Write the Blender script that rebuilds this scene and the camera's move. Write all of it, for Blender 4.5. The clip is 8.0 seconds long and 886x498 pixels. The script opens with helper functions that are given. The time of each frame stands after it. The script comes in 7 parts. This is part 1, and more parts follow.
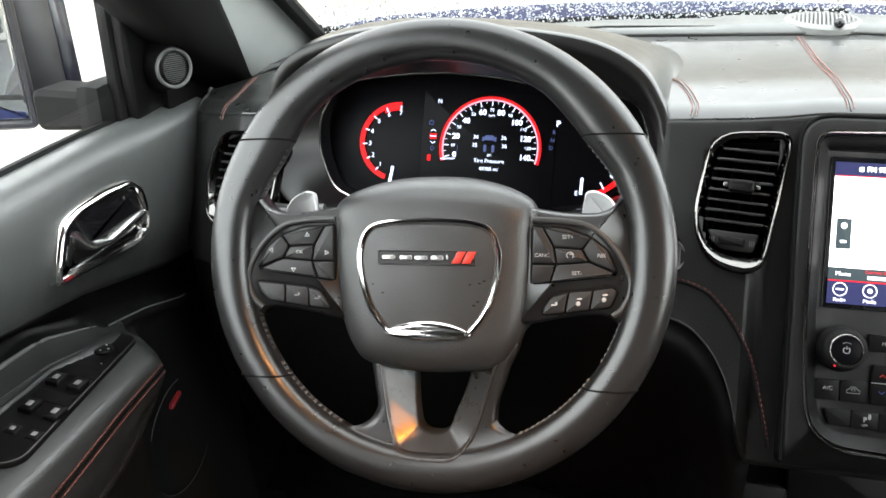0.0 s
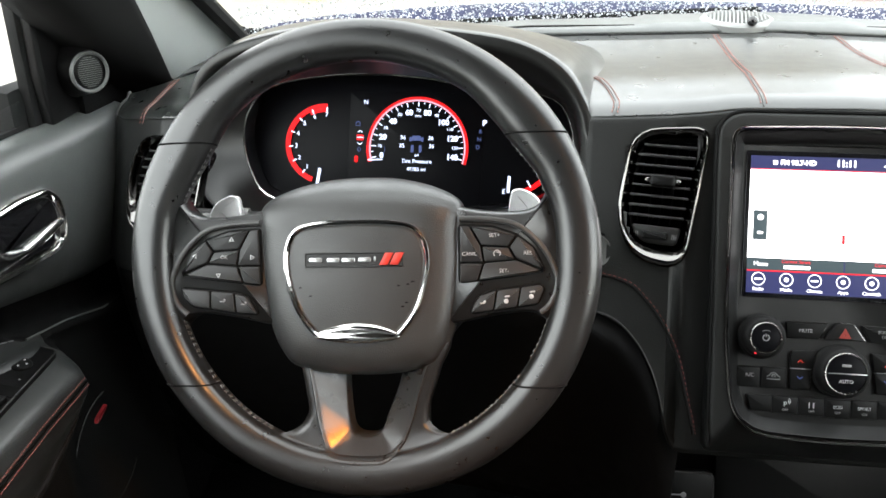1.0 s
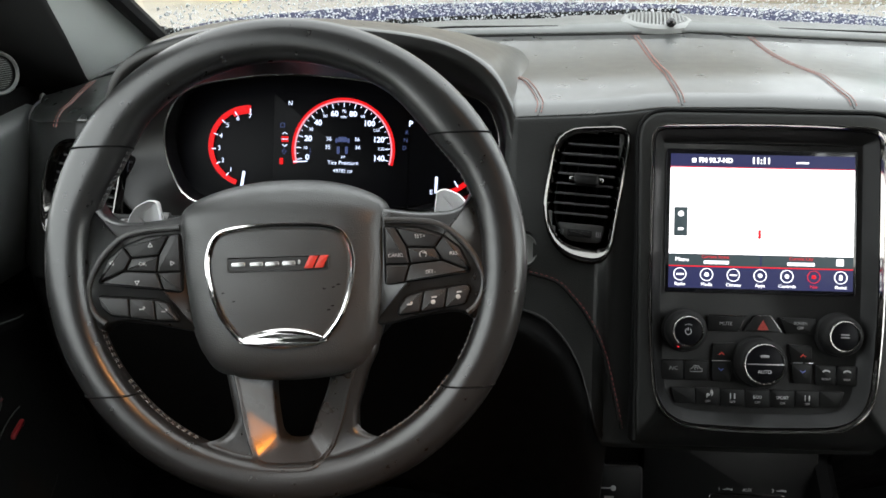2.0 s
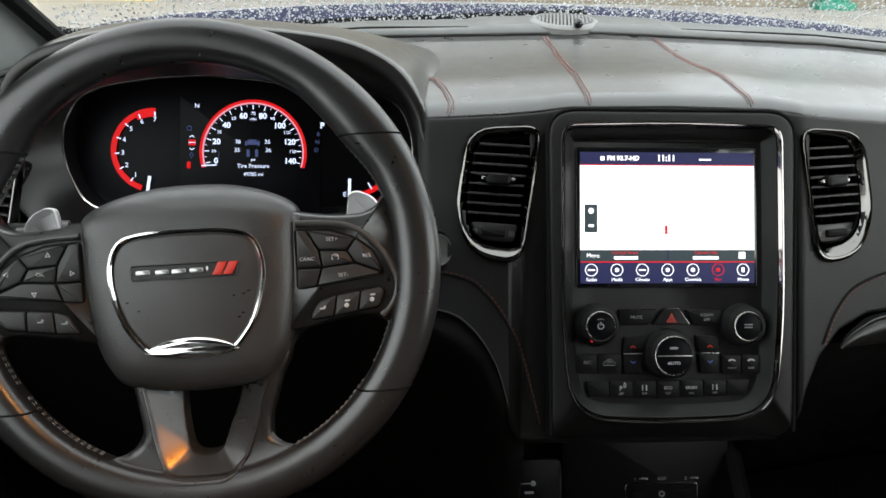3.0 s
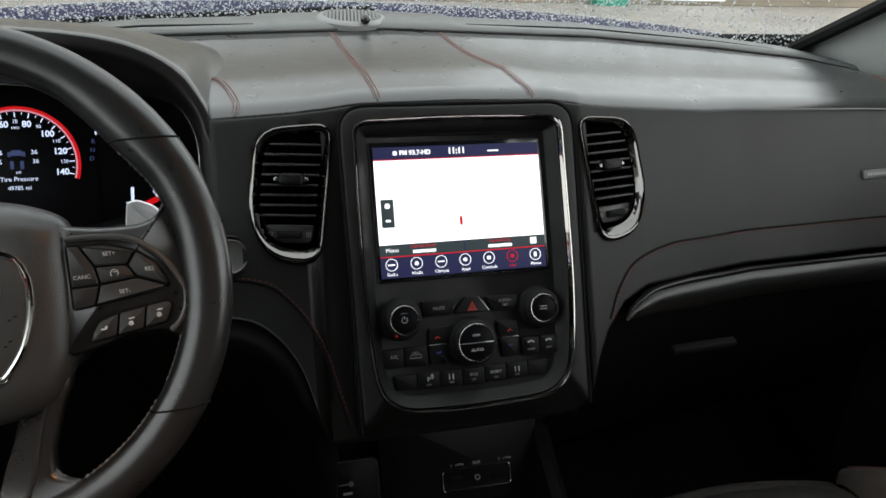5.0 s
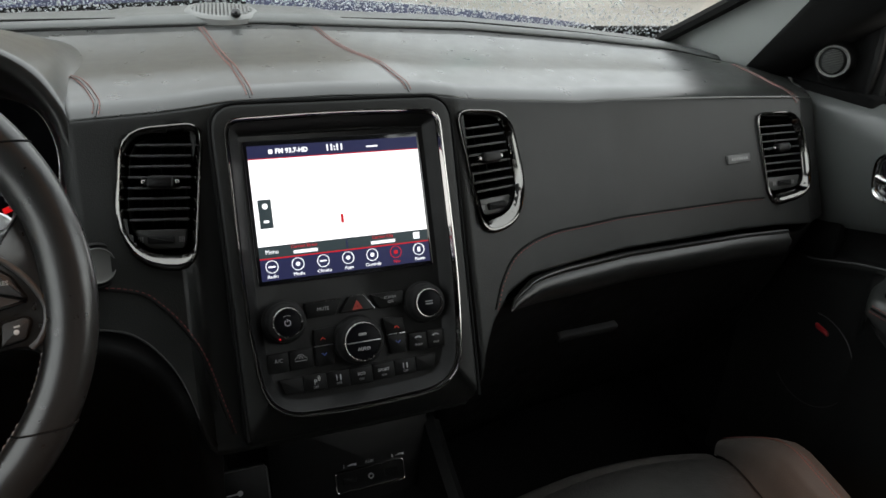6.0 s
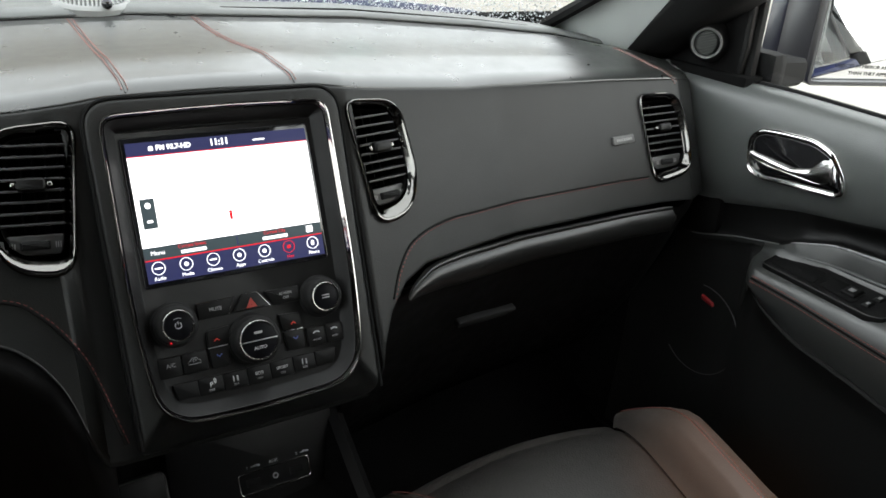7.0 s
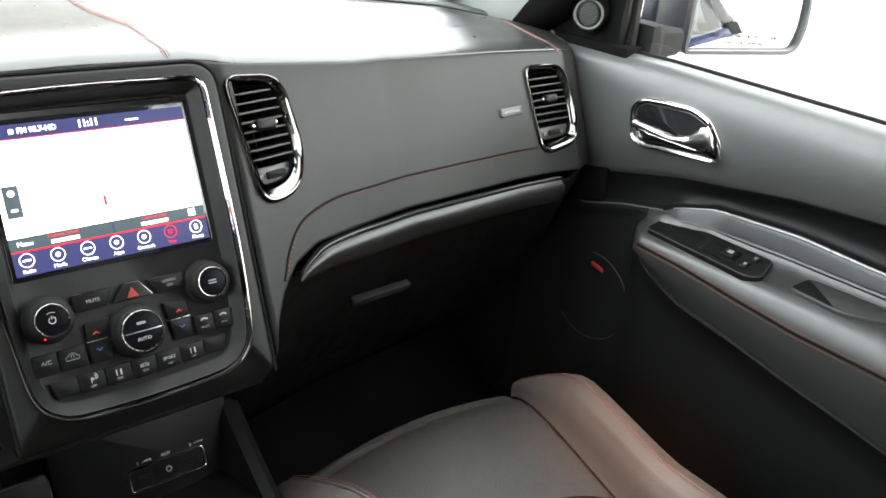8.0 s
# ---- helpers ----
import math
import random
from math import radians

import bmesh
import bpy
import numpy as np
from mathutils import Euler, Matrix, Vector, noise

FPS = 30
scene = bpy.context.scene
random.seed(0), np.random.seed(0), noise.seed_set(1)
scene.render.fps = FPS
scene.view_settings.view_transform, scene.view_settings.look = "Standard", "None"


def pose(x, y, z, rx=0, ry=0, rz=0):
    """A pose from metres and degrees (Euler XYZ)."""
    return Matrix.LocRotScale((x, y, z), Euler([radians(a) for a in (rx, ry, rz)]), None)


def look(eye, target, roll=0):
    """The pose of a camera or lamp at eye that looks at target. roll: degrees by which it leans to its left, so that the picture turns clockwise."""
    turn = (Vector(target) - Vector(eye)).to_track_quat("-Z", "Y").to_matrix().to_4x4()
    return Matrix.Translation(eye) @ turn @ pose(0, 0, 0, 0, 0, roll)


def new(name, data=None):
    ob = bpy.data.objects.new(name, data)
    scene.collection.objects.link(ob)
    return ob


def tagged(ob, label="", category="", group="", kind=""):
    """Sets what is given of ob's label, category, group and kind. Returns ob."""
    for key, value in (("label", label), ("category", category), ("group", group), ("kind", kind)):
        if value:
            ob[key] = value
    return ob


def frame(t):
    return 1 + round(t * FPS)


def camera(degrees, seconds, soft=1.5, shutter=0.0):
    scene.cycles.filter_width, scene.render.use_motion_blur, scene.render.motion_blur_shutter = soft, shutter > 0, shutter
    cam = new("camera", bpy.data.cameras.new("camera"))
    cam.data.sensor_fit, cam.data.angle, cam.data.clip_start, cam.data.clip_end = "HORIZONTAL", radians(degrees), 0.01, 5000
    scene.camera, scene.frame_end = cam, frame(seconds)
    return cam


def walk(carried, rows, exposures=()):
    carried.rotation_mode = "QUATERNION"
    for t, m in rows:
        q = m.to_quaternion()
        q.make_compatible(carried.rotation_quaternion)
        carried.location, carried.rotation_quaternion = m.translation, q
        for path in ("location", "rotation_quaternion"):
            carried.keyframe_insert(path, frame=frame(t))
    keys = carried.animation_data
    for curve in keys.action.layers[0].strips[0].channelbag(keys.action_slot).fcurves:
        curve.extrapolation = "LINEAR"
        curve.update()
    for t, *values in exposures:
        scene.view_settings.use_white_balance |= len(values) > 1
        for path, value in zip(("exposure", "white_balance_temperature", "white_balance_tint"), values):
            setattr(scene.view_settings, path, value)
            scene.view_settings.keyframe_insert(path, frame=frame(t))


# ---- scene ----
# Car interior, metres. x to the passenger side, y to the bonnet, z up; x = 0 is the car's centre line.
cam = camera(56.77, 8.0, soft=1.6)
PATH = [
    (0.0, pose(-0.2844, -0.7541, 1.3114, 66.762, 0.540, 11.641)),
    (0.5, pose(-0.2798, -0.7522, 1.3105, 66.785, 0.259, 9.049)),
    (1.0, pose(-0.2781, -0.7520, 1.3105, 66.795, 0.244, 6.910)),
    (1.5, pose(-0.2749, -0.7504, 1.3100, 66.803, -0.121, 4.624)),
    (3.0, pose(-0.2651, -0.7460, 1.3089, 67.031, -1.392, -3.313)),
    (3.5, pose(-0.2615, -0.7443, 1.3083, 67.151, -1.904, -6.882)),
    (4.0, pose(-0.2558, -0.7437, 1.3086, 67.180, -2.193, -9.902)),
    (4.5, pose(-0.2530, -0.7425, 1.3072, 67.272, -2.399, -13.147)),
    (6.0, pose(-0.2381, -0.7346, 1.3080, 67.222, -3.387, -24.689)),
    (6.5, pose(-0.2353, -0.7322, 1.3085, 67.118, -3.848, -28.679)),
    (7.0, pose(-0.2313, -0.7326, 1.3080, 66.850, -3.585, -32.176)),
    (7.5, pose(-0.2278, -0.7262, 1.3053, 66.300, -3.978, -35.904)),
    (8.0, pose(-0.2215, -0.7262, 1.3068, 65.551, -4.457, -39.723)),
]
walk(cam, PATH, [(0.0, 3.15), (1.0, 3.10), (1.5, 2.75), (3.0, 2.14), (4.5, 1.68), (6.0, 1.72), (7.0, 2.40), (8.0, 3.52)])

# ---- light: a white overcast sky, warm courtesy lamp on the headliner, added spots ----
world = bpy.data.worlds.new("overcast_sky")
scene.world = world
world.use_nodes = True
wt = world.node_tree
sky = wt.nodes.new("ShaderNodeTexSky")
sky.sky_type, sky.sun_disc = "NISHITA", False
sky.sun_elevation, sky.sun_rotation = radians(24), radians(150)
veil = wt.nodes.new("ShaderNodeMix")
veil.data_type = "RGBA"
veil.inputs["Factor"].default_value = 0.85
veil.inputs["B"].default_value = (7.9, 8.0, 7.9, 1)
wt.links.new(sky.outputs["Color"], veil.inputs["A"])
# the sky is a little brighter towards the horizon
where, split, rise = wt.nodes.new("ShaderNodeTexCoord"), wt.nodes.new("ShaderNodeSeparateXYZ"), wt.nodes.new("ShaderNodeMapRange")
rise.inputs["To Min"].default_value, rise.inputs["To Max"].default_value = 1.05, 0.80
shade = wt.nodes.new("ShaderNodeVectorMath")
shade.operation = "SCALE"
wt.links.new(where.outputs["Generated"], split.inputs["Vector"])
wt.links.new(split.outputs["Z"], rise.inputs["Value"])
wt.links.new(veil.outputs["Result"], shade.inputs[0])
wt.links.new(rise.outputs["Result"], shade.inputs["Scale"])
wt.links.new(shade.outputs["Vector"], wt.nodes["Background"].inputs["Color"])
wt.nodes["Background"].inputs["Strength"].default_value = 0.125

dome = new("courtesy_bulb", bpy.data.lights.new("courtesy_bulb", "AREA"))
dome.data.shape, dome.data.size, dome.data.size_y = "RECTANGLE", 0.05, 0.03
dome.data.spread = radians(46)
dome.data.energy, dome.data.color = 0.13, (1.0, 0.42, 0.12)
dome.matrix_world = look((0.0, -0.62, 1.655), (-0.40, -0.36, 0.74))
# Unseen spot, aimed to put the orange patch on the wheel's lower spoke.
spoke_spot = new("patch_spot", bpy.data.lights.new("patch_spot", "SPOT"))
spoke_spot.data.spot_size, spoke_spot.data.spot_blend, spoke_spot.data.shadow_soft_size = radians(4.0), 0.10, 0.0001
spoke_spot.data.energy, spoke_spot.data.color = 60, (1.0, 0.30, 0.03)
spoke_spot.matrix_world = look((-0.02, -0.62, 1.650), (-0.430, -0.2234, 0.9196))
# Second unseen spot, added to warm the passenger seat's outer bolster.
bolster_spot = new("patch_spot", bpy.data.lights.new("patch_spot", "SPOT"))
bolster_spot.data.spot_size, bolster_spot.data.spot_blend, bolster_spot.data.shadow_soft_size = radians(17), 1.0, 0.01
bolster_spot.data.energy, bolster_spot.data.color = 9, (1.0, 0.38, 0.10)
bolster_spot.matrix_world = look((0.10, -0.62, 1.650), (0.53, -0.27, 0.70))

# ---- mesh tools ----
def smooth(bm, angle=38):
    me = bpy.data.meshes.new("mesh")
    bmesh.ops.recalc_face_normals(bm, faces=bm.faces)
    for f in bm.faces:
        f.smooth = len(f.verts) <= 4
    bm.to_mesh(me)
    bm.free()
    me.set_sharp_from_angle(angle=radians(angle))
    return me


def part(name, bm, material, parent=None, label="", m=None, angle=38, out=None, thick=0.0):
    """out: the way in which an open sheet faces; thick: its thickness, laid on its back."""
    me = bm if isinstance(bm, bpy.types.Mesh) else smooth(bm, angle)
    if out is not None and sum((p.normal * p.area).dot(Vector(out)) for p in me.polygons if p.normal is not None) < 0:
        me.flip_normals()
    if not me.materials:
        me.materials.append(material)
    ob = new(name, me)
    if parent is not None:
        ob.parent = parent
    if m is not None:
        ob.matrix_world = m
    if thick:
        skin = ob.modifiers.new("thickness", "SOLIDIFY")
        skin.thickness, skin.offset = thick, -1
    return tagged(ob, label)


def thing(name, label, category, kind="", group="", m=None):
    ob = new(name)
    ob.empty_display_size = 0.05
    if m is not None:
        ob.matrix_world = m
    return tagged(ob, label, category, group, kind)


def plane_at(origin, xa, ya):
    """A pose whose x and y axes lie along xa and ya."""
    xa = Vector(xa).normalized()
    n = xa.cross(Vector(ya)).normalized()
    ya = n.cross(xa)
    m = Matrix((xa, ya, n)).transposed().to_4x4()
    m.translation = origin
    return m


def lerp_table(x, xs, ys):
    return float(np.interp(x, xs, ys))


def sheet(fn, us, vs, closed_u=False, closed_v=False, keep=None, bm=None):
    """A grid of fn(u, v)."""
    bm = bm or bmesh.new()
    rows = [[bm.verts.new(fn(u, v)) for v in vs] for u in us]
    nu, nv = len(us), len(vs)
    for i in range(nu if closed_u else nu - 1):
        for j in range(nv if closed_v else nv - 1):
            q = [rows[i][j], rows[(i + 1) % nu][j], rows[(i + 1) % nu][(j + 1) % nv], rows[i][(j + 1) % nv]]
            if keep is None or keep((us[i] + us[(i + 1) % nu]) / 2, (vs[j] + vs[(j + 1) % nv]) / 2):
                bm.faces.new(q)
    loose = [v for v in bm.verts if not v.link_faces]
    if loose:
        bmesh.ops.delete(bm, geom=loose, context="VERTS")
    return bm


def steps(a, b, n):
    return [a + (b - a) * i / (n - 1) for i in range(n)]


def rounded(corners, radius, seg=6):
    """A closed 2D outline with rounded corners; radius: one, or one for each corner."""
    n, out = len(corners), []
    rs = radius if isinstance(radius, (list, tuple)) else [radius] * n
    for i in range(n):
        p, a, b = Vector(corners[i]), Vector(corners[i - 1]), Vector(corners[(i + 1) % n])
        r = min(rs[i], (a - p).length * 0.49, (b - p).length * 0.49)
        s, e = p + (a - p).normalized() * r, p + (b - p).normalized() * r
        for k in range(seg + 1):
            t = k / seg
            out.append(s * (1 - t) ** 2 + p * 2 * t * (1 - t) + e * t * t)
    return out


def inset(outline, d):
    """The outline moved inwards by d (outlines run counter-clockwise)."""
    n, out = len(outline), []
    for i in range(n):
        a, p, b = outline[i - 1], outline[i], outline[(i + 1) % n]
        e1, e2 = (p - a), (b - p)
        if e1.length < 1e-7:
            e1 = e2
        if e2.length < 1e-7:
            e2 = e1
        e1, e2 = e1.normalized(), e2.normalized()
        n1, n2 = Vector((-e1.y, e1.x)), Vector((-e2.y, e2.x))
        k = n1 + n2
        out.append(p + k * (d / max(0.35, k.dot(n1))) if k.length > 1e-6 else p + n1 * d)
    return out


def ccw(outline):
    area = sum(outline[i - 1].x * p.y - p.x * outline[i - 1].y for i, p in enumerate(outline))
    return outline if area > 0 else outline[::-1]


def rings(levels, m=None, cap0=True, cap1=True, bm=None):
    """Skins a stack of outlines of equal count: (outline, height)."""
    bm = bm or bmesh.new()
    m = m or Matrix()
    rows = [[bm.verts.new(m @ Vector((p[0], p[1], h))) for p in outline] for outline, h in levels]
    n = len(rows[0])
    for a, b in zip(rows, rows[1:]):
        for i in range(n):
            bm.faces.new((a[i], a[(i + 1) % n], b[(i + 1) % n], b[i]))
    if cap0:
        bm.faces.new(rows[0][::-1])
    if cap1:
        bm.faces.new(rows[-1])
    return bm


def slab(outline, h0, h1, bevel=0.001, m=None, bm=None):
    """A plate with a rounded upper edge."""
    o = ccw([Vector(p) for p in outline])
    return rings([(o, h0), (o, h1 - bevel), (inset(o, bevel * 0.4), h1 - bevel * 0.3), (inset(o, bevel), h1)], m, bm=bm)


def sweep(points, profile, normal=None, closed=False, scale=None, caps=True, bm=None):
    """Carries a 2D profile (side, up) along points; normal: the up at each point, one Vector or a list."""
    bm = bm or bmesh.new()
    pts = [Vector(p) for p in points]
    n, rows = len(pts), []
    for i, p in enumerate(pts):
        a = pts[i - 1] if closed or i else p
        b = pts[(i + 1) % n] if closed or i < n - 1 else p
        t = (b - a).normalized()
        up = normal[i] if isinstance(normal, list) else normal
        if up is None:
            up = Vector((0, 0, 1)) if abs(t.z) < 0.9 else Vector((1, 0, 0))
        side = t.cross(up).normalized()
        up = side.cross(t)
        k = scale(i / max(1, n - 1)) if scale else 1
        rows.append([bm.verts.new(p + side * (x * k) + up * (y * k)) for x, y in profile])
    w = len(profile)
    for i in range(n if closed else n - 1):
        for j in range(w):
            r, s = rows[i], rows[(i + 1) % n]
            bm.faces.new((r[j], r[(j + 1) % w], s[(j + 1) % w], s[j]))
    if not closed and caps:
        bm.faces.new(rows[0])
        bm.faces.new(rows[-1][::-1])
    return bm


def circle(r, n=10, sx=1.0, sy=1.0):
    return [(r * sx * math.cos(2 * math.pi * k / n), r * sy * math.sin(2 * math.pi * k / n)) for k in range(n)]


def disc(r, n=40, cx=0.0, cy=0.0):
    return [Vector((cx + r * math.cos(2 * math.pi * k / n), cy + r * math.sin(2 * math.pi * k / n))) for k in range(n)]


def curve_through(points, n):
    """A smooth line through points (Catmull-Rom)."""
    p = [Vector(q) for q in points]
    p = [p[0] * 2 - p[1]] + p + [p[-1] * 2 - p[-2]]
    out = []
    for k in range(n):
        s = k / (n - 1) * (len(p) - 3)
        i = min(int(s), len(p) - 4)
        t = s - i
        a, b, c, d = p[i:i + 4]
        out.append(0.5 * (2 * b + (c - a) * t + (2 * a - 5 * b + 4 * c - d) * t * t + (3 * b - a - 3 * c + d) * t ** 3))
    return out


def closed_curve(points, n):
    p = [Vector(q) for q in points]
    out, k = [], len(p)
    for j in range(n):
        s = j / n * k
        i = int(s)
        t = s - i
        a, b, c, d = p[i - 1], p[i % k], p[(i + 1) % k], p[(i + 2) % k]
        out.append(0.5 * (2 * b + (c - a) * t + (2 * a - 5 * b + 4 * c - d) * t * t + (3 * b - a - 3 * c + d) * t ** 3))
    return out


def box(cx, cy, cz, sx, sy, sz, bevel=0.0, m=None, bm=None):
    bm = bm or bmesh.new()
    r = bmesh.ops.create_cube(bm, size=1, matrix=(m or Matrix()) @ Matrix.Translation((cx, cy, cz)) @ Matrix.Diagonal((sx, sy, sz, 1)))
    if bevel:
        es = list({e for v in r["verts"] for e in v.link_edges})
        bmesh.ops.bevel(bm, geom=es, offset=bevel, segments=2, affect="EDGES", profile=0.6)
    return bm


def writing(name, text, size, m, material, parent, label="", align="CENTER", bold=0.0):
    cu = bpy.data.curves.new("text", "FONT")
    cu.body, cu.size, cu.align_x, cu.align_y, cu.extrude, cu.offset = text, size, align, "CENTER", 0.0002, bold
    cu.resolution_u = 3
    ob = bpy.data.objects.new("text", cu)
    me = bpy.data.meshes.new_from_object(ob)
    bpy.data.objects.remove(ob)
    me.materials.clear()
    return part(name, me, material, parent, label, m)


def flat(x, y, h, turn=0):
    return pose(x, y, h, 0, 0, turn)


def stitches(points, normals, length=0.0032, gap=0.0016, r=0.00055, offset=0.0, bm=None):
    """A row of sewn stitches along points."""
    bm = bm or bmesh.new()
    pts = [Vector(p) for p in points]
    d = [0.0]
    for a, b in zip(pts, pts[1:]):
        d.append(d[-1] + (b - a).length)

    def at(s):
        i = max(0, min(len(pts) - 2, int(np.searchsorted(d, s)) - 1))
        t = (s - d[i]) / max(1e-9, d[i + 1] - d[i])
        tan = (pts[i + 1] - pts[i]).normalized()
        nn = normals[i] if isinstance(normals, list) else normals
        return pts[i].lerp(pts[i + 1], t) + tan.cross(nn).normalized() * offset + nn * (r * 0.7)
    s = 0.0
    while s + length < d[-1]:
        a, b = at(s), at(s + length)
        nn = normals[min(len(pts) - 1, int(np.searchsorted(d, s)))] if isinstance(normals, list) else normals
        sweep([a - nn * r, a.lerp(b, 0.25) + nn * r * 0.4, a.lerp(b, 0.75) + nn * r * 0.4, b - nn * r], circle(r, 5), nn, bm=bm)
        s += length + gap
    return bm


def ease(a, b, v):
    t = max(0.0, min(1.0, (v - a) / (b - a)))
    return t * t * (3 - 2 * t)

# ---- materials ----
def material(name, base, rough=0.5, metal=0.0, spec=0.5, grain=None, tint=0.0, blotch=6.0, wear=0.0, coat=0.0, sheen=0.0):
    """grain: (size per metre, depth); tint: how far the colour varies; wear: how far the roughness varies."""
    mat = bpy.data.materials.new(name)
    mat.use_nodes = True
    nt = mat.node_tree
    b = nt.nodes["Principled BSDF"]
    b.inputs["Base Color"].default_value = (*base, 1)
    b.inputs["Roughness"].default_value = rough
    b.inputs["Metallic"].default_value = metal
    b.inputs["Specular IOR Level"].default_value = spec
    b.inputs["Sheen Weight"].default_value = sheen
    b.inputs["Coat Weight"].default_value = coat
    b.inputs["Coat Roughness"].default_value = 0.05
    where = nt.nodes.new("ShaderNodeTexCoord")
    if tint or wear:
        big = nt.nodes.new("ShaderNodeTexNoise")
        big.inputs["Scale"].default_value, big.inputs["Detail"].default_value = blotch, 6
        nt.links.new(where.outputs["Object"], big.inputs["Vector"])
        if tint:
            ramp = nt.nodes.new("ShaderNodeMapRange")
            ramp.inputs["From Min"].default_value, ramp.inputs["From Max"].default_value = 0.3, 0.7
            ramp.inputs["To Min"].default_value, ramp.inputs["To Max"].default_value = 1 - tint, 1 + tint
            mul = nt.nodes.new("ShaderNodeVectorMath")
            mul.operation = "SCALE"
            mul.inputs[0].default_value = base
            nt.links.new(big.outputs["Fac"], ramp.inputs["Value"])
            nt.links.new(ramp.outputs["Result"], mul.inputs["Scale"])
            nt.links.new(mul.outputs["Vector"], b.inputs["Base Color"])
        if wear:
            rr = nt.nodes.new("ShaderNodeMapRange")
            rr.inputs["From Min"].default_value, rr.inputs["From Max"].default_value = 0.3, 0.7
            rr.inputs["To Min"].default_value, rr.inputs["To Max"].default_value = rough - wear, rough + wear
            fine = nt.nodes.new("ShaderNodeTexNoise")
            fine.inputs["Scale"].default_value, fine.inputs["Detail"].default_value = blotch * 9, 5
            nt.links.new(where.outputs["Object"], fine.inputs["Vector"])
            nt.links.new(fine.outputs["Fac"], rr.inputs["Value"])
            nt.links.new(rr.outputs["Result"], b.inputs["Roughness"])
    if grain:
        vor = nt.nodes.new("ShaderNodeTexVoronoi")
        vor.feature = "SMOOTH_F1"
        vor.inputs["Scale"].default_value = grain[0]
        nt.links.new(where.outputs["Object"], vor.inputs["Vector"])
        bump = nt.nodes.new("ShaderNodeBump")
        bump.inputs["Strength"].default_value, bump.inputs["Distance"].default_value = grain[1], 0.0006
        nt.links.new(vor.outputs["Distance"], bump.inputs["Height"])
        nt.links.new(bump.outputs["Normal"], b.inputs["Normal"])
    return mat


def light_of(name, colour, strength):
    mat = bpy.data.materials.new(name)
    mat.use_nodes = True
    b = mat.node_tree.nodes["Principled BSDF"]
    b.inputs["Base Color"].default_value = (0.01, 0.01, 0.01, 1)
    b.inputs["Roughness"].default_value = 0.5
    b.inputs["Specular IOR Level"].default_value = 0.15
    b.inputs["Emission Color"].default_value = (*colour, 1)
    b.inputs["Emission Strength"].default_value = strength
    return mat


def glass(name, tint=(1, 1, 1), gloss=0.06):
    mat = bpy.data.materials.new(name)
    mat.use_nodes = True
    nt = mat.node_tree
    out = nt.nodes["Material Output"]
    nt.nodes.remove(nt.nodes["Principled BSDF"])
    clear, shine, mix = nt.nodes.new("ShaderNodeBsdfTransparent"), nt.nodes.new("ShaderNodeBsdfGlossy"), nt.nodes.new("ShaderNodeMixShader")
    clear.inputs["Color"].default_value = (*tint, 1)
    shine.inputs["Roughness"].default_value = 0.02
    mix.inputs["Fac"].default_value = gloss
    nt.links.new(clear.outputs[0], mix.inputs[1])
    nt.links.new(shine.outputs[0], mix.inputs[2])
    nt.links.new(mix.outputs[0], out.inputs["Surface"])
    return mat


LEATHER = material("black_leather", (0.030, 0.031, 0.030), 0.46, grain=(900, 0.35), tint=0.12, wear=0.07)
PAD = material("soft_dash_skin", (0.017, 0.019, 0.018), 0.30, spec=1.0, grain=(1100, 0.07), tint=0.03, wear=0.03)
# Same skin as PAD, made darker and duller to hold the fascia's shade.
FASCIA = material("shaded_dash_skin", (0.0078, 0.0083, 0.0077), 0.46, spec=0.32, grain=(1000, 0.30), tint=0.03, wear=0.02)
RIM = material("wheel_leather", (0.012, 0.012, 0.0117), 0.30, spec=0.8, grain=(1500, 0.06), tint=0.08, wear=0.03, blotch=14)
HUB = material("airbag_cover_skin", (0.025, 0.0255, 0.0248), 0.40, spec=0.72, grain=(1300, 0.30), tint=0.10, wear=0.05)
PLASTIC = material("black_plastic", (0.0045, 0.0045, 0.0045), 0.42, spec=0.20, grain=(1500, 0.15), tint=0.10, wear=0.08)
FORKTRIM = material("satin_dark_trim", (0.026, 0.026, 0.0255), 0.30, spec=0.6, tint=0.10, wear=0.05, grain=(1600, 0.08))
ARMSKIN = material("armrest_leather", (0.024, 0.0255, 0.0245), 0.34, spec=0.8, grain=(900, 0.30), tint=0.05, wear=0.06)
# Darkened copy of the door trim, for shade low and ahead of the armrest.
LOWDOOR = material("shaded_door_trim", (0.007, 0.0072, 0.007), 0.6, spec=0.2, grain=(800, 0.4), tint=0.06)
DEFROST = material("grey_moulded_plastic", (0.095, 0.10, 0.097), 0.45, tint=0.06, wear=0.04, grain=(1200, 0.2))
SATIN = material("satin_grey_plastic", (0.085, 0.085, 0.082), 0.33, tint=0.10, wear=0.05, grain=(1600, 0.08))
SPOKELIP = material("satin_spoke_lip", (0.045, 0.045, 0.044), 0.35, spec=0.5, tint=0.08, wear=0.04, grain=(1600, 0.06))
EMBLEM = material("emblem_black", (0.012, 0.012, 0.012), 0.40, tint=0.1, wear=0.05)
WHEELKEY = material("wheel_button_plastic", (0.020, 0.020, 0.020), 0.45, spec=0.4, tint=0.08, wear=0.04, grain=(2000, 0.06))
BUTTON = material("button_plastic", (0.005, 0.005, 0.005), 0.48, spec=0.16, tint=0.08, wear=0.05, grain=(2000, 0.06))
SLAT = material("vent_slat_plastic", (0.020, 0.020, 0.020), 0.42, spec=0.45, tint=0.08, wear=0.05, grain=(1500, 0.1))
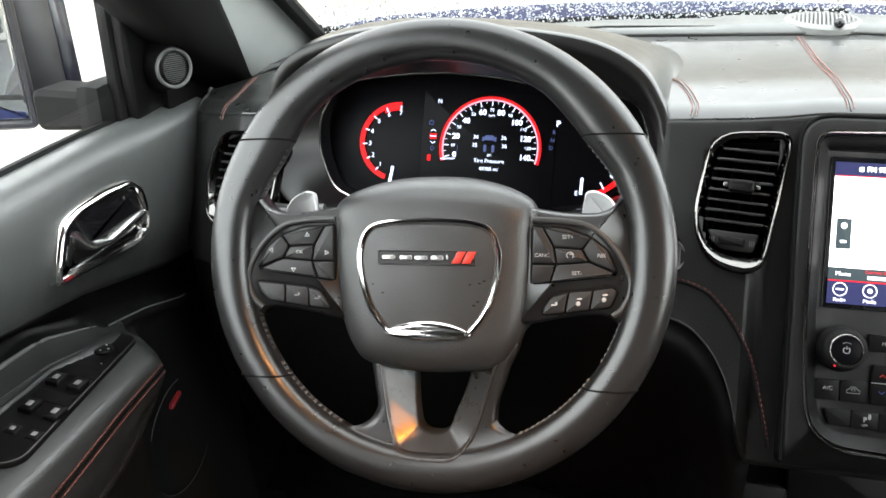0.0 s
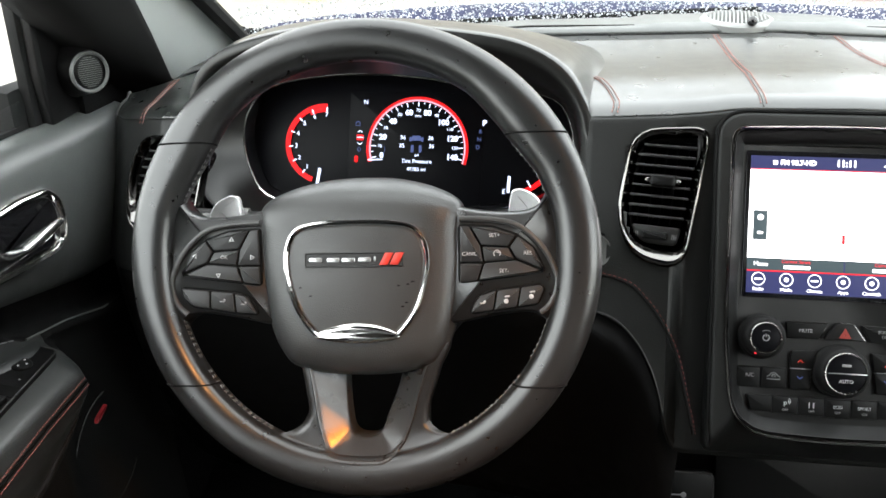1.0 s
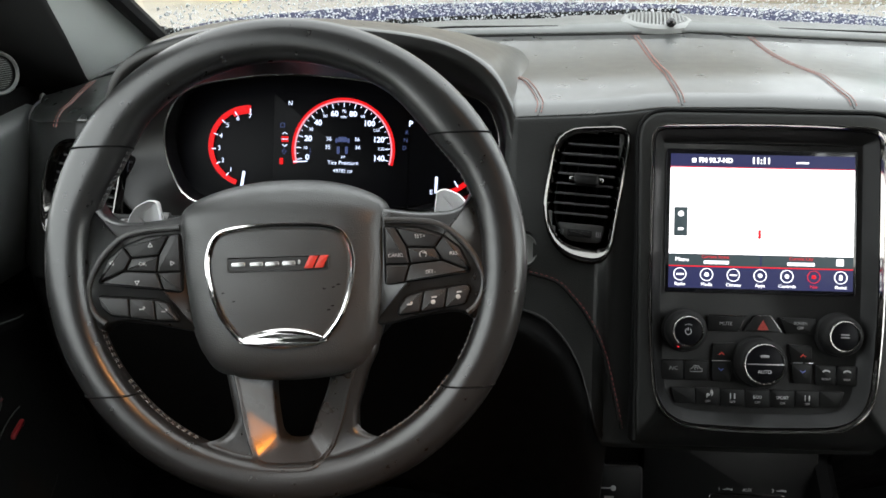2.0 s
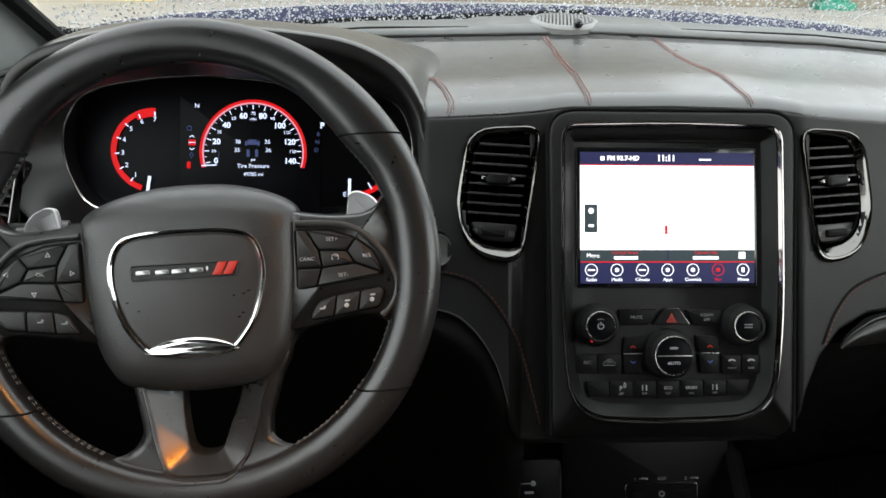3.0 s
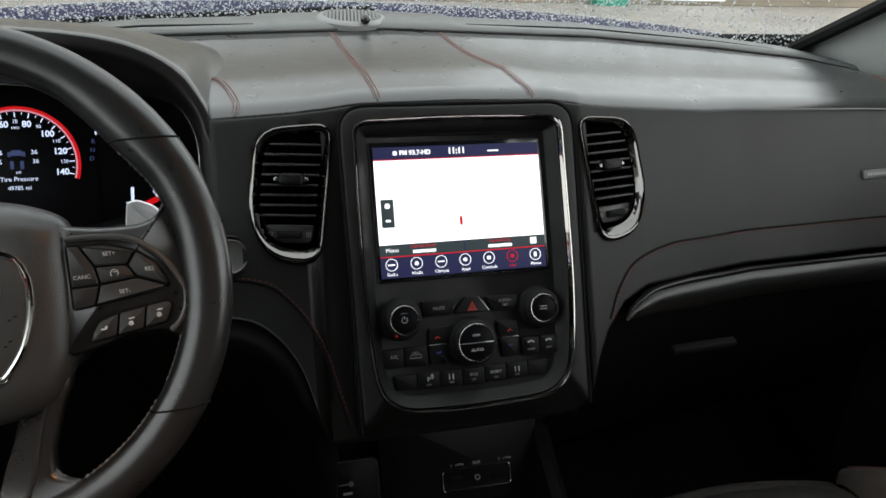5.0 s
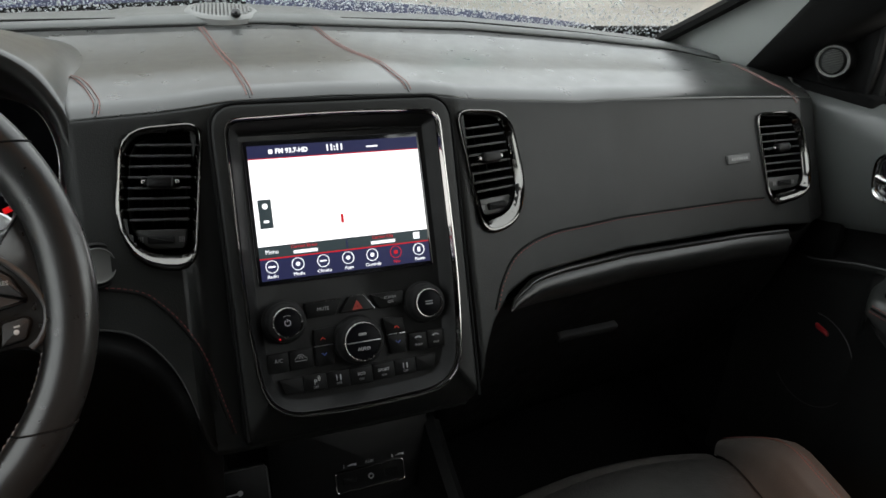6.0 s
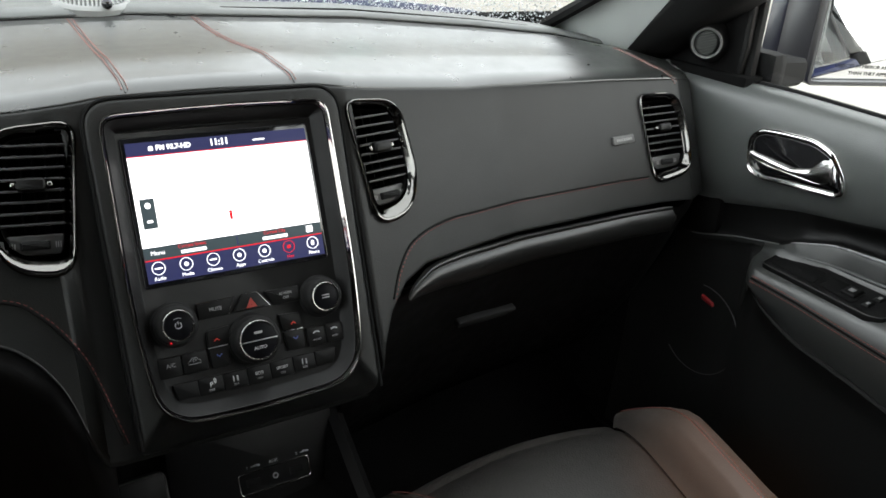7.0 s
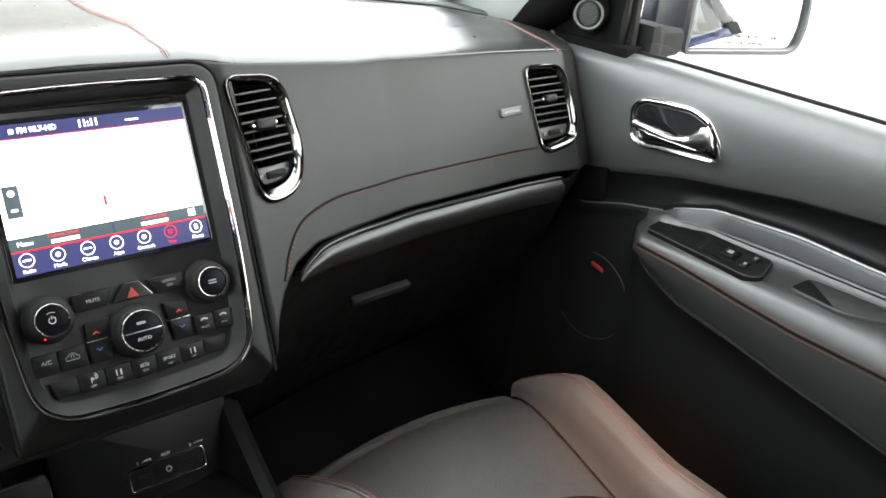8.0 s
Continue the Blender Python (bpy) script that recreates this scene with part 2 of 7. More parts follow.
GLOSS = material("piano_black", (0.008, 0.008, 0.009), 0.10, tint=0.1, coat=0.4)
LEVER = material("brushed_chrome", (0.74, 0.735, 0.72), 0.20, metal=1.0, tint=0.03)
CHROME = material("chrome", (0.78, 0.77, 0.75), 0.09, metal=1.0, tint=0.05, wear=0.04, blotch=30)
PLATE = material("satin_grey_metal", (0.085, 0.085, 0.085), 0.45, metal=0.3, tint=0.05, wear=0.05)
VENTCHROME = material("black_chrome", (0.16, 0.157, 0.15), 0.10, metal=1.0, tint=0.08, wear=0.04, blotch=30)
KNOBCHROME = material("dull_chrome", (0.30, 0.295, 0.285), 0.22, metal=1.0, tint=0.10, wear=0.08, blotch=40)
DARKCHROME = material("smoked_chrome", (0.62, 0.60, 0.57), 0.14, metal=1.0, tint=0.08, wear=0.05, blotch=30)
EDGECHROME = material("dark_edge_chrome", (0.42, 0.41, 0.39), 0.12, metal=1.0, tint=0.08, wear=0.05, blotch=30)
PADDLE = material("satin_paddle", (0.62, 0.62, 0.62), 0.42, metal=0.35, tint=0.05, wear=0.05)
SILVER = material("satin_silver", (0.50, 0.50, 0.50), 0.30, metal=1.0, tint=0.05, wear=0.06)
CAVITY = material("dark_cavity", (0.006, 0.006, 0.006), 0.8, spec=0.1, tint=0.2)
LIPSKIN = material("smooth_black_trim", (0.008, 0.008, 0.0075), 0.33, tint=0.04)
SEAM = material("red_thread", (0.30, 0.13, 0.11), 0.7, tint=0.15)
SEATSEAM = material("brown_red_thread", (0.19, 0.055, 0.045), 0.7, tint=0.15)
DIMSEAM = material("dark_red_thread", (0.15, 0.028, 0.023), 0.7, tint=0.15)
GREYTHREAD = material("grey_thread", (0.11, 0.11, 0.11), 0.7, tint=0.15)
CARPET = material("black_carpet", (0.006, 0.006, 0.006), 0.95, spec=0.05, grain=(500, 1.0), tint=0.3)
SEATHIDE = material("seat_leather", (0.054, 0.049, 0.045), 0.48, grain=(700, 0.35), tint=0.14, wear=0.07)
SEATMESH = material("perforated_seat_leather", (0.029, 0.027, 0.025), 0.55, grain=(420, 0.8), tint=0.12, wear=0.06)
PILLAR = material("grey_pillar_trim", (0.34, 0.36, 0.345), 0.75, grain=(900, 0.35), tint=0.06)
HEADLINER = material("black_headliner", (0.03, 0.03, 0.03), 0.95, grain=(700, 0.5), tint=0.05)
RUBBER = material("black_rubber", (0.007, 0.007, 0.007), 0.7, spec=0.2, tint=0.2)
PALEGREY = material("pale_grey_plastic", (0.19, 0.195, 0.19), 0.40, tint=0.06, wear=0.04)
GRILLE = material("dark_grille_cloth", (0.06, 0.065, 0.06), 0.6, tint=0.1)
PAINT = material("navy_car_paint", (0.009, 0.013, 0.045), 0.5, spec=0.03, tint=0.15)
CAPPAINT = material("dark_mirror_paint", (0.020, 0.020, 0.030), 0.22, spec=0.5, tint=0.1, coat=0.3)
MARKS = material("grey_lettering", (0.42, 0.42, 0.42), 0.6)
DIMMARK = material("dim_lettering", (0.22, 0.22, 0.22), 0.6)
RED = material("red_paint", (0.55, 0.035, 0.020), 0.4, tint=0.08)
DARKRED = material("dark_red_mark", (0.22, 0.020, 0.014), 0.45, tint=0.1)
REDLENS = material("red_lens", (0.22, 0.018, 0.022), 0.2, tint=0.1)
MIRROR = material("mirror_silver", (0.86, 0.87, 0.88), 0.015, metal=1.0)
MIRRORSHELL = material("satin_mirror_shell", (0.035, 0.034, 0.038), 0.34, spec=0.7, tint=0.1, wear=0.05)
GLASS = glass("window_glass", (0.93, 0.96, 0.95), 0.05)
WINDSCREEN_GLASS = glass("windscreen_glass", (0.90, 0.93, 0.93), 0.05)
# Unseen rear glass, tinted deep to hold back light from behind.
TINTED = glass("tinted_glass", (0.06, 0.062, 0.062), 0.05)
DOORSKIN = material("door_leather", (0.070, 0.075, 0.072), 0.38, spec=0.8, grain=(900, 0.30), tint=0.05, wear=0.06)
RINGGREY = material("pale_grey_ring", (0.115, 0.12, 0.115), 0.38, tint=0.06)
RAIL = material("satin_highlight_rail", (0.24, 0.245, 0.24), 0.30, metal=0.4, tint=0.06, wear=0.04)
VENTFOOT = material("vent_foot_plastic", (0.028, 0.028, 0.027), 0.40, tint=0.08, wear=0.05, grain=(1500, 0.08))
DIAL = material("matte_dial_black", (0.004, 0.004, 0.005), 0.35, spec=0.06, tint=0.1)

# ---- dashboard ----
LEAN = 0.42


def face_y(x):
    """The fascia's place at z = 1.07."""
    return lerp_table(abs(x), [0, 0.13, 0.2, 0.35, 0.55, 0.68, 0.74, 0.77], [-0.0215, -0.0195, -0.005, 0.030, 0.052, 0.056, 0.090, 0.130])


def lip_z(x):
    return lerp_table(abs(x), [0, 0.10, 0.16, 0.3, 0.5, 0.68, 0.77], [1.140, 1.138, 1.130, 1.116, 1.107, 1.100, 1.085])


def base_z(x):
    if x < 0:
        return lerp_table(-x, [0, 0.140, 0.149, 0.157, 0.168, 0.190, 0.217, 0.3, 0.62, 0.77], [0.826, 0.826, 0.848, 0.881, 0.910, 0.938, 0.950, 0.950, 0.942, 0.93])
    return lerp_table(x, [0, 0.115, 0.121, 0.131, 0.145, 0.168, 0.2, 0.3, 0.62, 0.77], [0.826, 0.826, 0.85, 0.885, 0.912, 0.936, 0.948, 0.948, 0.940, 0.93])


def screen_y(x):
    return lerp_table(abs(x), [0, 0.3, 0.5, 0.64, 0.72, 0.77], [0.316, 0.322, 0.306, 0.290, 0.250, 0.170])


def top_z(x):
    return lerp_table(abs(x), [0, 0.3, 0.5, 0.64, 0.72, 0.77], [1.157, 1.147, 1.133, 1.120, 1.106, 1.090])


def fascia(x, z, proud=0.0):
    tuck = 0.75 * max(0.0, 0.866 - z) ** 1.0 * ease(0.20, 0.15, abs(x))
    return Vector((x, face_y(x) + (z - 1.07) * LEAN - proud + tuck, z))


def pad_point(x, s):
    """The skin of the dashboard: s = 0 at the windscreen, about 0.5 on the lip, 1 at the foot of the fascia."""
    lip = fascia(x, lip_z(x) + 0.004)
    a, d = Vector((x, screen_y(x), top_z(x))), fascia(x, base_z(x))
    l1 = lip + (a - lip).normalized() * 0.026
    l2 = lip + (d - lip).normalized() * 0.016
    if s < 0.4:
        t = s / 0.4
        p = a.lerp(l1, t)
        p.z += 0.006 * math.sin(math.pi * t) - 0.009 * math.sin(math.pi * min(1.0, t / 0.8)) * ease(0.66, 0.52, abs(x))
        return p
    if s < 0.6:
        t = (s - 0.4) / 0.2
        return l1 * (1 - t) ** 2 + lip * 2 * t * (1 - t) + l2 * t * t
    p = l2.lerp(d, (s - 0.6) / 0.4)
    return p


VENT_MID = [(0.1285, 1.1185), (0.1985, 1.1120), (0.2040, 1.036), (0.186, 1.001), (0.1375, 0.9935)]
VENT_END = [(0.594, 1.0800), (0.673, 1.0785), (0.6870, 1.030), (0.6840, 0.972), (0.603, 0.9620)]
VENT_END_DRIVER = [(0.6255, 1.0790), (0.7100, 1.0775), (0.7225, 1.032), (0.7150, 0.978), (0.632, 0.9640)]


def vent_outline(corners, side):
    return ccw(rounded([(side * x, z) for x, z in corners], [0.017, 0.026, 0.05, 0.030, 0.026], 5))


VENTS = [(vent_outline(VENT_MID, 1), 1, VENT_MID), (vent_outline(VENT_MID, -1), -1, VENT_MID),
         (vent_outline(VENT_END, 1), 1, VENT_END), (vent_outline(VENT_END_DRIVER, -1), -1, VENT_END_DRIVER)]


def inside(p, outline):
    hit, n = False, len(outline)
    for i in range(n):
        a, b = outline[i - 1], outline[i]
        if (a.y > p[1]) != (b.y > p[1]) and p[0] < (b.x - a.x) * (p[1] - a.y) / (b.y - a.y) + a.x:
            hit = not hit
    return hit


HOLES = [inset(o, 0.0045) for o, _, _ in VENTS]


def pad_keep(x, s):
    p = pad_point(x, s)
    if s > 0.5 and any(inside((p.x, p.z), h) for h in HOLES):
        return False
    if abs(x) < 0.112 and 0.856 < p.z < 1.118 and s > 0.5:
        return False
    if -0.628 < x < -0.240:
        return (s < 0.35 and p.y > 0.27) or p.z < 0.992
    return True


dashboard = thing("dashboard", "black soft-skinned car dashboard with red twin-stitched seams", "dashboard")
xs = sorted(set([round(v, 4) for v in steps(-0.768, 0.768, 129)] + [round(sg * v, 4) for sg in (-1, 1) for v in steps(0.11, 0.215, 22)]
               + [round(sg * v, 4) for sg in (-1, 1) for v in steps(0.58, 0.735, 32)]))
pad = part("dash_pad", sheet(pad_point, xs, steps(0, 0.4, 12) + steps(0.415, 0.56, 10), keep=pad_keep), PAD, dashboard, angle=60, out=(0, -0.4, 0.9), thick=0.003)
part("fascia", sheet(pad_point, xs, steps(0.56, 0.6, 4) + steps(0.61, 1, 56), keep=pad_keep), FASCIA, dashboard, "lower fascia, dash skin darkened for shade", angle=60, out=(0, -0.9, 0.4), thick=0.003)


# the underside: a dark shelf running forward from the foot of the fascia, and the sides of the centre column
def under(x, t):
    p = pad_point(x, 1)
    return p + Vector((0, 0.004 + 0.26 * t, -0.002 - 0.03 * t if abs(x) > 0.2 else -0.003))


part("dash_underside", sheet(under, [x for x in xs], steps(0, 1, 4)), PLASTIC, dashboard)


# the panel between the pad and the windscreen
def strip_point(x, t):
    y = screen_y(x) + 0.0045 + t * lerp_table(abs(x), [0, 0.6, 0.77], [0.115, 0.085, 0.02])
    side = ease(0.15, 0.40, abs(x))
    rise = lerp_table(t, [0, 0.04, 0.12, 0.35, 0.62, 0.78, 0.88, 1], [0.002, 0.006, 0.008, 0.008, 0.009, 0.010, 0.006, -0.010])
    rise += 0.001 * side * math.sin(math.pi * min(1, t * 1.1)) + 0.003 * (ease(-0.165, -0.145, x) - ease(0.095, 0.115, x)) * ease(0, 0.2, t)
    return Vector((x, y, top_z(x) + rise))


part("defroster_panel", sheet(strip_point, steps(-0.75, 0.75, 160), [0, 0.02, 0.04, 0.08, 0.12, 0.2, 0.35, 0.5, 0.62, 0.7, 0.78, 0.83, 0.88, 0.94, 1]), DEFROST, dashboard, "grey defroster panel under the windscreen", out=(0, 0, 1), thick=0.006)
part("gap_shadow_strip", sweep([Vector((x, screen_y(x) + 0.002, top_z(x) - 0.002)) for x in steps(-0.75, 0.75, 60)],
                               [(-0.004, -0.003), (0.004, -0.003), (0.004, 0.002), (-0.004, 0.002)]), CAVITY, dashboard)
for sg in (-1, 1):
    slot = [strip_point(x, 0.22) + Vector((0, 0, 0.0002)) for x in steps(-0.165 if sg < 0 else 0.118, sg * 0.60, 40)]
    part("defroster_slot", sweep(slot, [(-0.0045, -0.003), (0.0045, -0.003), (0.0045, 0.0010), (-0.0045, 0.0010)], scale=lambda t: min(1, 0.3 + t * 3, 0.15 + (1 - t) * 2)), CAVITY, dashboard)

# centre loudspeaker with its ribbed grille, and the light sensor in front of it
speaker_pose = pose(-0.036, 0.360, 1.1640, 5, 0, 0)
rim_line = [Vector((0.046 * math.cos(a), 0.046 * math.sin(a))) for a in steps(0, 2 * math.pi * 39 / 40, 40)]
speaker = part("speaker_grille", rings([(rim_line, -0.012), (rim_line, 0.002), (inset(rim_line, 0.003), 0.005), (inset(rim_line, 0.008), 0.006), (inset(rim_line, 0.010), 0.003)]),
               PALEGREY, dashboard, "pale oval ribbed speaker grille", speaker_pose)
part("grille_mesh", slab(inset(rim_line, 0.0095), 0.002, 0.0042, 0.0003), GRILLE, speaker, "dark speaker opening", speaker_pose)


def grille_rise(x, y):
    return 0.0045 + 0.0026 * max(0.0, 1 - (x * x + y * y) / 0.037 ** 2)


for k in range(15):
    x = -0.0336 + k * 0.0048
    half = 0.036 * math.sqrt(max(0.02, 1 - (x / 0.0365) ** 2))
    part("grille_rib", sweep([Vector((x + 0.18 * v, v, grille_rise(x + 0.18 * v, v))) for v in steps(-half, half, 9)], circle(0.0014, 6)), PALEGREY, speaker, m=speaker_pose)
ball = bmesh.new()
bmesh.ops.create_uvsphere(ball, u_segments=16, v_segments=10, radius=0.0065, matrix=Matrix.Translation((0, 0, 0.003)))
part("light_sensor", ball, GLOSS, dashboard, "small black domed light sensor", pose(-0.027, 0.318, 1.167))


# ---- stitched seams ----
def pad_normal(x, s):
    p = pad_point(x, s)
    a, b = pad_point(x + 0.004, s) - p, pad_point(x, min(1, s + 0.01)) - pad_point(x, max(0, s - 0.01))
    n = a.cross(b).normalized()
    return n if n.z > 0 or n.y < -0.5 else -n


def pad_seam(name, line, n=70):
    """A raised welt with a row of red stitches on either side, along (x, s)."""
    pts2 = curve_through([(x, s, 0) for x, s in line], n)
    nor = [pad_normal(p.x, p.y) for p in pts2]
    pts = [pad_point(p.x, p.y) + k * 0.0006 for p, k in zip(pts2, nor)]
    welt = part(name, sweep(pts, [(-0.0010, -0.001), (0.0010, -0.001), (0.0006, 0.0004), (-0.0006, 0.0004)], nor), PAD, dashboard)
    part("stitching", stitches(pts, nor, 0.0030, 0.0022, 0.00045, offset=0.0026), SEAM, welt, "red thread")
    part("stitching", stitches(pts, nor, 0.0030, 0.0022, 0.00045, offset=-0.0026), SEAM, welt, "red thread")
    return welt


for sg in (-1, 1):
    pad_seam("dash_seam", [(sg * 0.0710, 0.01), (sg * 0.0712, 0.10), (sg * 0.0735, 0.20), (sg * 0.077, 0.30), (sg * 0.0785, 0.44), (sg * 0.0785, 0.535)])
    pad_seam("end_seam", [(0.667, 0.20), (0.662, 0.32), (0.661, 0.44), (0.667, 0.52), (0.675, 0.60)] if sg > 0 else [(-0.715, 0.18), (-0.711, 0.28), (-0.709, 0.42), (-0.7116, 0.60)], 50)
pad_seam("hood_seam", [(-0.234, 0.28), (-0.218, 0.325), (-0.209, 0.39), (-0.2075, 0.46), (-0.2105, 0.545)], 50)


def fascia_seam(line, n=90):
    pts = [fascia(p.x, p.y, 0.0012) for p in curve_through([(x, z, 0) for x, z in line], n)]
    nor = Vector((0, -0.92, 0.39))
    welt = part("fascia_seam", sweep(pts, [(-0.0012, -0.001), (0.0012, -0.001), (0.0006, 0.0004), (-0.0006, 0.0004)], nor), CAVITY, dashboard)
    part("stitching", stitches(pts, nor, 0.0026, 0.0024, 0.0004, offset=0.0022), DIMSEAM, welt, "red thread")


fascia_seam([(0.150, 0.925), (0.164, 0.952), (0.188, 0.974), (0.235, 0.984), (0.30, 0.983), (0.44, 0.980), (0.597, 0.976)])
fascia_seam([(-0.127, 0.855), (-0.135, 0.885), (-0.149, 0.931), (-0.174, 0.966), (-0.206, 0.982), (-0.30, 0.983)])

# ---- glove box side: padded lip, door, handle ----
lip_line = [fascia(p.x, p.y, 0.0085) for p in curve_through([(0.166, 0.923, 0), (0.176, 0.928, 0), (0.192, 0.932, 0), (0.218, 0.935, 0), (0.30, 0.932, 0), (0.45, 0.927, 0), (0.60, 0.922, 0), (0.632, 0.921, 0)], 70)]
lip_shape = [(-0.017, -0.012), (-0.0165, 0.0022), (-0.0150, 0.0034), (-0.0132, 0.0022), (-0.0115, 0.0018), (-0.007, 0.0042), (-0.001, 0.0045), (0.006, 0.002), (0.013, -0.003), (0.017, -0.008), (0.018, -0.016)]
part("glove_box_lip", sweep(lip_line, lip_shape, Vector((0, -0.92, 0.39)), scale=lambda t: min(1, 0.08 + t * 1.8, 0.25 + (1 - t) * 14)), LIPSKIN, dashboard, "smooth rolled lip above the glove box")
door_line = [(0.0, 0.0), (0.006, -0.02), (0.02, -0.05), (0.05, -0.12), (0.09, -0.20), (0.16, -0.30)]


def glove(x, t):
    y, z = (lerp_table(t, steps(0, 1, 6), [q[i] for q in door_line]) for i in (0, 1))
    return fascia(x, 0.918) + Vector((0, y + 0.019, z))


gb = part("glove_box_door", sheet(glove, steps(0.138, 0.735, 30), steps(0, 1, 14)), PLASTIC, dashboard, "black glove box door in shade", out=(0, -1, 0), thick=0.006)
part("glove_box_handle", slab(rounded([(-0.045, -0.005), (0.045, -0.006), (0.045, 0.005), (-0.045, 0.006)], 0.004), -0.004, 0.005, 0.002), RUBBER, gb, m=plane_at((0.315, -0.018, 0.840), (1, 0.05, 0), (0, 0.35, -1)) @ pose(0, 0, 0, 180))
part("badge_plate", slab(rounded([(-0.021, -0.0058), (0.021, -0.0058), (0.021, 0.0058), (-0.021, 0.0058)], 0.002), -0.001, 0.003, 0.001), PLATE, dashboard, "small satin metal plate",
     plane_at(fascia(0.557, 1.026), (1, 0.10, 0), (0, LEAN, 1)))
bars = bmesh.new()
for k in range(7):
    box(-0.0135 + k * 0.0045, 0, 0.0032, 0.003, 0.0035, 0.0003, bm=bars)
part("plate_marking", bars, DIMMARK, dashboard, m=plane_at(fascia(0.557, 1.026), (1, 0.10, 0), (0, LEAN, 1)))


# driver's knee panel
def knee(x, t):
    return fascia(x, base_z(x)) + Vector((0, 0.004 + 0.02 * t + 0.10 * t * t, -0.001 - 0.34 * t))


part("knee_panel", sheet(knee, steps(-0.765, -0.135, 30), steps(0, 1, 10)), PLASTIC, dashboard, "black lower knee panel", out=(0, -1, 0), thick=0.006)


# thin paler bead along the fascia's foot, added as its edge highlight
part("knee_highlight", sweep([p + Vector((0, -0.002, 0.001)) for p in curve_through([tuple(fascia(x, base_z(x))) for x in (-0.34, -0.27, -0.217, -0.190, -0.168, -0.155)], 50)], circle(0.0010, 6), scale=lambda t: 0.4 + 0.6 * math.sin(math.pi * min(1, t + 0.1))), LEATHER, dashboard, "soft line for the edge highlight over the knee panel")


# ---- air vents ----
def air_vent(outline, side, corners, slats):
    cx, cz = sum(p.x for p in outline) / len(outline), sum(p.y for p in outline) / len(outline)
    dx = (face_y(cx + 0.02) - face_y(cx - 0.02)) / 0.04
    m = plane_at(fascia(cx, cz), (1, dx, 0), (0, LEAN, 1))
    ku, kv = math.hypot(1, dx), math.hypot(1, LEAN)
    o = ccw([Vector(((p.x - cx) * ku, (p.y - cz) * kv)) for p in outline])
    floor_v = min(p.y for p in o)

    def within(d):
        """The outline drawn in by d, and lifted further at its foot, where the chrome is broadest."""
        return [Vector((p.x, p.y + d * 1.25 * max(0.0, 1 - (p.y - floor_v) / 0.034))) for p in inset(o, d)]

    i1 = within(0.0100)
    vent = part("air_vent", rings([(i1, -0.003), (i1, -0.040), (inset(o, 0.02), -0.042)], cap0=False), CAVITY, dashboard, "black slatted air vent with a chrome surround", m)
    chrome = rings([(o, -0.006), (o, 0.0025), (within(0.0008), 0.0041), (within(0.0018), 0.0045), (within(0.0028), 0.0038), (within(0.0046), 0.001), (within(0.0100), -0.0090)], cap0=False, cap1=False)
    part("vent_surround", chrome, VENTCHROME, vent, "dark bright-edged chrome surround", m)
    lo, hi = min(p.y for p in i1), max(p.y for p in i1)
    foot = lo + 0.018

    def span(v):
        c = []
        for k in range(len(i1)):
            a, b = i1[k - 1], i1[k]
            if (a.y > v) != (b.y > v):
                c.append(a.x + (b.x - a.x) * (v - a.y) / (b.y - a.y))
        return min(c), max(c)
    for k in range(slats):
        v = foot + 0.004 + (hi - foot - 0.008) * (k + 0.5) / slats
        a, b = span(v)
        tilt = pose(0, v, -0.009, 4)
        part("slat", slab(rounded([(a - 0.001, -0.0012), (b + 0.001, -0.0012), (b + 0.001, 0.0012), (a - 0.001, 0.0012)], 0.0008, 2), -0.014, 0.006, 0.0006), SLAT, vent, m=m @ tilt)
    for k in range(5):
        a, b = span((foot + hi) / 2)
        u = a + (b - a) * (k + 0.5) / 5
        part("vane", box(u, (foot + hi) / 2, -0.031, 0.0014, (hi - foot) * 0.94, 0.014), CAVITY, vent, m=m)
    v = foot + (hi - foot) * 0.50
    a, b = span(v)
    u = (a + b) / 2 - side * 0.001
    grip = part("vent_tab", slab(rounded([(-0.0115, -0.0058), (0.0115, -0.0058), (0.0115, 0.0058), (-0.0115, 0.0058)], 0.0045), -0.006, 0.0045, 0.0022), PLASTIC, vent, m=m @ pose(u, v, 0))
    for e in (-1, 1):
        part("tab_end", slab(rounded([(-0.0024, -0.0021), (0.0024, -0.0021), (0.0024, 0.0021), (-0.0024, 0.0021)], 0.0018), -0.006, 0.001, 0.001), KNOBCHROME, grip, "silver tab end", m @ pose(u + e * 0.0138, v, 0))
    # foot panel with the thumbwheel
    a1, b1 = span(foot)
    a0, b0 = span(lo + 0.006)
    part("vent_foot", slab(rounded([(a0 + 0.002, lo + 0.001), (b0 - 0.002, lo + 0.001), (b1, foot), (a1, foot)], 0.004), -0.014, -0.007, 0.001), VENTFOOT, vent, m=m)
    w = part("thumbwheel", slab(rounded([(-0.0115, -0.0038), (0.0115, -0.0038), (0.0115, 0.0038), (-0.0115, 0.0038)], 0.002), -0.012, -0.003, 0.002), RUBBER, vent, m=m @ pose((a1 + b1) / 2, foot - 0.009, 0))
    for e in (-1, 1):
        mk = bmesh.new()
        for q in range(3):
            box((a1 + b1) / 2 + e * 0.0175 + (q - 1) * 0.0018, foot - 0.009, -0.0068, 0.0007, 0.005, 0.0003, bm=mk)
        part("airflow_mark", mk, DIMMARK, vent, m=m)
    return vent


for (o, side, corners), count in zip(VENTS, (8, 8, 7, 7)):
    air_vent(o, side, corners, count)

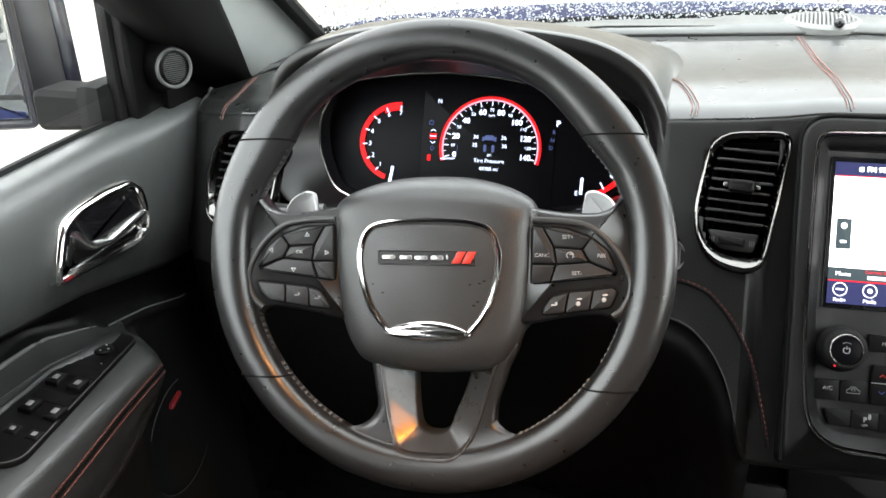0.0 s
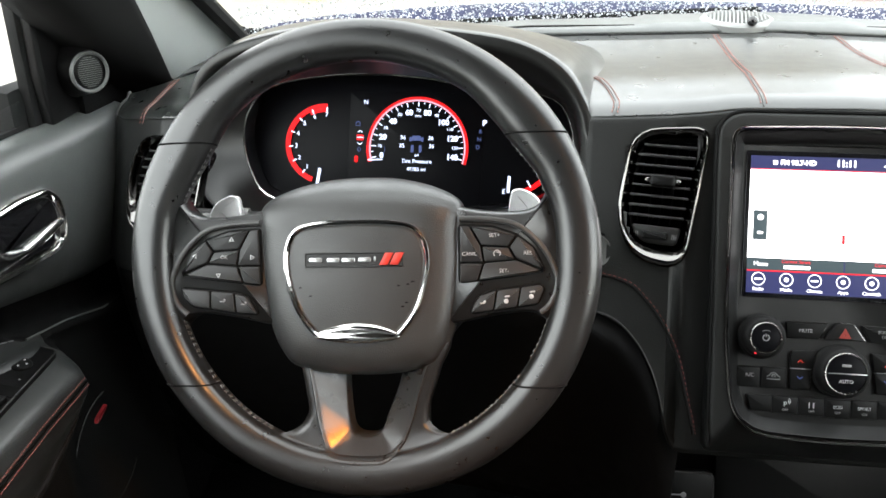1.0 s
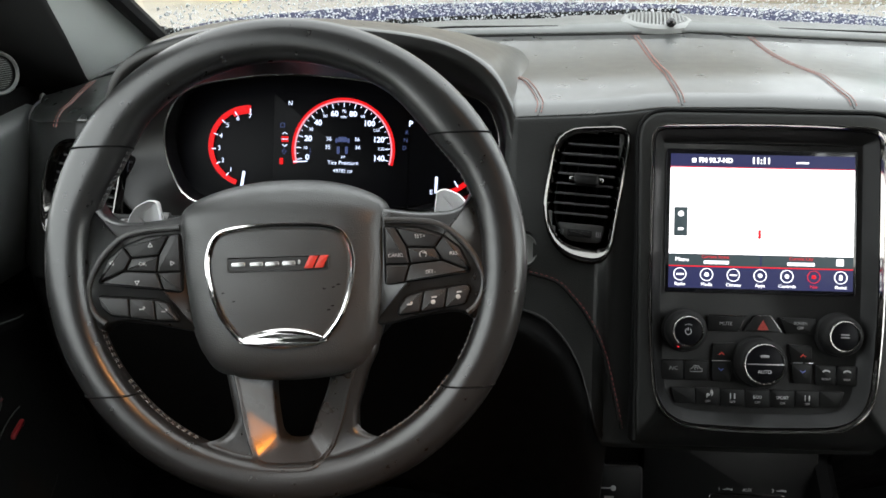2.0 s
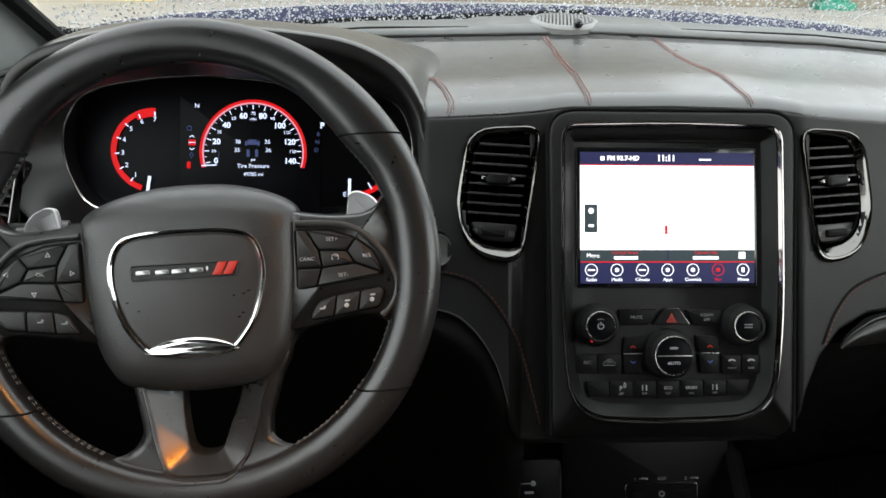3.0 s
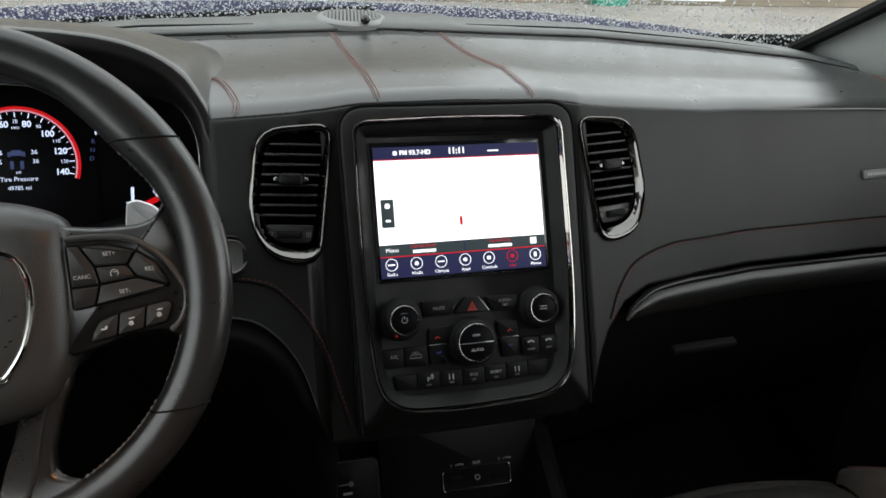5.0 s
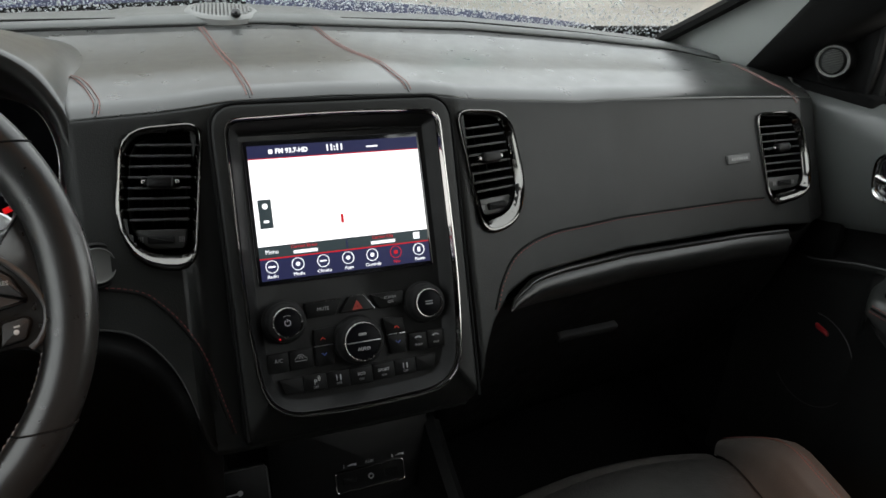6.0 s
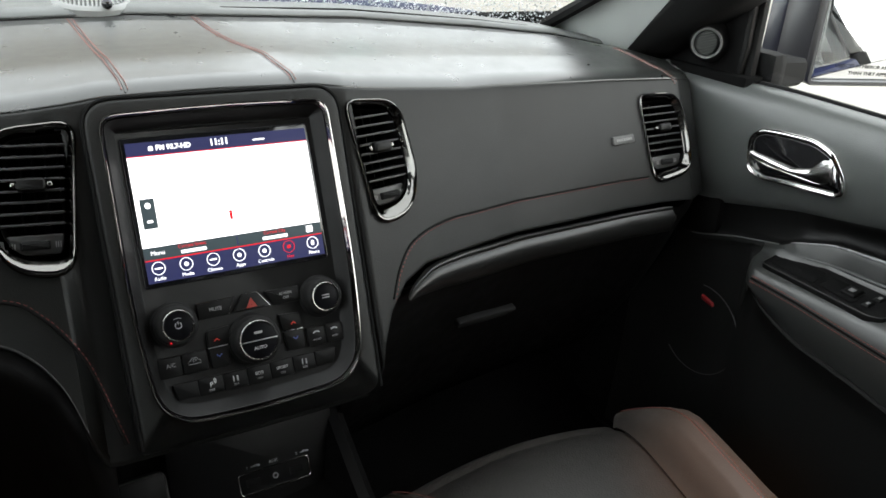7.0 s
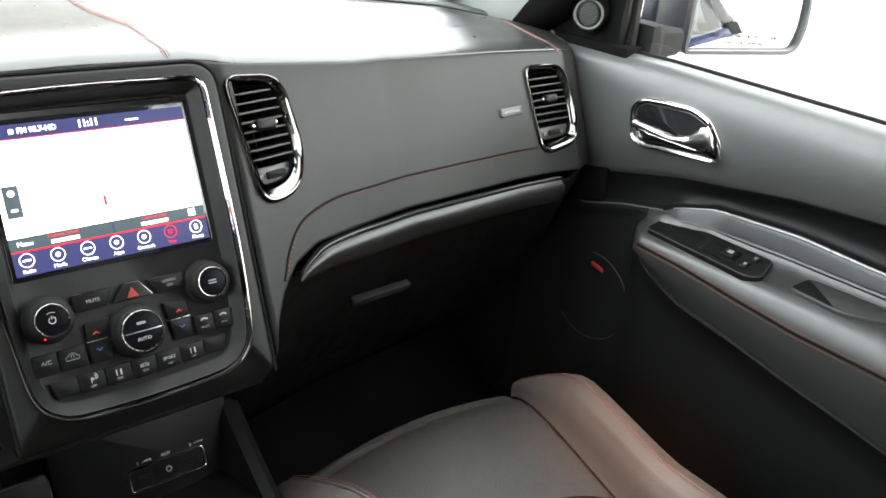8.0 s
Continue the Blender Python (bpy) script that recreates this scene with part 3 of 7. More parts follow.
# end caps of the dashboard, with their pale edge against the door
for sg in (-1, 1):
    edge = [pad_point(sg * 0.768, v) + Vector((-sg * 0.001, 0, 0.002)) for v in steps(0.12, 0.62, 30)]
    part("end_edge", sweep(edge, circle(0.0022, 8), scale=lambda t: 1 - 0.6 * t), SATIN, dashboard, "satin edge beside the door")
    part("end_cap", sheet(lambda v, t: pad_point(sg * 0.768, v) + Vector((sg * 0.001, 0.12 * t, -0.05 * t)), steps(0.1, 1, 20), [0, 1]), RUBBER, dashboard)

# starter button beside the column
SB = plane_at(fascia(-0.2235, 1.003, 0.001), (1, 0.2, 0), (0, LEAN, 1))
so = disc(0.0205, 36)
starter = part("starter_button", rings([(so, -0.004), (so, 0.002), (inset(so, 0.002), 0.0035), (inset(so, 0.0045), 0.0015)], cap0=False), PLASTIC, dashboard, "round push-button starter", SB)
part("button_ring", rings([(disc(0.0158, 36), 0.000), (disc(0.0158, 36), 0.0042), (disc(0.0150, 36), 0.0050), (disc(0.0132, 36), 0.0036)], cap0=False), SATIN, starter, "satin ring", SB)
part("button_cap", slab(disc(0.0130, 36), 0.0, 0.0030, 0.001), GLOSS, starter, m=SB)

# ---- hood over the instruments ----
LIP = [(-0.650, 0.055, 1.075), (-0.637, 0.055, 1.135), (-0.603, 0.052, 1.168), (-0.535, 0.050, 1.189), (-0.445, 0.048, 1.196), (-0.360, 0.045, 1.192),
       (-0.302, 0.042, 1.183), (-0.258, 0.036, 1.160), (-0.235, 0.026, 1.125), (-0.226, 0.012, 1.085)]
MIDDLE = [(-0.668, 0.16, 1.085), (-0.650, 0.16, 1.135), (-0.612, 0.16, 1.165), (-0.540, 0.16, 1.184), (-0.445, 0.16, 1.189), (-0.352, 0.16, 1.185),
          (-0.290, 0.16, 1.176), (-0.244, 0.16, 1.159), (-0.222, 0.14, 1.139), (-0.206, 0.10, 1.125)]
BACK = [(-0.70, 0.25, 1.090), (-0.665, 0.28, 1.118), (-0.62, 0.29, 1.138), (-0.54, 0.30, 1.148), (-0.445, 0.31, 1.152), (-0.35, 0.31, 1.153),
        (-0.285, 0.30, 1.150), (-0.235, 0.29, 1.144), (-0.205, 0.27, 1.138), (-0.192, 0.24, 1.134)]
N_ARCH = 48
arches = [curve_through(c, N_ARCH) for c in (LIP, MIDDLE, BACK)]


def hood(i, t):
    a, b, c = (arc[int(i)] for arc in arches)
    return a * (1 - t) * (1 - 2 * t) + b * 4 * t * (1 - t) + c * t * (2 * t - 1)


shell = sheet(hood, list(range(N_ARCH)), steps(0, 1, 14))
cluster_hood = part("cluster_hood", shell, PAD, dashboard, "soft black hood over the instruments", angle=60, out=(0, 0, 1), thick=0.003)
lip_in = [Vector((-0.437 + (p.x + 0.437) * 0.955, p.y - 0.001, 1.06 + (p.z - 1.06) * 0.90)) for p in arches[0]]
LOWER = [(-0.235, 0.004, 1.040), (-0.262, -0.004, 1.006), (-0.33, 0.0, 0.990), (-0.44, 0.01, 0.985), (-0.55, 0.02, 0.990), (-0.615, 0.030, 1.006), (-0.645, 0.042, 1.040)]
BEZEL = [(-0.601, 1.066), (-0.596, 1.095), (-0.573, 1.122), (-0.515, 1.135), (-0.455, 1.139), (-0.400, 1.136), (-0.366, 1.131), (-0.300, 1.126), (-0.263, 1.116),
         (-0.248, 1.094), (-0.243, 1.064), (-0.252, 1.030), (-0.290, 1.008), (-0.36, 0.996), (-0.434, 0.992), (-0.52, 0.996), (-0.575, 1.008), (-0.594, 1.035)]


def by_angle(points, n, cx=-0.43, cz=1.06):
    """Resamples a closed 3D line by its angle round (cx, cz)."""
    fine = closed_curve(points, 360)
    ang = np.array([math.atan2(p.z - cz, p.x - cx) for p in fine])
    order = np.argsort(ang)
    out = []
    for k in range(n):
        t = -math.pi + 2 * math.pi * (k + 0.5) / n
        out.append(Vector([float(np.interp(t, ang[order], [fine[j][i] for j in order], period=2 * math.pi)) for i in range(3)]))
    return out


edge_loop = by_angle([tuple(p) for p in arches[0][::4]] + LOWER, 120)
lip_loop = by_angle([tuple(p) for p in lip_in[::4]] + [(x * 0.985 - 0.006, y, z + 0.006) for x, y, z in LOWER], 120)
bez_loop = by_angle([(x, 0.088 + (z - 1.06) * 0.2, z) for x, z in BEZEL], 120)
bez_in = by_angle([(-0.43 + (x + 0.43) * 0.985, 0.098 + (z - 1.06) * 0.2, 1.06 + (z - 1.06) * 0.975) for x, z in BEZEL], 120)
loops = [edge_loop, [a.lerp(b, 0.5) + Vector((0, -0.003, 0)) for a, b in zip(edge_loop, lip_loop)], lip_loop, [a.lerp(b, 0.5) for a, b in zip(lip_loop, bez_loop)], bez_loop]
part("hood_tunnel", sheet(lambda i, j: loops[int(j)][int(i)], list(range(120)), list(range(5)), closed_u=True), LIPSKIN, cluster_hood, "dark inner side of the hood", angle=60)

# ---- instruments ----
cluster = thing("instrument_cluster", "lit instrument cluster with red-ringed dials", "instrument cluster")
CL = plane_at((-0.414, 0.115, 1.055), (1, 0, 0), (0, LEAN, 1))
E_WHITE = light_of("white_display_light", (0.66, 0.76, 1.0), 0.36)
E_RED = light_of("red_display_light", (1.0, 0.006, 0.010), 0.17)
E_BLUE = light_of("blue_display_light", (0.16, 0.22, 0.55), 0.075)
part("bezel_ring", sweep(bez_loop, [(-0.0012, -0.0004), (0.0036, -0.0030), (0.0038, -0.0018), (0.0006, 0.0012), (-0.0010, 0.0008)], Vector((0, -1, 0)), closed=True), DARKCHROME, cluster, "thin chrome ring")
part("bezel_wall", sheet(lambda i, j: [bez_loop, bez_in, [Vector((p.x, CL.translation.y + (p.z - 1.055) * LEAN + 0.002, p.z)) for p in bez_in]][int(j)][int(i)], list(range(120)), [0, 1, 2], closed_u=True), GLOSS, cluster)
face2d = ccw([Vector(((p.x + 0.414), (p.z - 1.055) * math.hypot(1, LEAN))) for p in bez_in])
part("dial_face", slab(face2d, -0.004, 0.0, 0.0005), DIAL, cluster, m=CL)
part("display", slab(rounded([(-0.076, -0.060), (0.073, -0.060), (0.073, 0.062), (-0.076, 0.062)], 0.003), 0.0004, 0.0012, 0.0002), DIAL, cluster, "dark colour display", m=CL)


def arc_band(cx, cy, r0, r1, a0, a1, h0=0.0014, h1=0.0022, n=48):
    bm = bmesh.new()
    A = [radians(a) for a in steps(a0, a1, n)]
    inner = [Vector((cx + r0 * math.cos(a), cy + r0 * math.sin(a))) for a in A]
    outer = [Vector((cx + r1 * math.cos(a), cy + r1 * math.sin(a))) for a in A]
    return rings([(outer + inner[::-1], h0), (outer + inner[::-1], h1)], bm=bm)


def ticks(cx, cy, r0, r1, angles, w, h=0.0024):
    bm = bmesh.new()
    for a in angles:
        c, s = math.cos(radians(a)), math.sin(radians(a))
        box((r0 + r1) / 2, 0, 0, r1 - r0, w, 0.0006, m=Matrix.Translation((cx, cy, h)) @ pose(0, 0, 0, 0, 0, a), bm=bm)
    return bm


SP, R = (0.001, 0.0005), 0.0568
speedo = part("speedometer_ring", arc_band(*SP, R - 0.0028, R, -17, 197), E_RED, cluster, "glowing red ring", CL)
part("inner_ring", arc_band(*SP, R - 0.0046, R - 0.0030, -17, 197), light_of("pink_display_light", (1.0, 0.40, 0.50), 0.22), speedo, m=CL)
part("speed_ticks", ticks(*SP, R - 0.0105, R - 0.0055, [193 - k * 206 / 14 for k in range(15)], 0.0009), E_WHITE, speedo, m=CL)
part("fine_ticks", ticks(*SP, R - 0.0078, R - 0.0055, [193 - k * 206 / 28 for k in range(29)], 0.0005), E_WHITE, speedo, m=CL)
for k in range(15):
    a = radians(193 - k * 206 / 14)
    big = k % 2 == 0
    rr = R - (0.0165 if big else 0.0150)
    writing("speed_numeral", str(k * 10), 0.0084 if big else 0.0050, CL @ flat(SP[0] + rr * math.cos(a), SP[1] + rr * math.sin(a), 0.0022), E_WHITE, speedo, bold=0.00025 if big else 0)
part("speed_needle", box(-0.046, -0.011, 0.0032, 0.016, 0.0012, 0.0006, m=pose(0, 0, 0, 0, 0, 3)), E_WHITE, speedo, m=CL)
part("needle_sweep", arc_band(-0.055, -0.001, 0.0195, 0.0200, -40, 8, 0.0018, 0.0024), E_BLUE, speedo, m=CL)
writing("unit_text", "MPH", 0.0036, CL @ flat(0.001, 0.036, 0.0022), E_WHITE, speedo)
for txt, x, y in (("36", -0.015, 0.012), ("36", 0.016, 0.012), ("35", -0.016, 0.003), ("36", 0.017, 0.003)):
    writing("tyre_pressure", txt, 0.0062, CL @ flat(x, y, 0.0022), E_WHITE, cluster)
writing("unit_text", "psi", 0.0042, CL @ flat(0.001, -0.0070, 0.0022), E_WHITE, cluster)
writing("display_text", "Tire Pressure", 0.0062, CL @ flat(0.001, -0.0140, 0.0022), E_WHITE, cluster)
writing("display_text", "49785 mi", 0.0056, CL @ flat(0.001, -0.0228, 0.0022), E_WHITE, cluster)
car = bmesh.new()
slab(rounded([(-0.006, 0.009), (0.006, 0.009), (0.0045, 0.0145), (-0.0045, 0.0145)], 0.0015), 0.0014, 0.0022, 0.0002, bm=car)
for sx in (-1, 1):
    slab(rounded([(sx * 0.0045 - 0.0016, -0.004), (sx * 0.0045 + 0.0016, -0.004), (sx * 0.0045 + 0.0016, 0.004), (sx * 0.0045 - 0.0016, 0.004)], 0.001), 0.0014, 0.0022, 0.0002, bm=car)
    slab(rounded([(sx * 0.0066 - 0.0012, 0.008), (sx * 0.0066 + 0.0012, 0.008), (sx * 0.0066 + 0.0012, 0.013), (sx * 0.0066 - 0.0012, 0.013)], 0.001), 0.0014, 0.0022, 0.0002, bm=car)
part("car_symbol", car, E_BLUE, cluster, m=CL)
writing("compass_text", "N", 0.0066, CL @ flat(-0.058, 0.050, 0.0022), E_WHITE, cluster)
writing("gear_letter", "P", 0.0085, CL @ flat(0.0745, 0.030, 0.0022), E_WHITE, cluster, bold=0.0003)
for k, c in enumerate("RND"):
    writing("gear_letter", c, 0.0062, CL @ flat(0.0705 - k * 0.0012, 0.0205 - k * 0.0085, 0.0022), E_BLUE, cluster)


def telltale(outline, mat, label=""):
    """A small lit outline in the display."""
    part("telltale", sweep([Vector((x, y, 0.0020)) for x, y in outline], circle(0.0005, 5), Vector((0, 0, 1)), closed=len(outline) > 3), mat, cluster, label, CL)


telltale([(-0.0685, 0.0240), (-0.0640, 0.0240), (-0.0640, 0.0275), (-0.0665, 0.0285), (-0.0685, 0.0275)], E_BLUE)
telltale([(-0.0660, 0.0165), (-0.0635, 0.0185), (-0.0610, 0.0165)], E_WHITE, "white arrow")
telltale([(-0.0660, 0.0050), (-0.0635, 0.0030), (-0.0610, 0.0050)], E_WHITE, "white arrow")
telltale([(-0.0640, -0.0055), (-0.0620, -0.0025), (-0.0640, 0.0005), (-0.0660, -0.0025)], E_BLUE)
for y in (0.0090, 0.0128):
    part("telltale", slab(rounded([(-0.0675, y - 0.0012), (-0.0595, y - 0.0012), (-0.0595, y + 0.0012), (-0.0675, y + 0.0012)], 0.0010), 0.0014, 0.0022, 0.0002), E_RED, cluster, "red brake lamp", CL)
part("telltale", slab(rounded([(-0.0672, 0.0105), (-0.0598, 0.0105), (-0.0598, 0.0113), (-0.0672, 0.0113)], 0.0003), 0.0016, 0.0024, 0.0001), E_WHITE, cluster, m=CL)
part("telltale", slab(rounded([(-0.0690, -0.0168), (-0.0650, -0.0168), (-0.0650, -0.0096), (-0.0690, -0.0096)], 0.0016), 0.0014, 0.0022, 0.0002), E_RED, cluster, "red warning lamp", CL)
TA, RT = (-0.1033, 0.0025), 0.0448
tach = part("tachometer_ring", arc_band(*TA, RT - 0.0055, RT, 90, 252), E_RED, cluster, "glowing red ring", CL)
part("redline_band", arc_band(*TA, RT - 0.009, RT, 88, 118, 0.001, 0.0018), E_RED, tach, m=CL)
part("tach_ticks", ticks(*TA, RT - 0.0085, RT - 0.0040, [234 - k * 24.3 for k in range(7)], 0.0012), E_WHITE, tach, m=CL)
for k in range(7):
    a = radians(234 - k * 24.3)
    writing("tach_numeral", str(k + 1), 0.0072, CL @ flat(TA[0] + (RT - 0.0122) * math.cos(a), TA[1] + (RT - 0.0122) * math.sin(a), 0.0022), E_WHITE, tach)
part("tach_needle", box(0.037, 0, 0, 0.018, 0.0030, 0.0008, m=Matrix.Translation((TA[0], TA[1], 0.004)) @ pose(0, 0, 0, 0, 0, 262)), E_WHITE, tach, m=CL)
FU = (0.105, 0.001)
fuel = part("fuel_ring", arc_band(*FU, 0.0435, 0.049, 285, 330), E_RED, cluster, "glowing red ring", CL)
part("fuel_needle", box(0.037, 0, 0, 0.018, 0.0030, 0.0008, m=Matrix.Translation((FU[0], FU[1], 0.004)) @ pose(0, 0, 0, 0, 0, 268)), E_WHITE, fuel, m=CL)
part("fuel_ticks", ticks(*FU, 0.037, 0.045, [300, 320], 0.0014), E_WHITE, fuel, m=CL)
writing("fuel_letter", "E", 0.0070, CL @ flat(0.0985, -0.044, 0.0022), E_WHITE, fuel)

# ---- steering wheel ----
WHEEL = plane_at((-0.4145, -0.175, 1.0505), (1, -0.0087, 0), (0, math.sin(radians(22)), math.cos(radians(22)))) @ pose(0, 0, 0, 0, 0, 3.6)
wheel = thing("steering_wheel", "black leather-wrapped steering wheel with chrome-ringed airbag cover", "steering wheel")
RIM_OUT = 0.1868


def rim_in(a):
    """Inner radius of the rim at an angle in degrees: fuller where the thumbs rest."""
    return lerp_table(a % 360, [0, 14, 24, 31, 38, 46, 56, 67, 90, 113, 124, 134, 142, 149, 156, 166, 180, 196, 206, 232, 270, 308, 334, 346, 360],
                      [0.152, 0.1530, 0.1520, 0.1492, 0.1474, 0.1490, 0.1528, 0.1537, 0.1545, 0.1548, 0.1545, 0.1528, 0.1490, 0.1474, 0.1490, 0.1525, 0.152, 0.1530, 0.1535, 0.1540, 0.1535, 0.1540, 0.1535, 0.1530, 0.152])


def ring_points(r, a0, a1, n, h=0.0):
    return [Vector((r * math.cos(radians(a)), r * math.sin(radians(a)), h)) for a in steps(a0, a1, n)]


def inner_line(a0, a1, n, d, h):
    return [Vector(((rim_in(a) + d) * math.cos(radians(a)), (rim_in(a) + d) * math.sin(radians(a)), h)) for a in steps(a0, a1, n)]


def rim_section(a, b):
    """A slightly squared section: b runs round the tube at the angle a."""
    r_in = rim_in(a)
    c, g = (RIM_OUT + r_in) / 2, (RIM_OUT - r_in) / 2
    x, y = math.cos(b), math.sin(b)
    k = (abs(x) ** 2.5 + abs(y) ** 2.5) ** (-1 / 2.5)
    r = c + g * x * k
    return Vector((r * math.cos(radians(a)), r * math.sin(radians(a)), (0.0165 + 0.25 * (g - 0.0163)) * y * k))


rim = part("rim", sheet(rim_section, steps(0, 358, 180), [2 * math.pi * k / 28 for k in range(28)], closed_u=True, closed_v=True), RIM, wheel, "worn black leather rim", WHEEL, angle=80)
for sg in (-1, 1):
    for level in (0.0925, -0.0985):
        ring = []
        for k in range(28):
            a = 180 - math.degrees(math.asin(level / 0.170)) if sg < 0 else math.degrees(math.asin(level / 0.170))
            for _ in range(6):
                p = rim_section(a, 2 * math.pi * k / 28)
                a += math.degrees((level - p.y) / 0.170 / math.cos(radians(a)))
            p = rim_section(a, 2 * math.pi * k / 28)
            ring.append(Vector((p.x * 1.001, p.y, p.z * 1.012)))
        part("leather_joint", sweep(ring, circle(0.0008, 6), Vector((0, 1, 0)), closed=True), CAVITY, rim, m=WHEEL)
for a0, a1 in ((143, 163), (196, 212), (215, 243), (297, 325), (329, 345), (17, 36)):
    nor = [Vector((-p.x, -p.y, 0.06)).normalized() for p in ring_points(1, a0, a1, 60)]
    part("stitching", stitches(inner_line(a0, a1, 60, 0.0003, 0.0022), nor, 0.0030, 0.0022, 0.00055, bm=stitches(inner_line(a0, a1, 60, 0.0002, -0.0016), nor, 0.0030, 0.0022, 0.00055)), GREYTHREAD, rim, "grey thread", WHEEL)

HUB_HALF = [(0.0, 0.0645), (0.020, 0.0637), (0.037, 0.0612), (0.057, 0.0557), (0.0745, 0.0470), (0.0815, 0.0365), (0.0808, 0.0195), (0.0806, -0.003), (0.0788, -0.023), (0.0757, -0.0455), (0.0718, -0.060), (0.0665, -0.0715), (0.0560, -0.0845), (0.0342, -0.0905), (0.014, -0.0925)]
HUB_LINE = HUB_HALF + [(0.0, -0.0928)] + [(-x, y) for x, y in HUB_HALF[:0:-1]]
hub_o = ccw([Vector((p.x, p.y)) for p in closed_curve([(x, y, 0) for x, y in HUB_LINE], 150)])


def shrunk(f):
    """The airbag cover's outline drawn in towards its middle."""
    return [Vector((p.x * f, -0.012 + (p.y + 0.012) * f)) for p in hub_o]


airbag_skin = rings([(shrunk(0.95), -0.045), (hub_o, -0.020), (hub_o, -0.006), (shrunk(0.990), -0.001), (shrunk(0.962), 0.0040), (shrunk(0.924), 0.0078), (shrunk(0.875), 0.0108),
                     (shrunk(0.81), 0.0130), (shrunk(0.72), 0.0145), (shrunk(0.60), 0.0153), (shrunk(0.40), 0.0155)])
for v in airbag_skin.verts:
    v.co.z -= 20.0 * max(0.0, v.co.y - 0.036) ** 2 if v.co.z > -0.015 else 0
airbag = part("airbag_cover", airbag_skin, HUB, wheel, "soft grey-black airbag cover", WHEEL, angle=80)
RING_HALF = [(0.0, 0.0303), (0.018, 0.0299), (0.0334, 0.0286), (0.0456, 0.0253), (0.0525, 0.0183), (0.0562, 0.0081), (0.0572, -0.0023), (0.0559, -0.0154), (0.0526, -0.0284), (0.0476, -0.0410), (0.0405, -0.0517), (0.0325, -0.0600), (0.0225, -0.0632), (0.010, -0.0645)]
RING = RING_HALF + [(0.0, -0.0648)] + [(-x, y) for x, y in RING_HALF[:0:-1]]
ring_o = ccw([Vector((p.x, p.y)) for p in closed_curve([(x, y, 0) for x, y in RING], 130)])
part("chrome_ring", rings([(ring_o, 0.008), (ring_o, 0.0170), (inset(ring_o, 0.0007), 0.0183), (inset(ring_o, 0.0022), 0.0188), (inset(ring_o, 0.0036), 0.0176), (inset(ring_o, 0.0041), 0.013)], cap0=False, cap1=False),
             CHROME, airbag, "bright chrome ring", WHEEL)
pad_o = inset(ring_o, 0.0042)
part("emblem_pad", rings([(pad_o, 0.010), (pad_o, 0.0155), (inset(pad_o, 0.0008), 0.0163), (inset(pad_o, 0.0020), 0.0166)]), HUB, airbag, m=WHEEL)
po = ccw(rounded([(-0.0402, -0.0067), (0.0374, -0.0067), (0.0374, 0.0050), (-0.0402, 0.0050)], 0.0022))
plate = part("emblem_plate", rings([(po, 0.015), (po, 0.0174), (inset(po, 0.0005), 0.0178), (inset(po, 0.0011), 0.0174), (inset(po, 0.0014), 0.0168)]), EMBLEM, airbag, "dark emblem plate", WHEEL)
for x0, x1, y0 in ((-0.0365, -0.0262, -0.0026), (-0.0225, -0.0125, -0.0028), (-0.0107, -0.0003, -0.0029), (0.0022, 0.0120, -0.0027), (0.0142, 0.0158, -0.0020)):
    part("emblem_bar", slab(rounded([(x0, y0), (x1, y0), (x1, y0 + 0.0036), (x0, y0 + 0.0036)], 0.0012), 0.0166, 0.0180, 0.0005), SILVER, plate, "worn chrome bar", WHEEL)
for k in range(2):
    x = 0.0234 + k * 0.0080
    part("emblem_slash", slab([Vector((x - 0.0050, -0.0050)), Vector((x + 0.0016, -0.0050)), Vector((x + 0.0064, 0.0042)), Vector((x - 0.0002, 0.0042))], 0.0166, 0.0182, 0.0003), RED, plate, "red slanted stripe", WHEEL)


def crescent(u, v):
    """The half-moon at the foot of the ring: u across, v from its lower to its upper edge."""
    k = max(0.0, 1 - u * u) ** 0.75
    lo, hi = -0.0600 - 0.0050 * k, -0.0592 + 0.0104 * k
    rise = 0.0052 * math.sin(math.pi * min(1.0, 0.12 + 0.88 * v)) ** 0.7 - 0.0016 * math.sin(math.pi * v) ** 6
    return Vector((0.0340 * u, lo + (hi - lo) * v, 0.0160 + rise * k ** 0.5))


part("chrome_lower_trim", sheet(crescent, steps(-1, 1, 41), steps(0, 1, 15)), CHROME, airbag, "bright chrome crescent", WHEEL, angle=80, out=WHEEL.to_3x3() @ Vector((0, 0, 1)), thick=0.003)
rs = random.Random(4)
for cx, cy in ((-0.044, -0.022), (-0.036, -0.0285), (0.040, -0.020), (0.044, -0.018), (0.036, -0.037), (0.039, -0.034), (0.033, -0.021)):
    mark = slab(rounded([(cx - rs.uniform(0.001, 0.002), cy - 0.0005), (cx + rs.uniform(0.0008, 0.0016), cy - 0.0003), (cx + 0.0014, cy + 0.0004), (cx - 0.0008, cy + 0.0007)], 0.0004, 2), 0.0160, 0.0169, 0.0001)
    part("scuff_mark", mark, CAVITY, airbag, m=WHEEL)

# side spokes with their buttons
SPOKE = [(0.068, 0.041), (0.090, 0.0366), (0.110, 0.0343), (0.129, 0.0345), (0.1405, 0.0392), (0.1475, 0.054), (0.160, 0.064), (0.170, 0.0), (0.162, -0.066), (0.1515, -0.057), (0.1405, -0.0455), (0.130, -0.0428), (0.105, -0.0458), (0.080, -0.0512), (0.066, -0.053)]
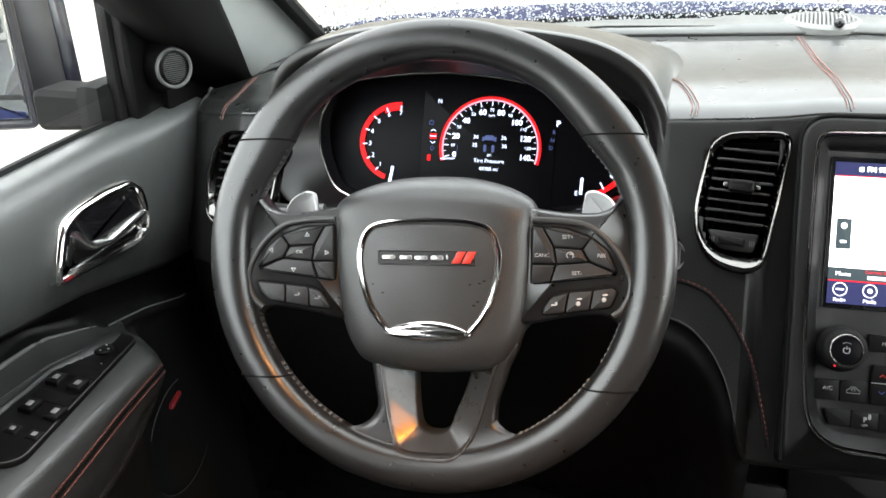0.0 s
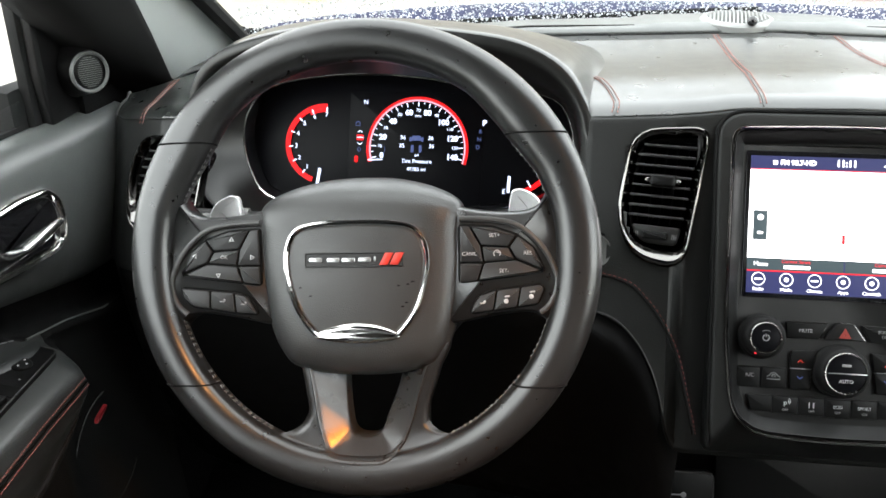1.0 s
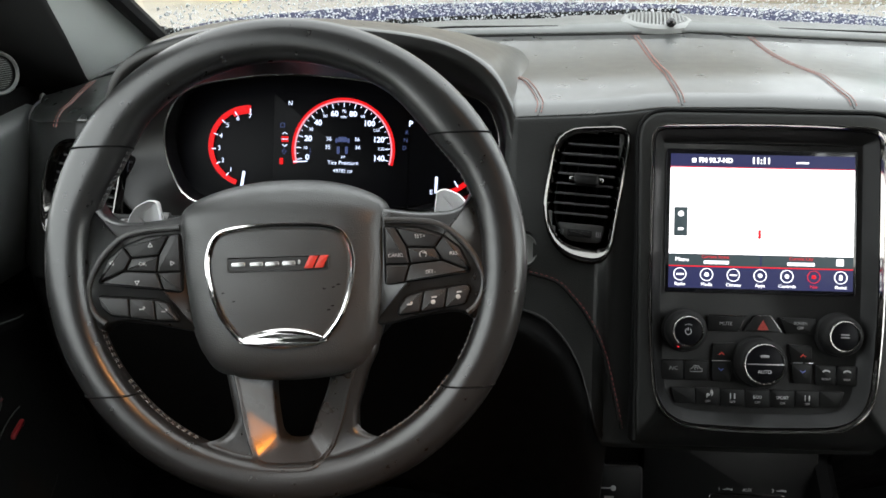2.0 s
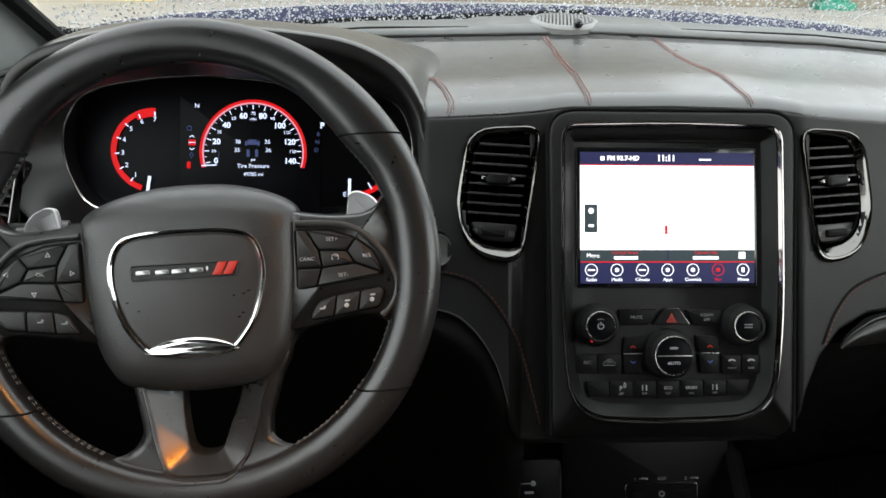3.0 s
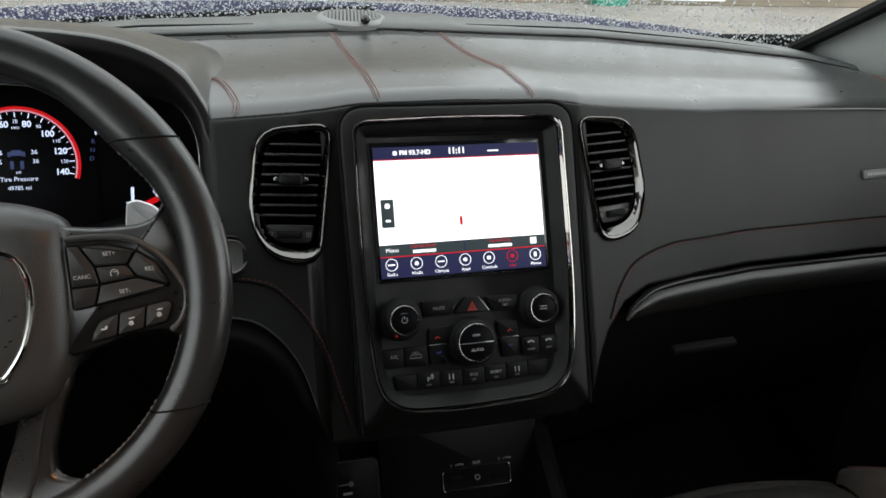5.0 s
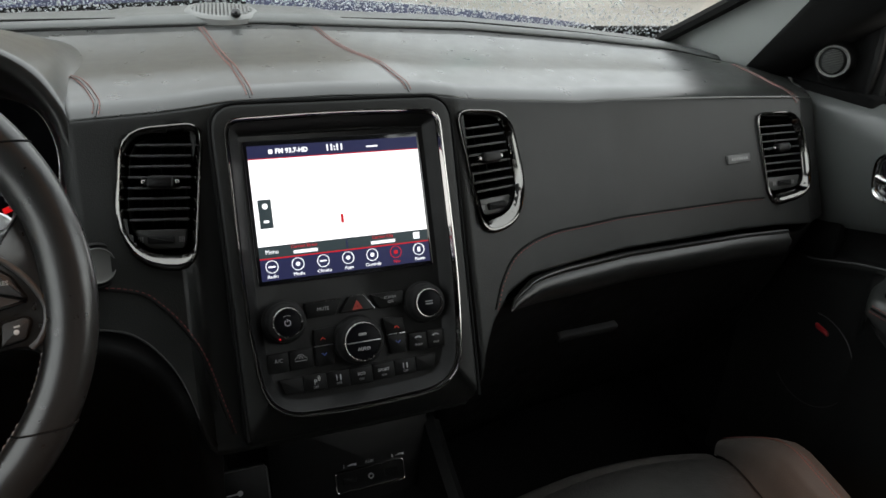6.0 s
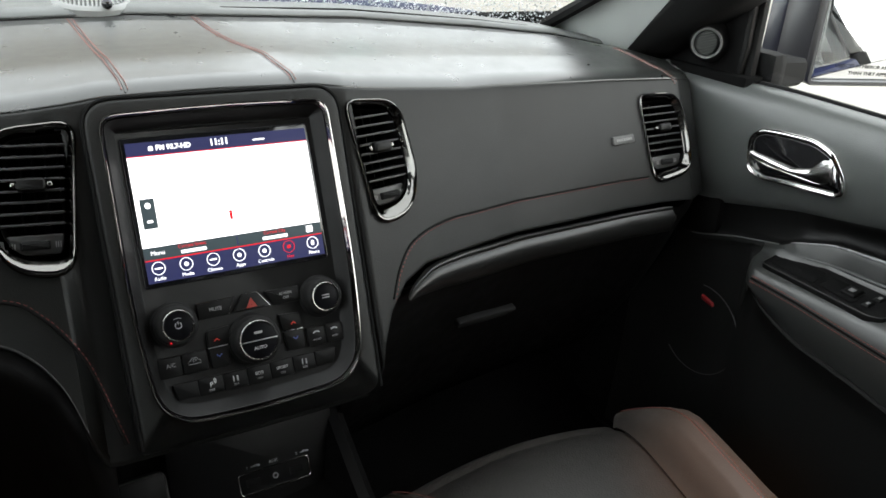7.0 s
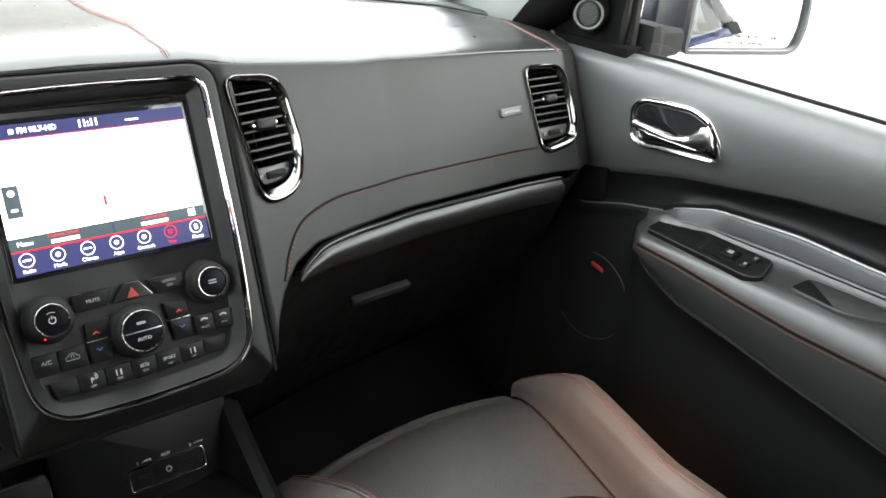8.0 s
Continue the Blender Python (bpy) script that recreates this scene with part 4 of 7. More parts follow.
LIP_LINE = [(0.079, 0.0292), (0.102, 0.0282), (0.1205, 0.0246), (0.1345, 0.0152), (0.1450, 0.0024), (0.1512, -0.0102), (0.1532, -0.0190), (0.1514, -0.0290), (0.1462, -0.0382), (0.1400, -0.0432)]
UPPER_WELL = [(0.078, 0.0252), (0.104, 0.0238), (0.1236, 0.0172), (0.1365, 0.0068), (0.1440, -0.0098), (0.1430, -0.0128), (0.1200, -0.0162), (0.0775, -0.0208)]
KEY_SHAPES = [[(0.0872, 0.0236), (0.104, 0.0226), (0.1232, 0.0160), (0.1166, 0.0072), (0.0958, 0.0084)],
        [(0.1236, 0.0156), (0.1355, 0.0063), (0.1432, -0.0108), (0.1222, -0.0022), (0.1171, 0.0068)],
        [(0.0977, -0.0050), (0.1220, -0.0030), (0.1428, -0.0118), (0.1200, -0.0152), (0.0930, -0.0186)],
        [(0.0960, 0.0079), (0.1165, 0.0067), (0.1216, -0.0026), (0.0980, -0.0045)],
        [(0.0790, 0.0242), (0.0867, 0.0236), (0.0954, 0.0080), (0.0974, -0.0044), (0.0790, -0.0044)],
        [(0.0790, -0.0050), (0.0972, -0.0050), (0.0925, -0.0186), (0.0785, -0.0204)]]
LOW_KEYS = {1: [[(0.0870, -0.0434), (0.0886, -0.0370), (0.0940, -0.0297), (0.1072, -0.0257), (0.1040, -0.0415)], [(0.1075, -0.0257), (0.1252, -0.0238), (0.1224, -0.0388), (0.1043, -0.0415)],
             [(0.1255, -0.0236), (0.1400, -0.0216), (0.1432, -0.0250), (0.1382, -0.0364), (0.1227, -0.0388)]],
         -1: [[(0.0814, -0.0430), (0.0898, -0.0288), (0.1004, -0.0258), (0.0992, -0.0418)], [(0.1007, -0.0258), (0.1198, -0.0239), (0.1198, -0.0388), (0.0995, -0.0418)],
              [(0.1201, -0.0239), (0.1444, -0.0217), (0.1420, -0.0300), (0.1346, -0.0368), (0.1201, -0.0388)]]}


def mirrored(pts, sg):
    return [(sg * x, y) for x, y in pts]


def button(name, corners, sg, h=0.0088, parent=None, r=0.0016):
    o = inset(ccw(rounded(mirrored(corners, sg), r, 4)), 0.00055)
    return part(name, rings([(o, 0.0045), (o, h - 0.0007), (inset(o, 0.0003), h - 0.0002), (inset(o, 0.0008), h)]), WHEELKEY, parent, m=WHEEL)


for sg in (-1, 1):
    so = ccw(rounded(mirrored(SPOKE, sg), [0.004, 0.01, 0.01, 0.012, 0.012, 0.012, 0.006, 0.01, 0.006, 0.012, 0.012, 0.01, 0.01, 0.004, 0.004], 4))
    spoke = part("side_spoke", rings([(inset(so, 0.004), -0.024), (so, -0.016), (so, -0.003), (inset(so, 0.0010), 0.0012), (inset(so, 0.0022), 0.0038), (inset(so, 0.0034), 0.0052)]), RIM, wheel, "leather-look side spoke with buttons", WHEEL, angle=70)
    lip = [Vector((p.x, p.y, 0.0060)) for p in curve_through([(sg * x, y, 0) for x, y in LIP_LINE], 60)]
    part("button_surround", sweep(lip, [(-0.0024, -0.003), (-0.0019, 0.0012), (-0.0006, 0.0022), (0.0006, 0.0022), (0.0019, 0.0012), (0.0024, -0.003)], Vector((0, 0, 1))), SPOKELIP, spoke, "satin lip round the buttons", WHEEL)
    well = ccw(rounded(mirrored(UPPER_WELL, sg), 0.004, 4))
    part("button_well", slab(well, 0.0030, 0.0066, 0.0006), CAVITY, spoke, m=WHEEL)
    for corners in KEY_SHAPES:
        button("button", corners, sg, parent=spoke)
    lows = LOW_KEYS[sg]
    base = ccw(inset(ccw(rounded(mirrored([lows[0][0], lows[0][1], *([lows[0][2], lows[0][3]] if sg > 0 else [lows[0][2]]), lows[2][1], lows[2][2], lows[2][3], lows[2][4], lows[1][3]], sg), 0.003, 4)), -0.0011))
    part("button_well", slab(base, 0.0030, 0.0068, 0.0006), CAVITY, spoke, m=WHEEL)
    for corners in lows:
        button("lower_button", corners, sg, 0.0094, parent=spoke, r=0.0022)
    icons = [("SET+", 0.1060, 0.0160), ("RES", 0.1310, 0.0022), ("SET-", 0.1130, -0.0112), ("CANC", 0.0868, 0.0020)] if sg > 0 else [("OK", -0.1080, 0.0022)]
    for txt, x, y in icons:
        writing("button_text", txt, 0.0040, WHEEL @ flat(x, y, 0.0090), MARKS, spoke)
    if sg > 0:
        dial = arc_band(0.1078, 0.0022, 0.0022, 0.0028, -45, 225, 0.0088, 0.0091, 16)
        box(0.1086, 0.0032, 0.0090, 0.0028, 0.0006, 0.0003, bm=dial)
        part("cruise_icon", dial, MARKS, spoke, m=WHEEL)
    else:
        for x, y, turn in ((-0.1015, 0.0160, 90), (-0.1320, 0.0035, 180), (-0.1130, -0.0118, 270), (-0.0852, 0.0020, 0)):
            part("arrow_icon", arc_band(0, 0, 0.0013, 0.0024, 0, 360, 0.0086, 0.0091, 4), MARKS, spoke, m=WHEEL @ flat(x, y, 0, turn))
    for k, corners in enumerate(lows):
        x, y = sg * sum(p[0] for p in corners) / len(corners), sum(p[1] for p in corners) / len(corners)
        ic = bmesh.new()
        if sg > 0 and k:
            slab(disc(0.0018, 12, x - 0.0006, y - 0.0016), 0.0092, 0.0096, 0.0001, bm=ic)
            slab(rounded([(x - 0.0018, y + 0.0012), (x + 0.0022, y + 0.0016), (x + 0.0022, y + 0.0028), (x - 0.0018, y + 0.0024)], 0.0006, 2), 0.0092, 0.0096, 0.0001, bm=ic)
        elif sg > 0 or k < 2:
            box(x, y, 0.0094, 0.0040, 0.0010, 0.0004, bm=ic)
            slab(disc(0.0010, 10, x + 0.0018, y + 0.0012), 0.0092, 0.0096, 0.0001, bm=ic)
        if ic.verts:
            part("button_icon", ic, MARKS if sg > 0 else DIMMARK, spoke, m=WHEEL)
    # paddle behind the spoke
    pd = ccw(rounded(mirrored([(0.112, 0.022), (0.146, 0.022), (0.1432, 0.0400), (0.1370, 0.0492), (0.1245, 0.0548), (0.1172, 0.0530)], sg), [0.004, 0.006, 0.01, 0.012, 0.006, 0.003], 4))
    part("shift_paddle", rings([(pd, -0.055), (pd, -0.050), (inset(pd, 0.0012), -0.0485), (inset(pd, 0.005), -0.0500)]), PADDLE, wheel, "satin silver shift paddle", WHEEL)


# lower forked spoke
def around(points, n, cx, cy):
    fine = closed_curve([(x, y, 0) for x, y in points], 360)
    ang = np.array([math.atan2(p.y - cy, p.x - cx) for p in fine])
    o = np.argsort(ang)
    return [Vector([float(np.interp(-math.pi + 2 * math.pi * (k + 0.5) / n, ang[o], [fine[j][i] for j in o], period=2 * math.pi)) for i in range(2)]) for k in range(n)]


FORK = [(-0.054, -0.060), (-0.0495, -0.0876), (-0.0470, -0.1035), (-0.0447, -0.1205), (-0.0470, -0.1330), (-0.0490, -0.1450), (-0.040, -0.158), (0.0, -0.164), (0.040, -0.158), (0.0530, -0.1450), (0.0515, -0.1330), (0.0520, -0.1165), (0.0560, -0.1035), (0.0600, -0.0900), (0.066, -0.060), (0.0, -0.050)]
PLATE_LINE = [(-0.047, -0.060), (-0.0423, -0.0893), (-0.0393, -0.1073), (-0.0366, -0.1252), (-0.0330, -0.1405), (-0.0282, -0.1520), (-0.0212, -0.1570), (-0.0055, -0.1588), (0.0148, -0.1583), (0.0236, -0.1545), (0.0324, -0.1450), (0.0370, -0.1350), (0.0417, -0.1210), (0.046, -0.1034), (0.0503, -0.0900), (0.058, -0.060), (0.004, -0.052)]
HOLE = [(-0.0155, -0.070), (-0.0146, -0.0938), (-0.0140, -0.112), (-0.0128, -0.1250), (-0.0108, -0.1352), (-0.0062, -0.1405), (0.002, -0.1418), (0.0087, -0.1406), (0.0140, -0.1360), (0.0169, -0.1278), (0.0211, -0.1168), (0.0255, -0.1056), (0.0291, -0.0943), (0.036, -0.070), (0.006, -0.066)]
C0 = (0.003, -0.118)
fork, plate2, hole = (around(p, 120, *C0) for p in (FORK, PLATE_LINE, HOLE))
grown = around([(C0[0] + (x - C0[0]) * 1.1, C0[1] + (y - C0[1]) * 1.05) for x, y in HOLE], 120, *C0)


def fork_skin(x, y):
    """Height of the leather where the fork runs out into the rim, with a soft hollow between them."""
    r = math.hypot(x, y)
    r_in = rim_in(math.degrees(math.atan2(y, x)))
    c, g = (RIM_OUT + r_in) / 2, (RIM_OUT - r_in) / 2
    q = min(1.0, abs(r - c) / g)
    tube = 0.0165 * (1 - q ** 2.5) ** 0.4 if r > r_in else -(r_in - r) * 0.8
    base, soft = 0.0012, 0.015
    k = max(0.0, min(1.0, 0.5 + 0.5 * (tube - base) / soft))
    hollow = soft * k * (1 - k)
    return max(tube, base + (tube - base) * k + hollow * max(0.0, 1 - max(0.0, r - r_in) / 0.014))


EDGE_R = [0.126, 0.132, 0.138, 0.143, 0.148, 0.152, 0.156, 0.167]
EDGE_LEFT = [249.8, 249.7, 249.4, 248.7, 247.2, 245.0, 242.5, 240.0]
EDGE_RIGHT = [293.9, 292.8, 292.0, 292.5, 294.0, 296.0, 298.5, 301.0]


def fork_root(u, r):
    """The leather between the two arms of the fork and the rim's crest: u across, r outwards from the wheel's middle."""
    a0, a1 = lerp_table(r, EDGE_R, EDGE_LEFT), lerp_table(r, EDGE_R, EDGE_RIGHT)
    a = a0 + (a1 - a0) * u
    x, y = r * math.cos(radians(a)), r * math.sin(radians(a))
    near = radians(min(a - a0, a1 - a)) * r
    fall = 0.0050 * (1 - min(1.0, near / 0.006)) ** 2 * (1 - ease(0.143, 0.155, r))
    return Vector((x, y, fork_skin(x, y) + 0.0002 * (1 - ease(0.156, 0.166, r)) - fall))


under_plate = inset(plate2, 0.0015)


def bare_leather(u, r):
    return not inside(fork_root(u, r), under_plate)


arms = rings([(hole, -0.022), (fork, -0.018), (fork, -0.006), (fork, -0.0030), (inset(fork, 0.0008), -0.0010), (inset(fork, 0.0022), 0.0005), (inset(fork, 0.0040), 0.0011), (plate2, 0.0012)], cap0=False, cap1=False)
sheet(fork_root, [0, 0.01, 0.02, 0.035, 0.05, 0.07, 0.10] + steps(0.14, 0.86, 40) + [0.90, 0.93, 0.95, 0.965, 0.98, 0.99, 1.0], steps(0.126, 0.167, 34), keep=bare_leather, bm=arms)
part("lower_spoke", arms, RIM, wheel, "leather-wrapped forked lower spoke", WHEEL, angle=85)
trim_bm = rings([(inset(plate2, -0.0006), -0.002), (inset(plate2, -0.0002), 0.0012), (inset(plate2, 0.0006), 0.0018), (inset(plate2, 0.0022), 0.0004), (inset(plate2, 0.0034), -0.0022), (grown, -0.009), (hole, -0.013), (hole, -0.024)], cap0=False, cap1=False)
for v in trim_bm.verts:
    if v.co.z > -0.003:
        v.co.z += fork_skin(v.co.x, v.co.y)
    elif v.co.z > -0.014:
        v.co.z += 0.0095 * ease(-0.105, -0.160, v.co.y)
part("spoke_trim", trim_bm, FORKTRIM, wheel, "satin grey fork-shaped trim", WHEEL, angle=70)

# column and stalk behind the wheel
column = thing("steering_column", "black plastic steering column shroud with its stalk", "steering column")
co = ccw(rounded([(-0.07, -0.075), (0.07, -0.075), (0.075, 0.02), (0.05, 0.05), (-0.05, 0.05), (-0.075, 0.02)], 0.025))
part("shroud", rings([(co, -0.24), (co, -0.065), (inset(co, 0.01), -0.055)]), PLASTIC, column, m=WHEEL)
stalk = part("stalk", sweep([Vector((-0.06, 0.028, -0.085)), Vector((-0.11, 0.033, -0.078)), Vector((-0.175, 0.036, -0.068))], circle(0.0085, 14, 1.0, 0.8), scale=lambda t: 0.8 + 0.35 * t), PLASTIC, column, "black multi-function stalk", WHEEL)
part("stalk_collar", sweep([Vector((-0.118, 0.034, -0.0765)), Vector((-0.126, 0.0345, -0.0755))], circle(0.0102, 14, 1.0, 0.85)), SATIN, stalk, m=WHEEL)
part("stalk_mark", slab(rounded([(-0.155, 0.034), (-0.146, 0.034), (-0.146, 0.040), (-0.155, 0.040)], 0.001), -0.0625, -0.0615, 0.0002), DIMMARK, stalk, m=WHEEL)

# ---- centre stack: touchscreen and controls ----
stack = thing("center_stack", "dark centre stack with a touchscreen, knobs and chrome edge", "center stack")
ST = plane_at((0, -0.0225, 1.03), (1, 0, 0), (0, math.sin(radians(23.7)), math.cos(radians(23.7))))
outer = ccw(rounded([(-0.116, -0.2110), (0.116, -0.2110), (0.120, 0.1045), (-0.119, 0.1045)], [0.01, 0.01, 0.028, 0.028], 8))
trim = ccw(rounded([(-0.098, -0.186), (0.0, -0.191), (0.098, -0.186), (0.1075, -0.09), (0.1065, 0.0915), (0.0, 0.0945), (-0.1065, 0.0915), (-0.1075, -0.09)], [0.040, 0.05, 0.040, 0.05, 0.016, 0.06, 0.016, 0.05], 8))


def evenly(points, n, cx, cy):
    """Resamples a closed outline along its straight pieces, by the angle round (cx, cy)."""
    fine = [a.lerp(b, k / 40) for a, b in zip(points, points[1:] + points[:1]) for k in range(40)]
    ang = np.array([math.atan2(p.y - cy, p.x - cx) for p in fine])
    o = np.argsort(ang)
    return [Vector([float(np.interp(-math.pi + 2 * math.pi * (k + 0.5) / n, ang[o], [fine[j][i] for j in o], period=2 * math.pi)) for i in range(2)]) for k in range(n)]


t_o, o_o = evenly(list(trim), 300, 0, -0.05), evenly(list(outer), 300, 0, -0.05)
stack_skin = rings([(o_o, -0.03), (o_o, 0.0130), (inset(o_o, 0.0015), 0.0158), (inset(o_o, 0.004), 0.0166), (t_o, 0.0166), (t_o, 0.006)], cap0=False, cap1=False)
for v in stack_skin.verts:
    low = max(0.0, -0.1925 - v.co.y)
    if low and v.co.z > -0.02:
        v.co.z -= min(0.030, 60 * low * low + 0.5 * low)
# the surround shares the shade-darkened skin
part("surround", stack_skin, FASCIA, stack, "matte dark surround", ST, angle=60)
part("chrome_edge", rings([(t_o, 0.008), (inset(t_o, -0.0005), 0.0172), (inset(t_o, 0.0004), 0.0187), (inset(t_o, 0.0015), 0.0189), (inset(t_o, 0.0027), 0.0170), (inset(t_o, 0.0046), 0.010)], cap0=False, cap1=False), EDGECHROME, stack, "smoked chrome edge", ST)
basin = [(inset(t_o, 0.0044), 0.0135), (inset(t_o, 0.0075), 0.011), (inset(t_o, 0.014), 0.0025), (inset(t_o, 0.0155), 0.0018)]
part("panel_face", rings(basin, cap0=False), PLASTIC, stack, "black control panel", ST)

ring = inset(o_o, -0.0008)
low = min(range(len(ring)), key=lambda i: (ring[i] - Vector((0, -0.25))).length)
ring = [p for p in ring[low:] + ring[:low] if p.y > -0.200]
part("panel_gap", sweep([Vector((p.x, p.y, 0.0148)) for p in ring], circle(0.0017, 6), Vector((0, 0, 1))), CAVITY, stack, m=ST)

E_MAP = light_of("map_light", (1.0, 1.0, 1.0), 0.55)
E_NAVY = light_of("navy_bar_light", (0.028, 0.032, 0.105), 0.22)
E_SLATE = light_of("slate_bar_light", (0.045, 0.066, 0.074), 0.24)
E_TEXT = light_of("screen_text_light", (0.95, 0.97, 1.0), 0.45)
E_SRED = light_of("screen_red_light", (0.95, 0.015, 0.03), 0.20)


def rect(x0, y0, x1, y1, r=0.0):
    return rounded([(x0, y0), (x1, y0), (x1, y1), (x0, y1)], r, 4) if r else [Vector((x0, y0)), Vector((x1, y0)), Vector((x1, y1)), Vector((x0, y1))]


screen = part("touchscreen", slab(rect(-0.0895, -0.0635, 0.0875, 0.0715, 0.003), 0.0012, 0.0030, 0.0006), GLOSS, stack, "lit touchscreen showing a pale map", ST)


def lit(name, x0, y0, x1, y1, mat, h=0.0034, r=0.0):
    return part(name, slab(rect(x0, y0, x1, y1, r), 0.0028, h, 0.0001), mat, screen, m=ST)


lit("status_bar", -0.0855, 0.0545, 0.0845, 0.0665, E_NAVY)
lit("map_view", -0.0855, -0.0270, 0.0845, 0.0540, E_MAP)
lit("street_bar", -0.0855, -0.0380, 0.0845, -0.0272, E_SLATE)
lit("icon_bar", -0.0855, -0.0590, 0.0845, -0.0385, E_NAVY)
lit("red_line", -0.0855, 0.0537, 0.0845, 0.0547, E_SRED, 0.0037)
lit("red_line", -0.0855, -0.0392, 0.0845, -0.0380, E_SRED, 0.0037)
lit("bar_divider", -0.0010, -0.0375, 0.0003, -0.0275, E_NAVY, 0.0037)
zoom = lit("zoom_panel", -0.0815, -0.0105, -0.0690, 0.0165, E_SLATE, 0.0038, 0.0008)
for y in (0.0102, -0.0040):
    part("zoom_sign", slab(disc(0.0027, 16, -0.0752, y) if y > 0 else rect(-0.0778, y - 0.0012, -0.0726, y + 0.0012, 0.001), 0.0036, 0.0042, 0.0001), E_TEXT, zoom, m=ST)
lit("position_mark", -0.0035, -0.0120, -0.0008, -0.0035, E_SRED, 0.0040, 0.0006)
TOP = 0.0041


def label(text, size, x, y, mat=None, bold=0.0):
    return writing("screen_text", text, size, ST @ flat(x, y, TOP), mat or E_TEXT, screen, bold=bold)


label("FM 93.7-HD", 0.0062, -0.044, 0.0605, bold=0.0002)
label("11:11", 0.0082, -0.0020, 0.0608, bold=0.0003)
lit("signal_bar", 0.0305, 0.0590, 0.0420, 0.0604, E_TEXT, 0.0040)
lit("antenna_mark", -0.0660, 0.0585, -0.0620, 0.0625, E_TEXT, 0.0040, 0.001)
label("Menu", 0.0056, -0.0735, -0.0325)
label("Current Street", 0.0042, -0.0425, -0.0297, E_SRED)
lit("street_name_bar", -0.0530, -0.0362, -0.0300, -0.0332, E_TEXT, 0.0040, 0.0005)
label("Current City", 0.0042, 0.0365, -0.0297, E_SRED)
lit("city_name_bar", 0.0240, -0.0362, 0.0490, -0.0332, E_TEXT, 0.0040, 0.0005)
lit("list_icon", 0.0690, -0.0355, 0.0755, -0.0290, E_TEXT, 0.0040, 0.0006)
for k, word in enumerate(("Radio", "Media", "Climate", "Apps", "Controls", "Nav", "Phone")):
    x = -0.0750 + k * 0.0247
    mat = E_SRED if word == "Nav" else E_TEXT
    icon = part("app_icon", arc_band(x, -0.0462, 0.0054, 0.0060, 0, 359.9, 0.0034, 0.0040, 28), mat, screen, m=ST)
    core = {"Phone": rect(x - 0.0014, -0.0486, x + 0.0014, -0.0438, 0.0006), "Nav": rect(x - 0.002, -0.0480, x + 0.002, -0.0444, 0.001), "Radio": rect(x - 0.0034, -0.0470, x + 0.0034, -0.0455, 0.0006),
            "Climate": rect(x - 0.0034, -0.0469, x + 0.0034, -0.0456, 0.0006)}.get(word, [p for p in disc(0.0020, 14, x, -0.0462)])
    part("icon_core", slab(core, 0.0034, 0.0040, 0.0001), mat, icon, m=ST)
    label(word, 0.0044, x, -0.0555, mat)


# knobs and keys
def knob(x, y, r, h, face, name):
    bm = bmesh.new()
    n = 64
    ridged = [Vector((x + (r + (0.00035 if k % 2 else 0)) * math.cos(2 * math.pi * k / n), y + (r + (0.00035 if k % 2 else 0)) * math.sin(2 * math.pi * k / n))) for k in range(n)]
    kb = part(name, rings([(inset(ridged, -0.002), 0.001), (inset(ridged, -0.0012), 0.004), (ridged, 0.005), (inset(ridged, 0.0008), h - 0.003), (inset(ridged, 0.0025), h - 0.0008), (inset(ridged, r * 0.22), h)], bm=bm), RUBBER, stack, "black rubber-edged knob with a chrome ring", ST)
    c = disc(face, 48, x, y)
    part("knob_ring", rings([(c, h - 0.002), (c, h + 0.0012), (inset(c, 0.0004), h + 0.0016), (inset(c, 0.0010), h + 0.0015), (inset(c, 0.0013), h + 0.0002)], cap0=False, cap1=False), KNOBCHROME, kb, "smoked chrome ring", ST)
    part("knob_face", slab(disc(face - 0.0017, 48, x, y), h - 0.001, h + 0.0008, 0.0002), DIAL, kb, m=ST)
    return kb


kl = knob(-0.0700, -0.0985, 0.0190, 0.018, 0.0140, "volume_knob")
part("power_mark", arc_band(-0.0700, -0.0985, 0.0024, 0.0030, -240, 60, 0.0186, 0.0190, 20), MARKS, kl, m=ST)
part("power_bar", slab(rect(-0.0703, -0.0978, -0.0697, -0.0948), 0.0186, 0.0190, 0.0001), MARKS, kl, m=ST)
part("volume_mark", arc_band(-0.0700, -0.0985, 0.0064, 0.0069, 60, 120, 0.0186, 0.0190, 12), DIMMARK, kl, m=ST)
kr = knob(0.0715, -0.0995, 0.0190, 0.018, 0.0140, "tuning_knob")
part("browse_mark", slab(rect(0.0675, -0.1010, 0.0755, -0.0998, 0.0005), 0.0186, 0.0190, 0.0001, bm=slab(rect(0.0675, -0.0985, 0.0755, -0.0973, 0.0005), 0.0186, 0.0190, 0.0001)), DIMMARK, kr, m=ST)
kc = knob(-0.001, -0.1265, 0.0225, 0.020, 0.0185, "fan_knob")
part("split_line", slab(rect(-0.0185, -0.1270, 0.0165, -0.1262), 0.0206, 0.0211, 0.0001), SILVER, kc, m=ST)
writing("knob_text", "AUTO", 0.0044, ST @ flat(-0.001, -0.1335, 0.0211), MARKS, kc)
part("fan_mark", slab(rect(-0.0050, -0.1205, 0.0030, -0.1182, 0.0010), 0.0206, 0.0211, 0.0001), DIMMARK, kc, m=ST)


def key(corners, h=0.0052, r=0.0018, mat=None, lab=""):
    o = inset(ccw(rounded(corners, r, 4)), 0.0003)
    return part("key", slab(o, 0.0012, h, 0.0006), mat or BUTTON, stack, lab, ST)


